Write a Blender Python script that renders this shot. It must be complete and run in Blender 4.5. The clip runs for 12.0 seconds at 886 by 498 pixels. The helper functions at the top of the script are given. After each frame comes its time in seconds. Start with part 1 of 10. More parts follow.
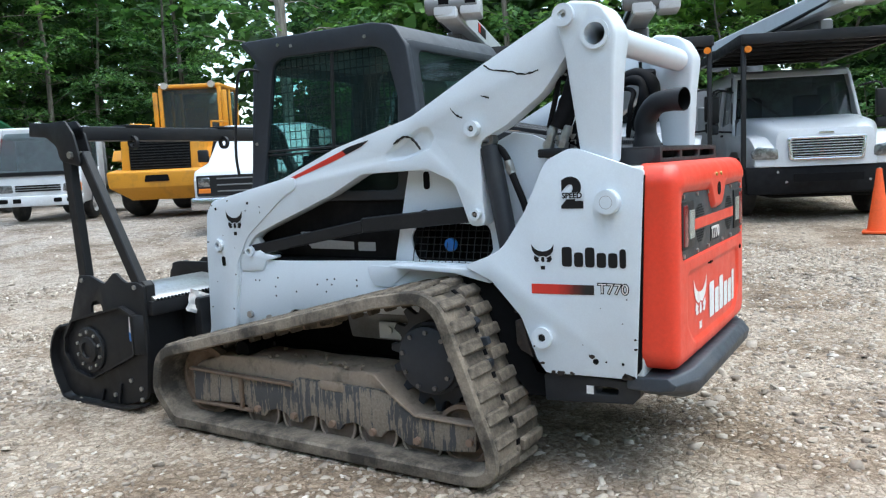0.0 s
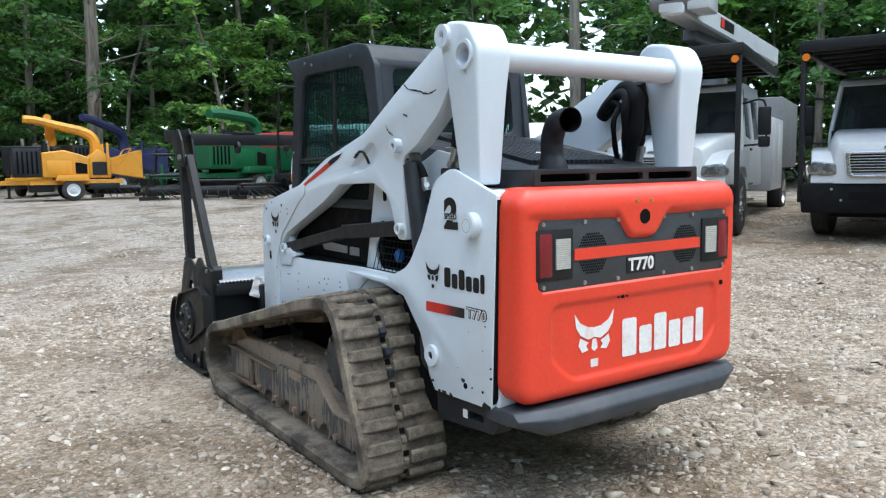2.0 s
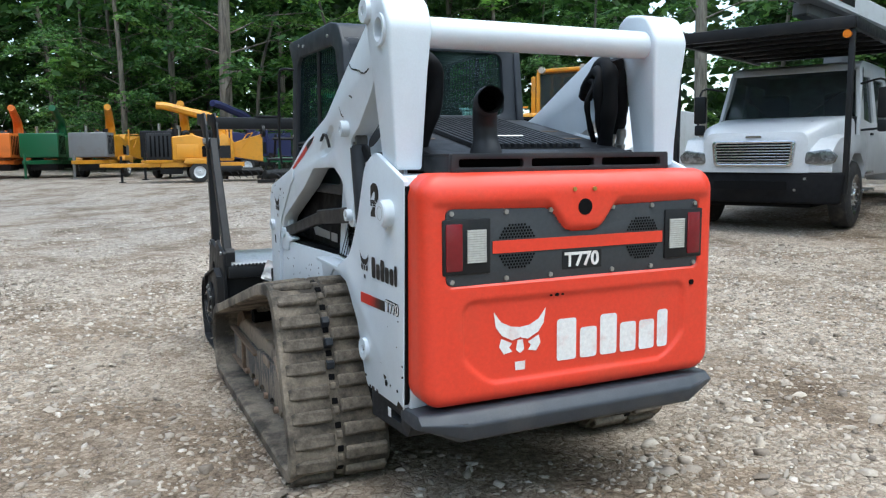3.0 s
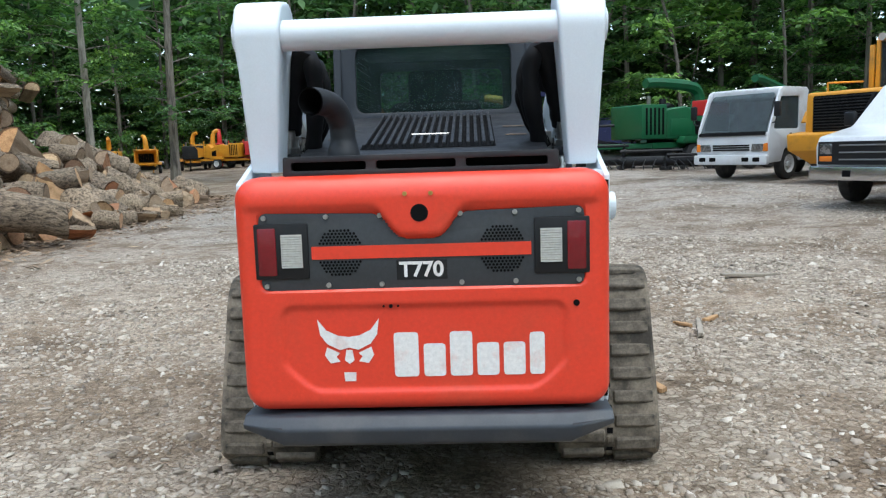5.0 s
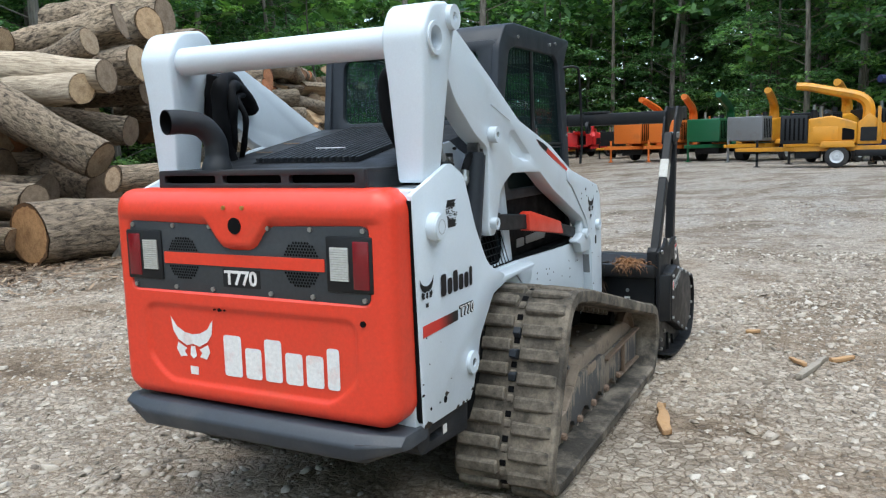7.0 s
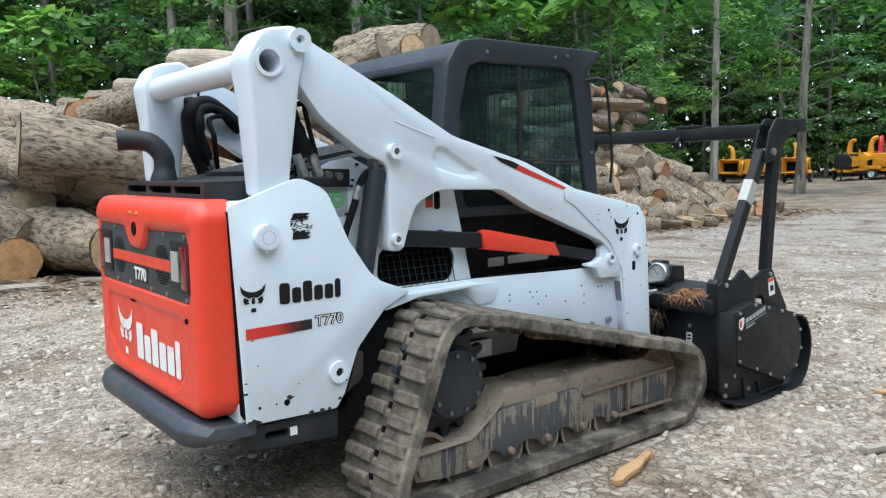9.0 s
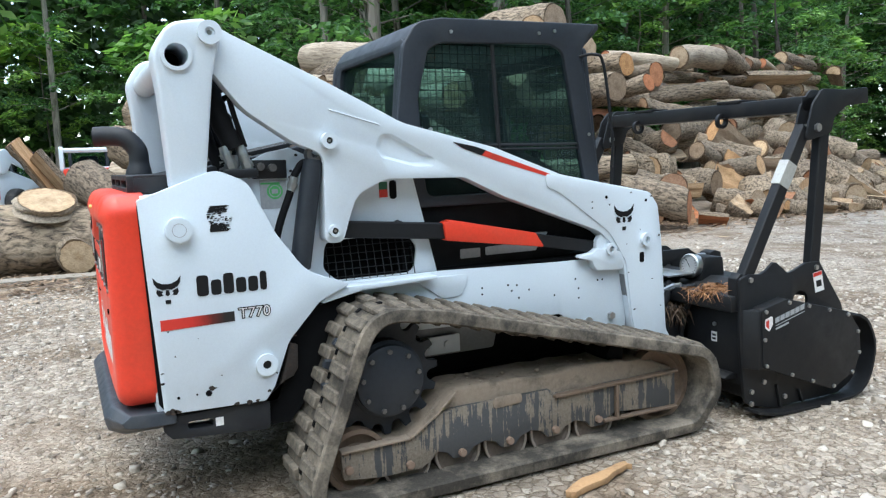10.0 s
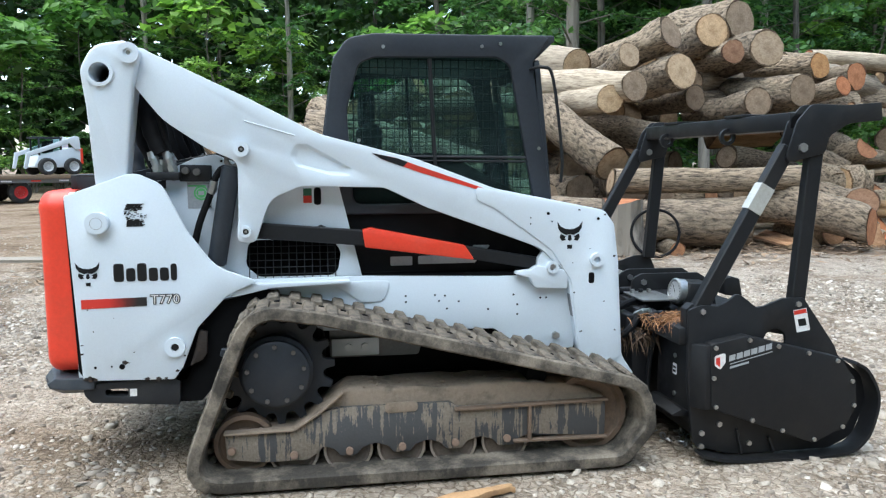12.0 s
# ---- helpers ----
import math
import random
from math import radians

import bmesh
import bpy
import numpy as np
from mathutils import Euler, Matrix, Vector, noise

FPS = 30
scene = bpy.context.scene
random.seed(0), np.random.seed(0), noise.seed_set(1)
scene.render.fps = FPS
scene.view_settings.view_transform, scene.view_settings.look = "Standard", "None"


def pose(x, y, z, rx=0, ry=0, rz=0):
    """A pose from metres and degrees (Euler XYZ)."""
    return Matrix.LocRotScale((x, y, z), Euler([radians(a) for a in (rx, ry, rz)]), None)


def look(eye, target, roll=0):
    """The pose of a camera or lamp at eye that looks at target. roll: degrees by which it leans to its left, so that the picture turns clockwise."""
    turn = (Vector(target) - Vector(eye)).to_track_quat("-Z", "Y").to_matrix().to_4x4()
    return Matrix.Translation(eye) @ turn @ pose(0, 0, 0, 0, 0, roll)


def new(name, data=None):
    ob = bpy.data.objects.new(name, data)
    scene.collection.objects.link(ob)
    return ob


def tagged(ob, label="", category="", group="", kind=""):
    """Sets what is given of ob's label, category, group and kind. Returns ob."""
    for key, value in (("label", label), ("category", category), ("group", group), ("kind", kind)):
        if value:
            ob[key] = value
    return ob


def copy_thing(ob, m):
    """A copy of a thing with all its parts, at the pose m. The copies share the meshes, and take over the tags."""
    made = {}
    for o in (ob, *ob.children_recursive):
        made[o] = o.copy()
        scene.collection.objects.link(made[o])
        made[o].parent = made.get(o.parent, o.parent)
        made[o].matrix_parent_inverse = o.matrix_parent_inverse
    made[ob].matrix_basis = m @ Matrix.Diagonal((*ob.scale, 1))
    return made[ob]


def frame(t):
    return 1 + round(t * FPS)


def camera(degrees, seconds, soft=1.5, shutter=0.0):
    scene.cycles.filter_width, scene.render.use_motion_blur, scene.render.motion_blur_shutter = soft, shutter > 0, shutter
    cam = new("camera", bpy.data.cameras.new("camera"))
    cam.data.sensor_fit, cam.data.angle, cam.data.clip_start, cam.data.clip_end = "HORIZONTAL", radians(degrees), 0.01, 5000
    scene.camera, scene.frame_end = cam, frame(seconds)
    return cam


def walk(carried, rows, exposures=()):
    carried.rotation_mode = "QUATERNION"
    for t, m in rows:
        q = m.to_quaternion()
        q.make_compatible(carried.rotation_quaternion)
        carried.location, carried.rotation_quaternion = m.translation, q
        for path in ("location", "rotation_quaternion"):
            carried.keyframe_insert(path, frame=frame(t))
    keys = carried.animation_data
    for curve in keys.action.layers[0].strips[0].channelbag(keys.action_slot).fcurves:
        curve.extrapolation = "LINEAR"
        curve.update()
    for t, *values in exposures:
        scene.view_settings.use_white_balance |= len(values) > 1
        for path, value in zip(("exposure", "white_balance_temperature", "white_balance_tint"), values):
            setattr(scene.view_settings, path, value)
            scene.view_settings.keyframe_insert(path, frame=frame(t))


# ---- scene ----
cam = camera(59.8, 12.0, 1.25)
PATH = [
    (0, (-3.594, -1.705, 1.376), (-1.912, -0.647, 1.152), -2.6),
    (0.5, (-3.427, -2.168, 1.379), (-1.874, -0.927, 1.154), -3.0),
    (1, (-3.107, -2.488, 1.358), (-1.675, -1.109, 1.143), -2.5),
    (1.5, (-2.796, -2.768, 1.387), (-1.505, -1.255, 1.173), -1.9),
    (2, (-2.443, -3.038, 1.414), (-1.321, -1.396, 1.204), -0.9),
    (2.5, (-2.016, -3.129, 1.414), (-1.024, -1.406, 1.19), -0.4),
    (3, (-1.65, -3.267, 1.4), (-0.823, -1.462, 1.156), -0.6),
    (3.2, (-1.481, -3.346, 1.415), (-0.731, -1.508, 1.175), -0.6),
    (4.8, (0.013, -3.56, 1.437), (0.005, -1.576, 1.185), -2.1),
    (5, (0.183, -3.499, 1.418), (0.101, -1.518, 1.158), -1.8),
    (5.5, (0.608, -3.382, 1.439), (0.346, -1.418, 1.171), -1.8),
    (6, (1.086, -3.388, 1.481), (0.57, -1.472, 1.229), -2.1),
    (6.5, (1.495, -3.204, 1.439), (0.815, -1.341, 1.185), -2.0),
    (6.7, (1.672, -3.143, 1.467), (0.9, -1.316, 1.209), -1.9),
    (8.3, (2.926, -2.412, 1.431), (1.575, -0.955, 1.202), 0.0),
    (8.5, (3.095, -2.283, 1.428), (1.665, -0.902, 1.21), -0.5),
    (9, (3.344, -1.936, 1.433), (1.793, -0.69, 1.229), -0.8),
    (9.5, (3.504, -1.478, 1.458), (1.859, -0.365, 1.229), -1.0),
    (10, (3.742, -1.036, 1.424), (1.96, -0.159, 1.191), -2.1),
    (10.5, (3.855, -0.629, 1.415), (2.01, 0.097, 1.155), -1.2),
    (11, (3.975, -0.235, 1.453), (2.093, 0.384, 1.18), -0.8),
    (11.5, (4.21, 0.102, 1.457), (2.274, 0.536, 1.204), -0.9),
    (12, (4.27, 0.309, 1.455), (2.309, 0.632, 1.23), -0.2),
]
walk(cam, [(t, look(eye, target, roll)) for t, eye, target, roll in PATH],
     [(0.0, 1.88, 6100, 1), (3.0, 1.62, 6100, 1), (5.5, 1.45, 6150, 1), (6.7, 1.48, 6150, 1), (8.5, 1.70, 6100, 1), (10.0, 1.86, 6050, 1), (12.0, 1.92, 6050, 1)])

# ---- light ----
world = bpy.data.worlds.new("sky")
scene.world = world
world.use_nodes = True
wn = world.node_tree.nodes
wl = world.node_tree.links
wn.clear()
w_out = wn.new("ShaderNodeOutputWorld")
w_bg = wn.new("ShaderNodeBackground")
w_sky = wn.new("ShaderNodeTexSky")
w_sky.sky_type = "NISHITA"
w_sky.sun_disc = False
w_sky.sun_elevation = radians(72)
w_sky.sun_rotation = radians(200)
w_sky.air_density = 1.0
w_sky.dust_density = 2.0
w_sky.ozone_density = 1.0
w_bg.inputs["Strength"].default_value = 0.15
w_grey = wn.new("ShaderNodeHueSaturation")
w_grey.inputs["Saturation"].default_value = 0.75
wl.new(w_sky.outputs[0], w_grey.inputs["Color"])
wl.new(w_grey.outputs[0], w_bg.inputs["Color"])
wl.new(w_bg.outputs[0], w_out.inputs["Surface"])
sun_data = bpy.data.lights.new("sun", "SUN")
sun_data.energy = 0.8
sun_data.angle = radians(60)
sun_data.color = (1.0, 0.98, 0.95)
sun = new("sun", sun_data)
sun.matrix_basis = look((15, -8, 34), (0, 0, 0))


# ---- materials ----
def nodes_of(name):
    m = bpy.data.materials.new(name)
    m.use_nodes = True
    nt = m.node_tree
    return m, nt, nt.nodes["Principled BSDF"]


def ramp(nt, fac, stops):
    r = nt.nodes.new("ShaderNodeValToRGB")
    els = r.color_ramp.elements
    while len(els) < len(stops):
        els.new(0.5)
    for el, (p, c) in zip(els, stops):
        el.position = p
        el.color = (*c, 1) if len(c) == 3 else c
    nt.links.new(fac, r.inputs["Fac"])
    return r.outputs["Color"]


def noise_tex(nt, scale, detail=6, rough=0.6, coord="Object", stretch=None, distort=0.0):
    tc = nt.nodes.new("ShaderNodeTexCoord")
    src = tc.outputs[coord]
    if stretch:
        mp = nt.nodes.new("ShaderNodeMapping")
        mp.inputs["Scale"].default_value = stretch
        nt.links.new(src, mp.inputs["Vector"])
        src = mp.outputs["Vector"]
    n = nt.nodes.new("ShaderNodeTexNoise")
    n.inputs["Scale"].default_value = scale
    n.inputs["Detail"].default_value = detail
    n.inputs["Roughness"].default_value = rough
    n.inputs["Distortion"].default_value = distort
    nt.links.new(src, n.inputs["Vector"])
    return n.outputs["Fac"]


def mix(nt, fac, a, b, blend="MIX"):
    n = nt.nodes.new("ShaderNodeMix")
    n.data_type = "RGBA"
    n.blend_type = blend
    for sock, v in ((n.inputs["Factor"], fac), (n.inputs["A"], a), (n.inputs["B"], b)):
        if isinstance(v, bpy.types.NodeSocket):
            nt.links.new(v, sock)
        elif isinstance(v, (int, float)):
            sock.default_value = v
        else:
            sock.default_value = (*v, 1)
    return n.outputs["Result"]


def bump(nt, height, bsdf, strength=0.3, dist=0.01):
    b = nt.nodes.new("ShaderNodeBump")
    b.inputs["Strength"].default_value = strength
    b.inputs["Distance"].default_value = dist
    nt.links.new(height, b.inputs["Height"])
    nt.links.new(b.outputs["Normal"], bsdf.inputs["Normal"])


def surface(name, color, rough=0.5, metal=0.0, grime=(0.12, 0.09, 0.06), amount=0.25, scale=3.0, fine=60.0,
            relief=0.05, coat=0.0, low=0.52, spread=0.2, spots=0.0, speck=0.86, spec=0.5):
    """Paint, metal, rubber or plastic with grime in patches, fine grain and uneven gloss."""
    m, nt, b = nodes_of(name)
    big = noise_tex(nt, scale, 8, 0.65)
    small = noise_tex(nt, fine, 5, 0.7)
    dirt = ramp(nt, big, [(low, (0, 0, 0)), (low + spread, (amount, amount, amount))])
    grain = ramp(nt, small, [(0.35, (speck,) * 3), (0.7, (2 - speck if speck > 0.95 else 1.06,) * 3)])
    col = mix(nt, 1.0, mix(nt, dirt, color, grime), grain, "MULTIPLY")
    if spots:
        chip = ramp(nt, noise_tex(nt, 34, 3, 0.5), [(0.735, (0, 0, 0)), (0.75, (spots, spots, spots))])
        col = mix(nt, chip, col, (0.05, 0.045, 0.04))
    nt.links.new(col, b.inputs["Base Color"])
    r = ramp(nt, noise_tex(nt, scale * 4, 6, 0.6), [(0.3, (rough * 0.8,) * 3), (0.75, (min(1, rough * 1.25),) * 3)])
    nt.links.new(r, b.inputs["Roughness"])
    b.inputs["Metallic"].default_value = metal
    b.inputs["Specular IOR Level"].default_value = spec
    b.inputs["Coat Weight"].default_value = coat
    b.inputs["Coat Roughness"].default_value = 0.15
    bump(nt, small, b, relief, 0.004)
    return m


def glass(name, tint=(0.75, 0.82, 0.8), rough=0.02, alpha=0.25, dark=(0.01, 0.012, 0.012)):
    """Tinted pane: part clear, part dark reflecting sheet."""
    m, nt, b = nodes_of(name)
    b.inputs["Base Color"].default_value = (*dark, 1)
    b.inputs["Roughness"].default_value = rough
    b.inputs["IOR"].default_value = 1.5
    tr = nt.nodes.new("ShaderNodeBsdfTransparent")
    tr.inputs["Color"].default_value = (*tint, 1)
    mx = nt.nodes.new("ShaderNodeMixShader")
    out = nt.nodes["Material Output"]
    smear = ramp(nt, noise_tex(nt, 4, 6, 0.7), [(0.3, (alpha * 0.75,) * 3), (0.75, (min(1, alpha * 1.35),) * 3)])
    nt.links.new(smear, mx.inputs["Fac"])
    nt.links.new(tr.outputs[0], mx.inputs[1])
    nt.links.new(b.outputs[0], mx.inputs[2])
    nt.links.new(mx.outputs[0], out.inputs["Surface"])
    return m


WHITE = surface("white_paint", (0.635, 0.69, 0.74), 0.42, grime=(0.42, 0.42, 0.42), amount=0.22, scale=2.2, coat=0.15, spots=0.0, speck=0.97, fine=140, relief=0.02)
GREYPAINT = surface("worn_grey_paint", (0.20, 0.21, 0.22), 0.5, amount=0.35, scale=4)
RED = surface("red_orange_paint", (0.70, 0.046, 0.019), 0.42, grime=(0.46, 0.07, 0.03), amount=0.35, scale=2.6, coat=0.1, speck=0.93)
BLACK = surface("black_paint", (0.011, 0.0115, 0.013), 0.5, grime=(0.05, 0.044, 0.036), amount=0.35, scale=3.0, spec=0.3)
PLASTIC = surface("dark_grey_plastic", (0.017, 0.0185, 0.022), 0.55, grime=(0.08, 0.074, 0.066), amount=0.35, scale=3.0, fine=160, relief=0.12, spec=0.35)
PANEL = surface("grey_lamp_panel", (0.046, 0.051, 0.056), 0.5, grime=(0.10, 0.095, 0.09), amount=0.3, scale=4, spec=0.35)
CABGREY = surface("cab_grey_paint", (0.022, 0.026, 0.033), 0.5, grime=(0.07, 0.07, 0.07), amount=0.3, scale=2.4, spec=0.38)
RUBBER = surface("dusty_rubber", (0.062, 0.054, 0.045), 0.9, grime=(0.305, 0.255, 0.198), amount=0.85, scale=5.0, fine=90, relief=0.45, low=0.42, speck=0.7, spec=0.2)
HOSE = surface("hose_rubber", (0.005, 0.005, 0.006), 0.75, grime=(0.03, 0.028, 0.025), amount=0.2, spec=0.18)
MUDSTEEL = surface("muddy_steel", (0.030, 0.036, 0.045), 0.6, grime=(0.19, 0.14, 0.095), amount=0.95, scale=3.2, fine=50, relief=0.3, low=0.42, spread=0.12)


def streaked_steel():
    """Dark blue-grey steel with dried mud running down it."""
    m, nt, b = nodes_of("mud_streaked_steel")
    run = noise_tex(nt, 46, 5, 0.65, stretch=(1, 1, 0.07), distort=0.4)
    blot = noise_tex(nt, 3.4, 6, 0.65)
    fine = noise_tex(nt, 80, 5, 0.7)
    both = nt.nodes.new("ShaderNodeMath")
    both.operation = "ADD"
    nt.links.new(run, both.inputs[0])
    nt.links.new(blot, both.inputs[1])
    cover = ramp(nt, both.outputs[0], [(0.985, (0.10, 0.10, 0.10)), (1.03, (0.50, 0.50, 0.50)), (1.15, (0.92, 0.92, 0.92))])
    mud = ramp(nt, fine, [(0.3, (0.15, 0.12, 0.09)), (0.7, (0.28, 0.23, 0.175))])
    nt.links.new(mix(nt, cover, (0.046, 0.049, 0.054), mud), b.inputs["Base Color"])
    b.inputs["Roughness"].default_value = 0.7
    bump(nt, fine, b, 0.25, 0.006)
    return m


STREAK = streaked_steel()
MUD = surface("dried_mud", (0.285, 0.22, 0.162), 0.95, grime=(0.115, 0.09, 0.066), amount=0.9, scale=9, fine=45, relief=0.9)
RUST = surface("rusty_steel", (0.17, 0.115, 0.078), 0.8, grime=(0.085, 0.07, 0.055), amount=0.8, scale=9, fine=80, relief=0.3)
RIMSTEEL = surface("worn_roller_rim", (0.36, 0.30, 0.25), 0.5, 0.4, grime=(0.18, 0.13, 0.10), amount=0.6, scale=14)
ROLLER = surface("dusty_roller_steel", (0.13, 0.098, 0.076), 0.7, grime=(0.06, 0.048, 0.038), amount=0.7, scale=14, fine=80, relief=0.2)
BOLTRUST = surface("rusty_bolt", (0.26, 0.175, 0.125), 0.75, grime=(0.16, 0.10, 0.07), amount=0.5, scale=30)
STEEL = surface("worn_steel", (0.45, 0.45, 0.44), 0.35, 0.9, grime=(0.15, 0.13, 0.11), amount=0.5, scale=8)
GUNMETAL = surface("grimy_bolt_steel", (0.16, 0.155, 0.15), 0.45, 0.7, grime=(0.06, 0.055, 0.05), amount=0.6, scale=20)
# near-black: openings, seals, dark parts, and pieces that stand in for shade
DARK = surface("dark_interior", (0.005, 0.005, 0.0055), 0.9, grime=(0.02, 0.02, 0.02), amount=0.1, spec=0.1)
CABGLASS = glass("cab_glass", (0.74, 0.90, 0.88), 0.03, 0.17, (0.035, 0.05, 0.048))
AUTOGLASS = glass("vehicle_glass", (0.72, 0.80, 0.80), 0.02, 0.42, (0.055, 0.065, 0.068))
LAMPRED = surface("red_lens", (0.17, 0.004, 0.010), 0.22, amount=0.1, coat=0.25)
BUMPERGREY = surface("scuffed_bumper_steel", (0.034, 0.041, 0.052), 0.5, grime=(0.12, 0.115, 0.11), amount=0.4, scale=5, fine=120, relief=0.1)
LAMPCLEAR = surface("clear_lens", (0.42, 0.41, 0.37), 0.15, amount=0.2, coat=0.6)
DECALBLACK = surface("black_decal", (0.007, 0.007, 0.008), 0.5, grime=(0.03, 0.03, 0.03), amount=0.1, spec=0.3)
CHIP = surface("bare_rusty_steel", (0.030, 0.022, 0.017), 0.8, grime=(0.10, 0.055, 0.03), amount=0.5, scale=30)
DECALWHITE = surface("white_decal", (0.78, 0.76, 0.74), 0.5, grime=(0.6, 0.2, 0.15), amount=0.4, scale=12)
DECALGREY = surface("grey_decal", (0.35, 0.36, 0.37), 0.5, amount=0.2)
DECALRED = surface("red_decal", (0.60, 0.035, 0.02), 0.4, amount=0.2)


# ---- building helpers ----
def link(name, bm, material, parent=None, label="", angle=32):
    me = bpy.data.meshes.new(name)
    bmesh.ops.recalc_face_normals(bm, faces=bm.faces)
    bm.to_mesh(me)
    bm.free()
    for m in (material if isinstance(material, (list, tuple)) else [material]):
        me.materials.append(m)
    me.polygons.foreach_set("use_smooth", [True] * len(me.polygons))
    me.set_sharp_from_angle(angle=radians(angle))
    ob = new(name, me)
    if parent:
        ob.parent = parent
    if label:
        ob["label"] = label
    return ob


def part(name, bm, material, parent, label=""):
    return link(name, bm, material, parent, label)


def root(name, label, category, m=None, group="", kind=""):
    ob = new(name)
    ob.empty_display_size = 0.3
    if m is not None:
        ob.matrix_basis = m
    return tagged(ob, label, category, group, kind)


def rounded(poly, r, n=4):
    """Round the corners of a polygon; r is one radius or one for each corner."""
    out = []
    k = len(poly)
    for i, p in enumerate(poly):
        rr = r[i] if isinstance(r, (list, tuple)) else r
        p = Vector(p)
        a = Vector(poly[i - 1]) - p
        b = Vector(poly[(i + 1) % k]) - p
        la, lb = a.length, b.length
        if rr <= 0 or la < 1e-6 or lb < 1e-6:
            out.append(tuple(p))
            continue
        a.normalize()
        b.normalize()
        ang = a.angle(b, math.pi)
        if ang > 3.05:
            out.append(tuple(p))
            continue
        d = min(rr / math.tan(ang / 2), 0.48 * la, 0.48 * lb)
        p0, p1 = p + a * d, p + b * d
        for s in range(n + 1):
            t = s / n
            q = p0 * (1 - t) ** 2 + p * 2 * t * (1 - t) + p1 * t ** 2
            out.append(tuple(q))
    return out


def circle(cx, cy, r, n=20, start=0.0):
    return [(cx + r * math.cos(start + 2 * math.pi * i / n), cy + r * math.sin(start + 2 * math.pi * i / n)) for i in range(n)]


AX = {"x": lambda u, v, w: (w, u, v), "y": lambda u, v, w: (u, w, v), "z": lambda u, v, w: (u, v, w)}


def slab(bm, poly, w0, w1, axis="x", holes=(), bevel=0.0, seg=2):
    """A plate: a polygon with holes, drawn across one axis between w0 and w1."""
    place = AX[axis]
    made = bmesh.new()
    edges = []
    for loop in (poly, *holes):
        vs = [made.verts.new(place(u, v, w0)) for u, v in loop]
        edges += [made.edges.new((vs[i], vs[(i + 1) % len(vs)])) for i in range(len(vs))]
    if holes:
        bmesh.ops.triangle_fill(made, use_beauty=True, use_dissolve=True, edges=edges)
    else:
        made.faces.new(made.verts[:])
    faces = made.faces[:]
    ext = bmesh.ops.extrude_face_region(made, geom=faces)
    shift = Vector(place(0, 0, w1 - w0))
    bmesh.ops.translate(made, verts=[g for g in ext["geom"] if isinstance(g, bmesh.types.BMVert)], vec=shift)
    bmesh.ops.recalc_face_normals(made, faces=made.faces)
    if bevel:
        sharp = [e for e in made.edges if len(e.link_faces) == 2 and e.calc_face_angle(0) > 0.7]
        bmesh.ops.bevel(made, geom=sharp, offset=bevel, segments=seg, affect="EDGES", profile=0.5, clamp_overlap=True)
    join(bm, made)
    return bm


def join(bm, other, m=None):
    me = bpy.data.meshes.new("tmp")
    if m is not None:
        other.transform(m)
    other.to_mesh(me)
    other.free()
    bm.from_mesh(me)
    bpy.data.meshes.remove(me)
    return bm


def box(bm, lo, hi, bevel=0.0, seg=2, m=None):
    made = bmesh.new()
    bmesh.ops.create_cube(made, size=1.0)
    c = [(a + b) / 2 for a, b in zip(lo, hi)]
    s = [abs(b - a) for a, b in zip(lo, hi)]
    made.transform(Matrix.Translation(c) @ Matrix.Diagonal((*s, 1)))
    if bevel:
        bmesh.ops.bevel(made, geom=made.edges[:], offset=bevel, segments=seg, affect="EDGES", profile=0.5, clamp_overlap=True)
    return join(bm, made, m)


def rod(bm, p0, p1, r0, r1=None, seg=20, caps=True, bevel=0.0):
    p0, p1 = Vector(p0), Vector(p1)
    d = p1 - p0
    made = bmesh.new()
    bmesh.ops.create_cone(made, cap_ends=caps, cap_tris=False, segments=seg, radius1=r0, radius2=r0 if r1 is None else r1, depth=d.length)
    if bevel:
        ed = [e for e in made.edges if len(e.link_faces) == 2 and e.calc_face_angle(0) > 0.9]
        bmesh.ops.bevel(made, geom=ed, offset=bevel, segments=2, affect="EDGES", clamp_overlap=True)
    return join(bm, made, Matrix.Translation((p0 + p1) / 2) @ d.to_track_quat("Z", "Y").to_matrix().to_4x4())


def ring(bm, c, axis, r_out, r_in, w, seg=24):
    """A washer or hub round an axis direction."""
    made = bmesh.new()
    prof = [(r_in, -w / 2), (r_out, -w / 2), (r_out, w / 2), (r_in, w / 2)]
    rows = []
    for i in range(seg):
        a = 2 * math.pi * i / seg
        rows.append([made.verts.new((r * math.cos(a), r * math.sin(a), z)) for r, z in prof])
    for i in range(seg):
        for j in range(4):
            made.faces.new((rows[i][j], rows[(i + 1) % seg][j], rows[(i + 1) % seg][(j + 1) % 4], rows[i][(j + 1) % 4]))
    return join(bm, made, Matrix.Translation(c) @ Vector(axis).to_track_quat("Z", "Y").to_matrix().to_4x4())


def lathe(bm, prof, seg=24, m=None):
    """Turn a profile of (radius, height) round z."""
    made = bmesh.new()
    rows = [[made.verts.new((r * math.cos(2 * math.pi * i / seg), r * math.sin(2 * math.pi * i / seg), z)) for r, z in prof] for i in range(seg)]
    for i in range(seg):
        for j in range(len(prof) - 1):
            made.faces.new((rows[i][j], rows[(i + 1) % seg][j], rows[(i + 1) % seg][j + 1], rows[i][j + 1]))
    for j in (0, len(prof) - 1):
        if prof[j][0] > 1e-5:
            made.faces.new([rows[i][j] for i in range(seg)])
    bmesh.ops.remove_doubles(made, verts=made.verts, dist=1e-5)
    return join(bm, made, m)


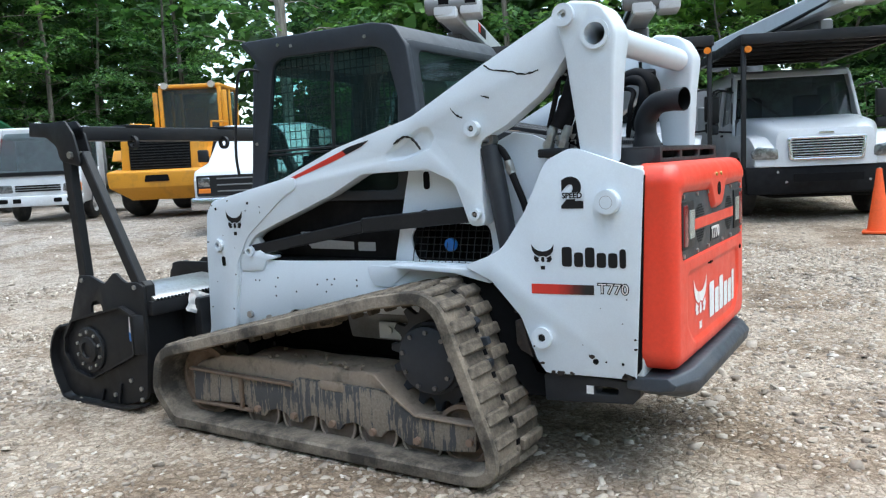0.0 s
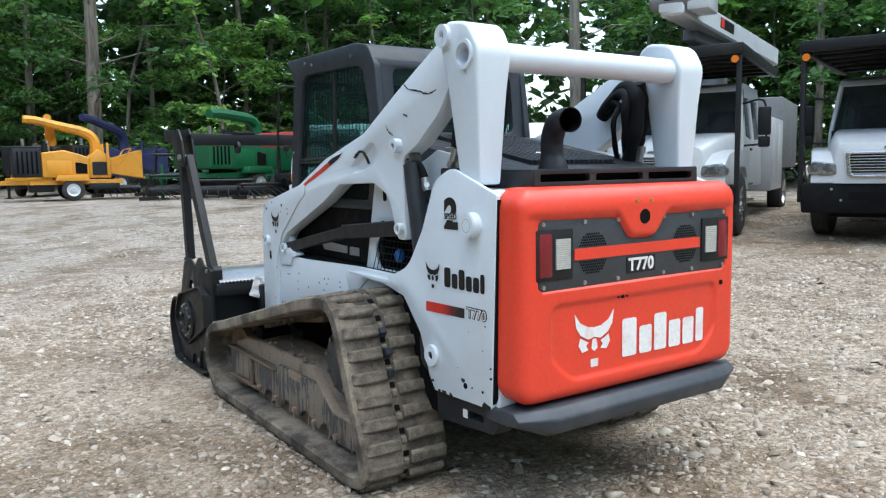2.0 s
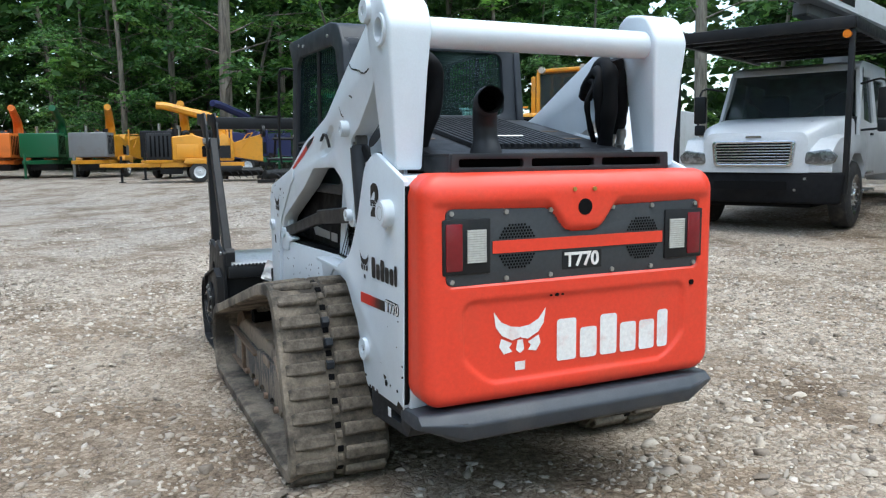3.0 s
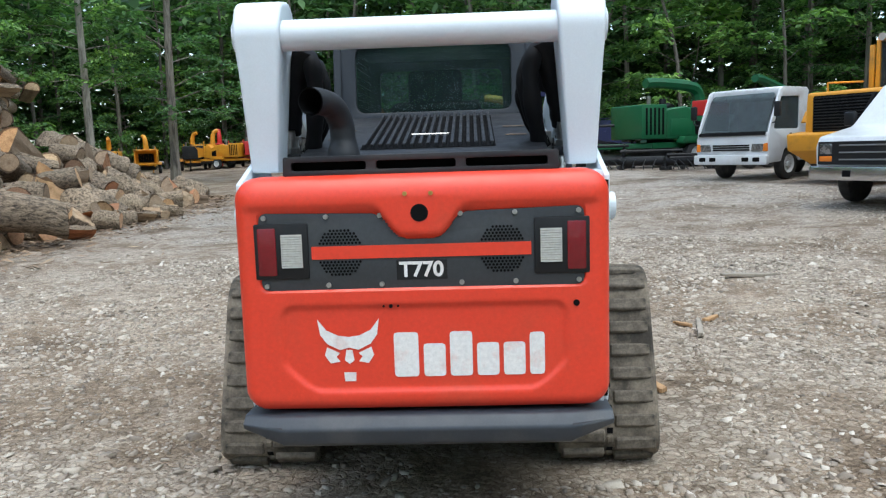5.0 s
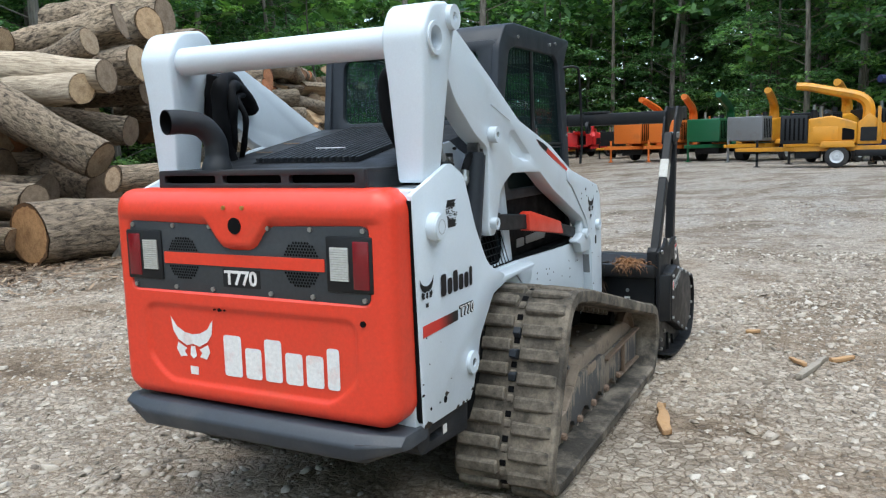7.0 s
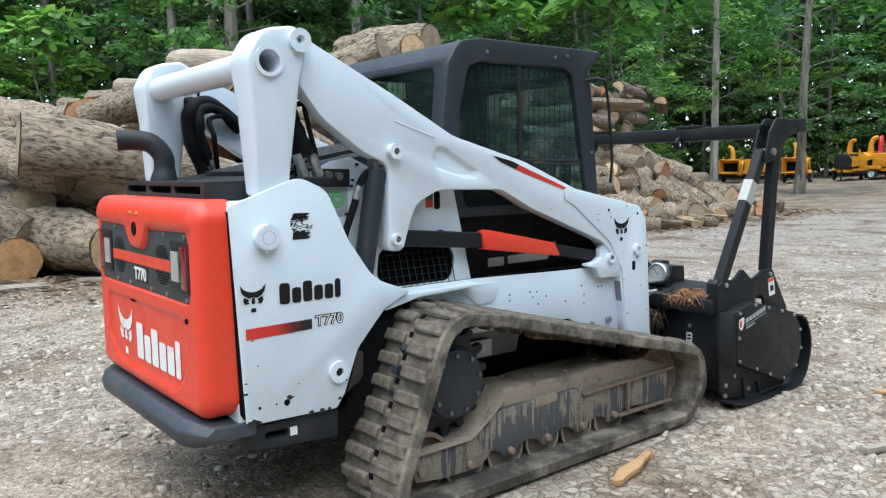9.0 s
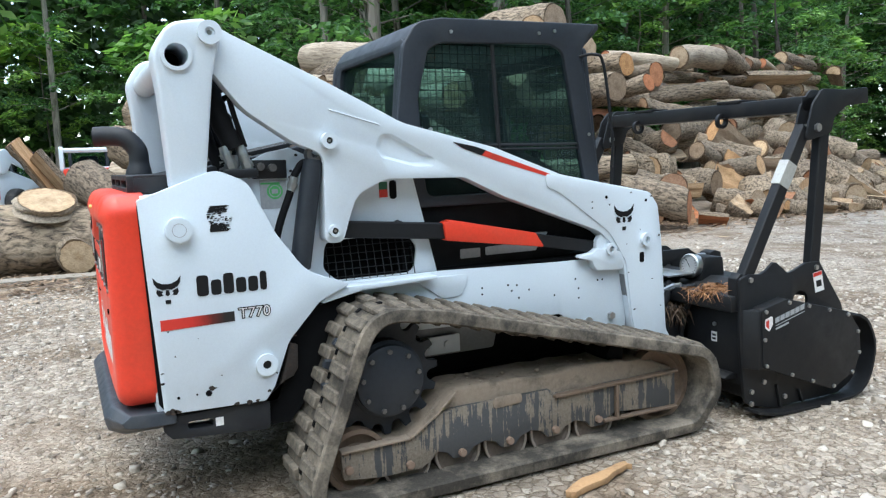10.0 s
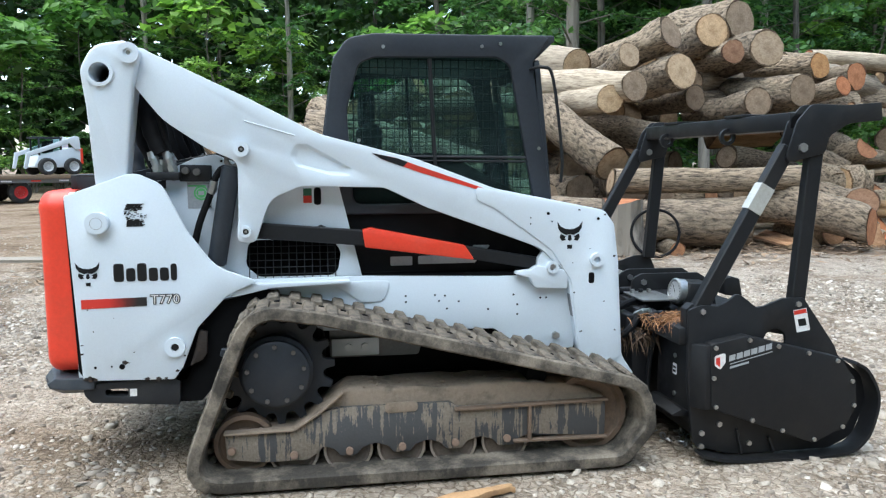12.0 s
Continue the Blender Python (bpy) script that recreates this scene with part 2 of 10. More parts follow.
def curve_pts(pts, n=8):
    """Points of a smooth line through pts."""
    pts = [Vector(p) for p in pts]
    ext = [2 * pts[0] - pts[1]] + pts + [2 * pts[-1] - pts[-2]]
    out = []
    for i in range(1, len(ext) - 2):
        a, b, c, d = ext[i - 1:i + 3]
        for s in range(n):
            t = s / n
            out.append(0.5 * (2 * b + (c - a) * t + (2 * a - 5 * b + 4 * c - d) * t * t + (3 * b - a - 3 * c + d) * t ** 3))
    out.append(pts[-1])
    return out


def pipe(bm, pts, r, seg=10, smooth=8, radii=None, caps=True):
    """A hose or bar along a smooth line."""
    pts = curve_pts(pts, smooth) if smooth else [Vector(p) for p in pts]
    made = bmesh.new()
    up = Vector((0.13, 0.21, 0.97)).normalized()
    rows = []
    for i, p in enumerate(pts):
        d = (pts[min(i + 1, len(pts) - 1)] - pts[max(i - 1, 0)]).normalized()
        side = d.cross(up)
        if side.length < 0.05:
            side = d.cross(Vector((1, 0, 0)))
        side.normalize()
        top = side.cross(d)
        rr = radii(i / (len(pts) - 1)) if radii else r
        rows.append([made.verts.new(p + rr * (math.cos(2 * math.pi * k / seg) * side + math.sin(2 * math.pi * k / seg) * top)) for k in range(seg)])
        up = top
    for i in range(len(rows) - 1):
        for k in range(seg):
            made.faces.new((rows[i][k], rows[i][(k + 1) % seg], rows[i + 1][(k + 1) % seg], rows[i + 1][k]))
    if caps:
        made.faces.new(rows[0])
        made.faces.new(rows[-1][::-1])
    return join(bm, made)


def beam(bm, p0, p1, w, h, bevel=0.004, up=(0, 0, 1)):
    """A square bar between two points."""
    p0, p1 = Vector(p0), Vector(p1)
    d = p1 - p0
    made = bmesh.new()
    bmesh.ops.create_cube(made, size=1.0)
    made.transform(Matrix.Diagonal((w, h, d.length, 1)))
    if bevel:
        bmesh.ops.bevel(made, geom=made.edges[:], offset=bevel, segments=1, affect="EDGES", clamp_overlap=True)
    z = d.normalized()
    x = Vector(up).cross(z)
    if x.length < 0.05:
        x = Vector((1, 0, 0)).cross(z)
    x.normalize()
    y = z.cross(x)
    rot = Matrix((x, y, z)).transposed().to_4x4()
    return join(bm, made, Matrix.Translation((p0 + p1) / 2) @ rot)


def lettering(name, text, size, m, material, parent, depth=0.002, bold=0.0, squeeze=1.0):
    cu = bpy.data.curves.new(name, "FONT")
    cu.body = text
    cu.size = size
    cu.align_x, cu.align_y = "CENTER", "CENTER"
    cu.extrude = depth
    cu.offset = bold
    tmp = new(name, cu)
    me = bpy.data.meshes.new_from_object(tmp.evaluated_get(bpy.context.evaluated_depsgraph_get()))
    bpy.data.objects.remove(tmp)
    bpy.data.curves.remove(cu)
    me.transform(Matrix.Diagonal((squeeze, 1, 1, 1)))
    me.transform(m)
    me.materials.clear()
    me.materials.append(material)
    ob = new(name, me)
    ob.parent = parent
    return ob


def smooth01(a, b, x):
    x = min(1.0, max(0.0, (x - a) / (b - a)))
    return x * x * (3 - 2 * x)


def land(x, y):
    """Height of the yard: level under the loader, rising to the parked trucks and the far end."""
    return 0.012 + 0.42 * smooth01(5, 17, x + 0.6 * y) + 0.006 * max(0.0, min(y, 90) - 15)


# ---- ground ----
def gravel_material():
    """Packed crushed stone: bent cells of two sizes in tan dust, browner soil towards the logs, damp blots."""
    m, nt, b = nodes_of("gravel")
    tc = nt.nodes.new("ShaderNodeTexCoord")
    warp = nt.nodes.new("ShaderNodeTexNoise")
    warp.inputs["Scale"].default_value = 17
    warp.inputs["Detail"].default_value = 3
    nt.links.new(tc.outputs["Object"], warp.inputs["Vector"])
    bend = nt.nodes.new("ShaderNodeVectorMath")
    bend.operation = "MULTIPLY_ADD"
    bend.inputs[1].default_value = (0.075, 0.075, 0.0)
    nt.links.new(warp.outputs["Color"], bend.inputs[0])
    nt.links.new(tc.outputs["Object"], bend.inputs[2])

    def cells(scale, feature="F1"):
        v = nt.nodes.new("ShaderNodeTexVoronoi")
        v.feature = feature
        v.inputs["Scale"].default_value = scale
        v.inputs["Randomness"].default_value = 1.0
        nt.links.new(bend.outputs[0], v.inputs["Vector"])
        return v
    stone, grit = cells(19), cells(52)
    patch = noise_tex(nt, 0.42, 6, 0.65, stretch=(1.0, 0.55, 1))
    damp = noise_tex(nt, 0.75, 7, 0.7, distort=0.4)
    sep = nt.nodes.new("ShaderNodeSeparateColor")
    nt.links.new(stone.outputs["Color"], sep.inputs[0])
    tone = ramp(nt, sep.outputs[0], [(0.0, (0.195, 0.158, 0.122)), (0.35, (0.330, 0.276, 0.219)), (0.7, (0.435, 0.374, 0.304)), (1.0, (0.560, 0.498, 0.420))])
    sep2 = nt.nodes.new("ShaderNodeSeparateColor")
    nt.links.new(grit.outputs["Color"], sep2.inputs[0])
    dust = ramp(nt, sep2.outputs[0], [(0.0, (0.275, 0.218, 0.163)), (0.55, (0.425, 0.347, 0.268)), (1.0, (0.545, 0.463, 0.370))])
    # dark earth between the stones, with the shade of the gaps painted in
    edge, edge2 = cells(19, "DISTANCE_TO_EDGE"), cells(52, "DISTANCE_TO_EDGE")
    tone = mix(nt, 1.0, tone, ramp(nt, edge.outputs["Distance"], [(0.015, (0.42, 0.37, 0.32)), (0.10, (1, 1, 1))]), "MULTIPLY")
    dust = mix(nt, 1.0, dust, ramp(nt, edge2.outputs["Distance"], [(0.01, (0.66, 0.62, 0.58)), (0.12, (1, 1, 1))]), "MULTIPLY")
    cover = ramp(nt, patch, [(0.36, (0.15, 0.15, 0.15)), (0.56, (0.88, 0.88, 0.88))])
    col = mix(nt, cover, tone, dust)
    # trodden brown soil along the foot of the logs
    where = nt.nodes.new("ShaderNodeSeparateXYZ")
    nt.links.new(tc.outputs["Object"], where.inputs[0])
    soil = nt.nodes.new("ShaderNodeMapRange")
    soil.inputs["From Min"].default_value = -8.0
    soil.inputs["From Max"].default_value = -4.0
    soil.inputs["To Min"].default_value = 0.22
    soil.inputs["To Max"].default_value = -0.25
    nt.links.new(where.outputs[0], soil.inputs["Value"])
    near = nt.nodes.new("ShaderNodeMath")
    nt.links.new(damp, near.inputs[0])
    nt.links.new(soil.outputs[0], near.inputs[1])
    brown = ramp(nt, noise_tex(nt, 14, 6, 0.7), [(0.3, (0.165, 0.113, 0.074)), (0.7, (0.40, 0.303, 0.208))])
    col = mix(nt, ramp(nt, near.outputs[0], [(0.45, (0, 0, 0)), (0.70, (0.85, 0.85, 0.85))]), col, brown)
    wet = ramp(nt, damp, [(0.46, (1, 1, 1)), (0.56, (0.72, 0.67, 0.62)), (0.68, (0.36, 0.31, 0.26))])
    col = mix(nt, 1.0, col, wet, "MULTIPLY")
    # colour turns less red and bluer from y = 3 to y = 12
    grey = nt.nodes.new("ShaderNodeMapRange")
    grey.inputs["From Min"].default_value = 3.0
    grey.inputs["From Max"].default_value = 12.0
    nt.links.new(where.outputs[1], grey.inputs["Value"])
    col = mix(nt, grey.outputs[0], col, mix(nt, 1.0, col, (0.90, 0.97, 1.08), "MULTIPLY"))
    col = mix(nt, 1.0, col, ramp(nt, noise_tex(nt, 5.5, 5, 0.75), [(0.34, (0.70, 0.68, 0.66)), (0.52, (1, 1, 1)), (0.70, (1.18, 1.18, 1.18))]), "MULTIPLY")
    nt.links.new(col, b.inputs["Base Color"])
    b.inputs["Roughness"].default_value = 0.92
    b.inputs["Specular IOR Level"].default_value = 0.25
    lift = ramp(nt, edge.outputs["Distance"], [(0.0, (0, 0, 0)), (0.10, (0.75, 0.75, 0.75)), (0.5, (1, 1, 1))])
    add = nt.nodes.new("ShaderNodeMath")
    add.operation = "MULTIPLY_ADD"
    nt.links.new(lift, add.inputs[0])
    add.inputs[1].default_value = 1.0
    nt.links.new(noise_tex(nt, 60, 5, 0.7), add.inputs[2])
    bump(nt, add.outputs[0], b, 0.8, 0.018)
    return m


GRAVEL = gravel_material()
YARD_CENTRE = (0.5, 0.5)


def build_ground():
    bm = bmesh.new()
    radii = [0.0]
    step = 0.12
    while radii[-1] < 900:
        radii.append(radii[-1] + step)
        if radii[-1] > 7:
            step *= 1.13
    seg = 180
    rows = []
    cx, cy = YARD_CENTRE
    for r in radii[1:]:
        row = []
        for i in range(seg):
            a = 2 * math.pi * i / seg
            x, y = cx + r * math.cos(a), cy + r * math.sin(a)
            z = land(x, y) + 0.012 * noise.noise((x * 0.9, y * 0.9, 0)) * smooth01(2.6, 4.5, r)
            row.append(bm.verts.new((x, y, z - 0.004)))
        rows.append(row)
    mid = bm.verts.new((cx, cy, -0.004))
    for i in range(seg):
        bm.faces.new((mid, rows[0][i], rows[0][(i + 1) % seg]))
        for j in range(len(rows) - 1):
            bm.faces.new((rows[j][i], rows[j + 1][i], rows[j + 1][(i + 1) % seg], rows[j][(i + 1) % seg]))
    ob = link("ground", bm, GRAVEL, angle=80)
    tagged(ob, "grey and tan crushed-stone yard with dusty wheel tracks", "ground", kind="structure")


build_ground()


# ---- the compact track loader: x to its right, y ahead, on the ground at its middle ----
loader = root("compact_track_loader", "white compact track loader with red-orange tailgate and dusty tracks", "track loader")


def pin_boss(bm, x, y, z, r, w, s, hole=0.0):
    if hole:
        ring(bm, (s * x, y, z), (1, 0, 0), r, hole, w, 24)
    else:
        rod(bm, (s * (x - w / 2), y, z), (s * (x + w / 2), y, z), r, seg=24, bevel=0.004)


def cat_mark(bm, place, size):
    """The maker's mark as plain flat patches: a horned brow, two cheeks and a chin."""
    brow = [(-1.0, 1.15), (-0.72, 0.78), (-0.35, 0.60), (0.0, 0.55), (0.35, 0.60), (0.72, 0.78), (1.0, 1.15), (0.92, 0.62), (0.70, 0.32), (0.30, 0.12), (0.0, 0.20), (-0.30, 0.12), (-0.70, 0.32), (-0.92, 0.62)]
    cheek = [(0.30, 0.02), (0.72, 0.22), (0.80, -0.05), (0.62, -0.32), (0.30, -0.26), (0.42, -0.10)]
    chin = [(-0.20, -0.62), (0.20, -0.62), (0.18, -0.92), (-0.18, -0.92)]
    nose = [(-0.10, 0.12), (0.10, 0.12), (0.16, -0.22), (0.0, -0.34), (-0.16, -0.22)]
    for poly in (brow, cheek, [(-u, v) for u, v in cheek][::-1], chin, nose):
        bm.faces.new([bm.verts.new(place(u * size, v * size)) for u, v in poly])


def word_mark(bm, place, width, height):
    """The maker's word as six plain blocks of its letters' sizes."""
    x = -width / 2
    unit = width / 6.3
    for i, (w, h) in enumerate(((1.12, 1.0), (1.0, 0.74), (1.02, 1.0), (1.0, 0.74), (0.98, 0.74), (0.68, 0.95))):
        a, b = x, x + w * unit * 0.9
        vs = [bm.verts.new(place(*p)) for p in rounded([(a, 0), (b, 0), (b, h * height), (a, h * height)], 0.012, 2)]
        bm.faces.new(vs)
        x += w * unit * 1.08


def scars(parent, x0, x1, seed, spots):
    """Paint knocked off in small ragged flakes, steel showing."""
    rng = random.Random(seed)
    for y, z, r in spots:
        poly = []
        for k in range(8):
            a = 2 * math.pi * k / 8
            q = r * rng.uniform(0.45, 1.15)
            poly.append((y + q * 1.5 * math.cos(a), z + q * math.sin(a)))
        part("paint_chip", slab(bmesh.new(), poly, x0, x1), CHIP, parent)


def mirror_sides(build):
    for s in (1, -1):
        build(s)


def loader_side(s):
    # rear quarter panel
    panel = rounded([(-0.785, 1.31), (-0.70, 1.34), (-0.49, 1.415), (-0.37, 1.36), (-0.27, 1.15), (-0.15, 0.98), (0.04, 0.91), (-0.10, 0.85), (-0.24, 0.70), (-0.31, 0.52), (-0.35, 0.465), (-0.745, 0.475)],
                    [0.01, 0.02, 0.1, 0.1, 0.2, 0.2, 0.01, 0.1, 0.1, 0.02, 0.02, 0.02])
    bm = slab(bmesh.new(), panel, s * 0.640, s * 0.660, bevel=0.004)
    side = part("side_panel", bm, WHITE, loader, "white painted steel quarter panel with chips along its edge")
    bm = slab(bmesh.new(), rounded([(-0.762, 0.520), (-0.744, 0.49), (-0.772, 1.30), (-0.786, 1.29)], 0.004), s * 0.638, s * 0.6555)
    part("gasket", bm, DARK, side, "black rubber seal beside the tailgate")
    bm = slab(bmesh.new(), rounded([(-0.235, 0.685), (-0.200, 0.675), (-0.205, 0.575), (-0.225, 0.545), (-0.262, 0.53), (-0.285, 0.50), (-0.330, 0.475), (-0.345, 0.455), (-0.300, 0.46), (-0.255, 0.60)], 0.006, 2), s * 0.610, s * 0.638, bevel=0.003)
    part("worn_bracket", bm, CHIP, side, "rust-chipped dark steel bracket")
    scars(side, s * 0.6600, s * 0.6606, 3 + s, [(-0.715, 0.486, 0.016), (-0.700, 0.481, 0.012), (-0.735, 0.483, 0.009), (-0.560, 0.552, 0.013), (-0.470, 0.474, 0.008), (-0.420, 0.471, 0.012), (-0.385, 0.472, 0.008), (-0.335, 0.505, 0.008), (-0.742, 0.640, 0.005), (-0.745, 0.600, 0.006), (-0.690, 0.700, 0.003), (-0.60, 0.76, 0.002), (-0.30, 0.575, 0.005), (-0.215, 0.72, 0.006), (-0.52, 0.60, 0.003), (-0.66, 1.20, 0.004)])
    bm = bmesh.new()
    pin_boss(bm, 0.675, -0.645, 1.19, 0.050, 0.05, s)
    rod(bm, (s * 0.680, -0.645, 1.146), (s * 0.680, -0.645, 1.132), 0.008, seg=10)
    cap = part("filler_cap", bm, WHITE, side)
    bm = bmesh.new()
    ring(bm, (s * 0.7002, -0.645, 1.19), (1, 0, 0), 0.0265, 0.0245, 0.0012, 28)
    part("cap_groove", bm, DECALGREY, cap)
    bm = bmesh.new()
    pin_boss(bm, 0.666, -0.34, 0.617, 0.045, 0.02, s, 0.018)
    part("pivot_boss", bm, WHITE, side)
    bm = bmesh.new()
    rod(bm, (s * 0.655, -0.34, 0.617), (s * 0.668, -0.34, 0.617), 0.018, seg=6)
    part("bolt", bm, BLACK, side)
    for y, z, r in ((-0.69, 0.535, 0.006), (-0.62, 0.537, 0.004), (-0.575, 0.535, 0.013), (-0.74, 0.60, 0.004), (-0.71, 0.80, 0.003)):
        bm = bmesh.new()
        rod(bm, (s * 0.658, y, z), (s * 0.662, y, z), r, seg=10)
        part("bolt_hole", bm, DARK, side)
    # decals
    bm = bmesh.new()
    word_mark(bm, lambda u, v: (s * 0.6625, (-0.452 if s > 0 else -0.578) + s * u, 0.925 + v), 0.28, 0.082)
    part("maker_lettering", bm, DECALBLACK, side)
    bm = bmesh.new()
    cat_mark(bm, lambda u, v: (s * 0.6625, (-0.700 if s > 0 else -0.352) + s * u, 0.957 + v), 0.052)
    part("maker_mark", bm, DECALBLACK, side)
    bm = bmesh.new()
    y0, y1 = (-0.735, -0.455) if s > 0 else (-0.297, -0.575)
    slab(bm, [(y0, 0.805), (y1, 0.812), (y1, 0.852), (y0, 0.847)], s * 0.6610, s * 0.6625)
    part("stripe", bm, fade_material(s), side, "red decal stripe fading into black")
    turn = Matrix.Rotation(radians(90), 4, "X")
    face = Matrix.Rotation(radians(90 * s), 4, "Z") @ turn
    lettering("model_number", "T770", 0.058, Matrix.Translation((s * 0.6615, -0.375 if s > 0 else -0.655, 0.838)) @ face, DECALBLACK, side, 0.001, 0.0035, 1.05)
    lettering("model_number_fill", "T770", 0.058, Matrix.Translation((s * 0.6628, -0.375 if s > 0 else -0.655, 0.838)) @ face, DECALWHITE, side, 0.001, -0.0005, 1.05)
    if s < 0:
        lettering("speed_numeral", "2", 0.165, Matrix.Translation((s * 0.6615, -0.490, 1.222)) @ face, DECALBLACK, side, 0.001, 0.008, 1.1)
        bm = slab(bmesh.new(), [(-0.436, 1.203), (-0.544, 1.203), (-0.544, 1.230), (-0.436, 1.230)], s * 0.6626, s * 0.6634)
        part("speed_band", bm, WHITE, side)
        lettering("speed_word", "SPEED", 0.032, Matrix.Translation((s * 0.6640, -0.490, 1.2165)) @ face, DECALBLACK, side, 0.0006, 0.001, 1.0)
    else:
        rng = random.Random(77)
        bm = bmesh.new()
        for k in range(30):
            z = 1.172 + k * 0.0034
            worn = smooth01(7, 12, k) * smooth01(23, 18, k)
            y = -0.532 + rng.uniform(0, 0.006) + 0.006 * math.sin(k * 0.25)
            stop = -0.450 + rng.uniform(-0.012, 0.004) + 0.010 * worn
            while y < stop:
                run = rng.uniform(0.010, 0.030) * (1 - 0.4 * worn) if worn else stop - y
                if rng.random() > 0.60 * worn:
                    slab(bm, [(y, z), (min(stop, y + run), z + rng.uniform(-0.001, 0.001)), (min(stop, y + run) - rng.uniform(0, 0.004), z + 0.0036), (y + rng.uniform(0, 0.003), z + 0.0036)], s * 0.6610, s * (0.6616 + 0.00004 * (k % 2)))
                y += run + 0.004
        part("worn_numeral", bm, DECALBLACK, side, "black numeral decal, peeled to ragged bands")

    # tower: tapered box section
    tower_poly = rounded([(-0.655, 1.345), (-0.672, 1.70), (-0.690, 1.86), (-0.63, 1.965), (-0.50, 1.985), (-0.43, 1.95), (-0.475, 1.77), (-0.525, 1.345)],
                         [0.0, 0.2, 0.1, 0.1, 0.05, 0.06, 0.1, 0.0])
    bm = bmesh.new()
    slab(bm, tower_poly, s * 0.495, s * 0.660, holes=[circle(-0.605, 1.845, 0.043, 22)], bevel=0.014, seg=3)
    for v in bm.verts:
        t = smooth01(1.95, 1.36, v.co.z)
        mid = 0.585
        v.co.x = s * (mid + (abs(v.co.x) - 0.578) * (1.06 - 0.42 * t))
    ob = part("lift_arm_tower", bm, WHITE, loader, "white steel upright carrying the lift arm")
    bm = bmesh.new()
    ring(bm, (s * 0.668, -0.605, 1.845), (1, 0, 0), 0.058, 0.043, 0.02, 28)
    part("tube_collar", bm, WHITE, ob)
    bm = bmesh.new()
    ring(bm, (s * 0.676, -0.48, 1.93), (1, 0, 0), 0.045, 0.019, 0.03, 26)
    ring(bm, (s * 0.676, -0.48, 1.93), (1, 0, 0), 0.019, 0.010, 0.012, 18)
    part("arm_pin", bm, WHITE, ob)
    bm = bmesh.new()
    rod(bm, (s * 0.660, -0.48, 1.93), (s * 0.678, -0.48, 1.93), 0.012, seg=6)
    part("pin_bolt", bm, STEEL, ob)

    # lift arm
    arm_poly = rounded([(-0.46, 1.972), (-0.39, 1.935), (0.0, 1.752), (0.33, 1.585), (0.79, 1.468), (1.17, 1.325), (1.735, 1.212), (1.79, 1.14), (1.815, 0.95), (1.845, 0.46), (1.915, 0.36),
                        (1.66, 0.35), (1.60, 0.55), (1.545, 0.90), (1.40, 1.03), (0.84, 1.235), (0.63, 1.335), (0.24, 1.345), (0.10, 1.285), (0.055, 1.16), (0.03, 1.085), (-0.055, 1.085), (-0.045, 1.20),
                        (-0.04, 1.46), (-0.17, 1.515), (-0.36, 1.645), (-0.48, 1.80)],
                       [0.03, 0.03, 0.3, 0.3, 0.4, 0.3, 0.06, 0.06, 0.2, 0.1, 0.01, 0.02, 0.2, 0.15, 0.2, 0.3, 0.1, 0.12, 0.12, 0.1, 0.04, 0.04, 0.05, 0.06, 0.2, 0.3, 0.05], 5)
    slot = rounded([(0.194, 1.485), (0.220, 1.538), (0.272, 1.540), (0.480, 1.425), (0.470, 1.392), (0.386, 1.394), (0.222, 1.438)], [0.03, 0.03, 0.03, 0.015, 0.015, 0.03, 0.03], 4)
    bm = slab(bmesh.new(), arm_poly, s * 0.555, s * 0.640, holes=[slot], bevel=0.006)
    arm = part("lift_arm", bm, WHITE, loader, "white box-section lift arm with chipped edges")
    # shallow pressed pocket with sloping walls
    bm = bmesh.new()
    cy, cz = sum(p[0] for p in slot) / len(slot), sum(p[1] for p in slot) / len(slot)
    rows = [[bm.verts.new((s * x, cy + (y - cy) * k, cz + (z - cz) * k)) for y, z in slot] for x, k in ((0.6404, 1.10), (0.6385, 1.00), (0.625, 0.86), (0.619, 0.72))]
    for p, q in zip(rows, rows[1:]):
        for i in range(len(slot)):
            j = (i + 1) % len(slot)
            bm.faces.new((p[i], p[j], q[j], q[i]))
    bm.faces.new(rows[-1])
    bmesh.ops.recalc_face_normals(bm, faces=bm.faces)
    if bm.faces[-1].normal.x * s < 0:
        bmesh.ops.reverse_faces(bm, faces=bm.faces[:])
    part("pressed_pocket", bm, WHITE, arm)
    if s > 0:
        bm = bmesh.new()
        beam(bm, (0.640, -0.007, 1.644), (0.640, 0.22, 1.578), 0.006, 0.008, 0.002, up=(1, 0, 0))
        part("weld_seam", bm, WHITE, arm)
    front = rounded([(1.07, 1.335), (1.20, 1.312), (1.70, 1.215), (1.775, 1.14), (1.805, 0.93), (1.835, 0.46), (1.66, 0.37), (1.605, 0.55), (1.565, 0.86), (1.46, 1.02), (1.16, 1.235), (1.08, 1.27)],
                    [0.03, 0.1, 0.05, 0.06, 0.1, 0.02, 0.02, 0.15, 0.12, 0.2, 0.06, 0.03], 4)
    bm = slab(bmesh.new(), front, s * 0.640, s * 0.648, bevel=0.002)
    part("front_plate", bm, WHITE, arm)
    for y, z, r, x in ((-0.02, 1.515, 0.034, 0.672), (-0.012, 1.138, 0.026, 0.662)):
        bm = bmesh.new()
        ring(bm, (s * (x - 0.012), y, z), (1, 0, 0), r, 0.014, 0.036, 24)
        ob = part("pivot_pin", bm, WHITE, arm)
        bm = bmesh.new()
        rod(bm, (s * (x - 0.03), y, z), (s * (x - 0.002), y, z), 0.0135, seg=6)
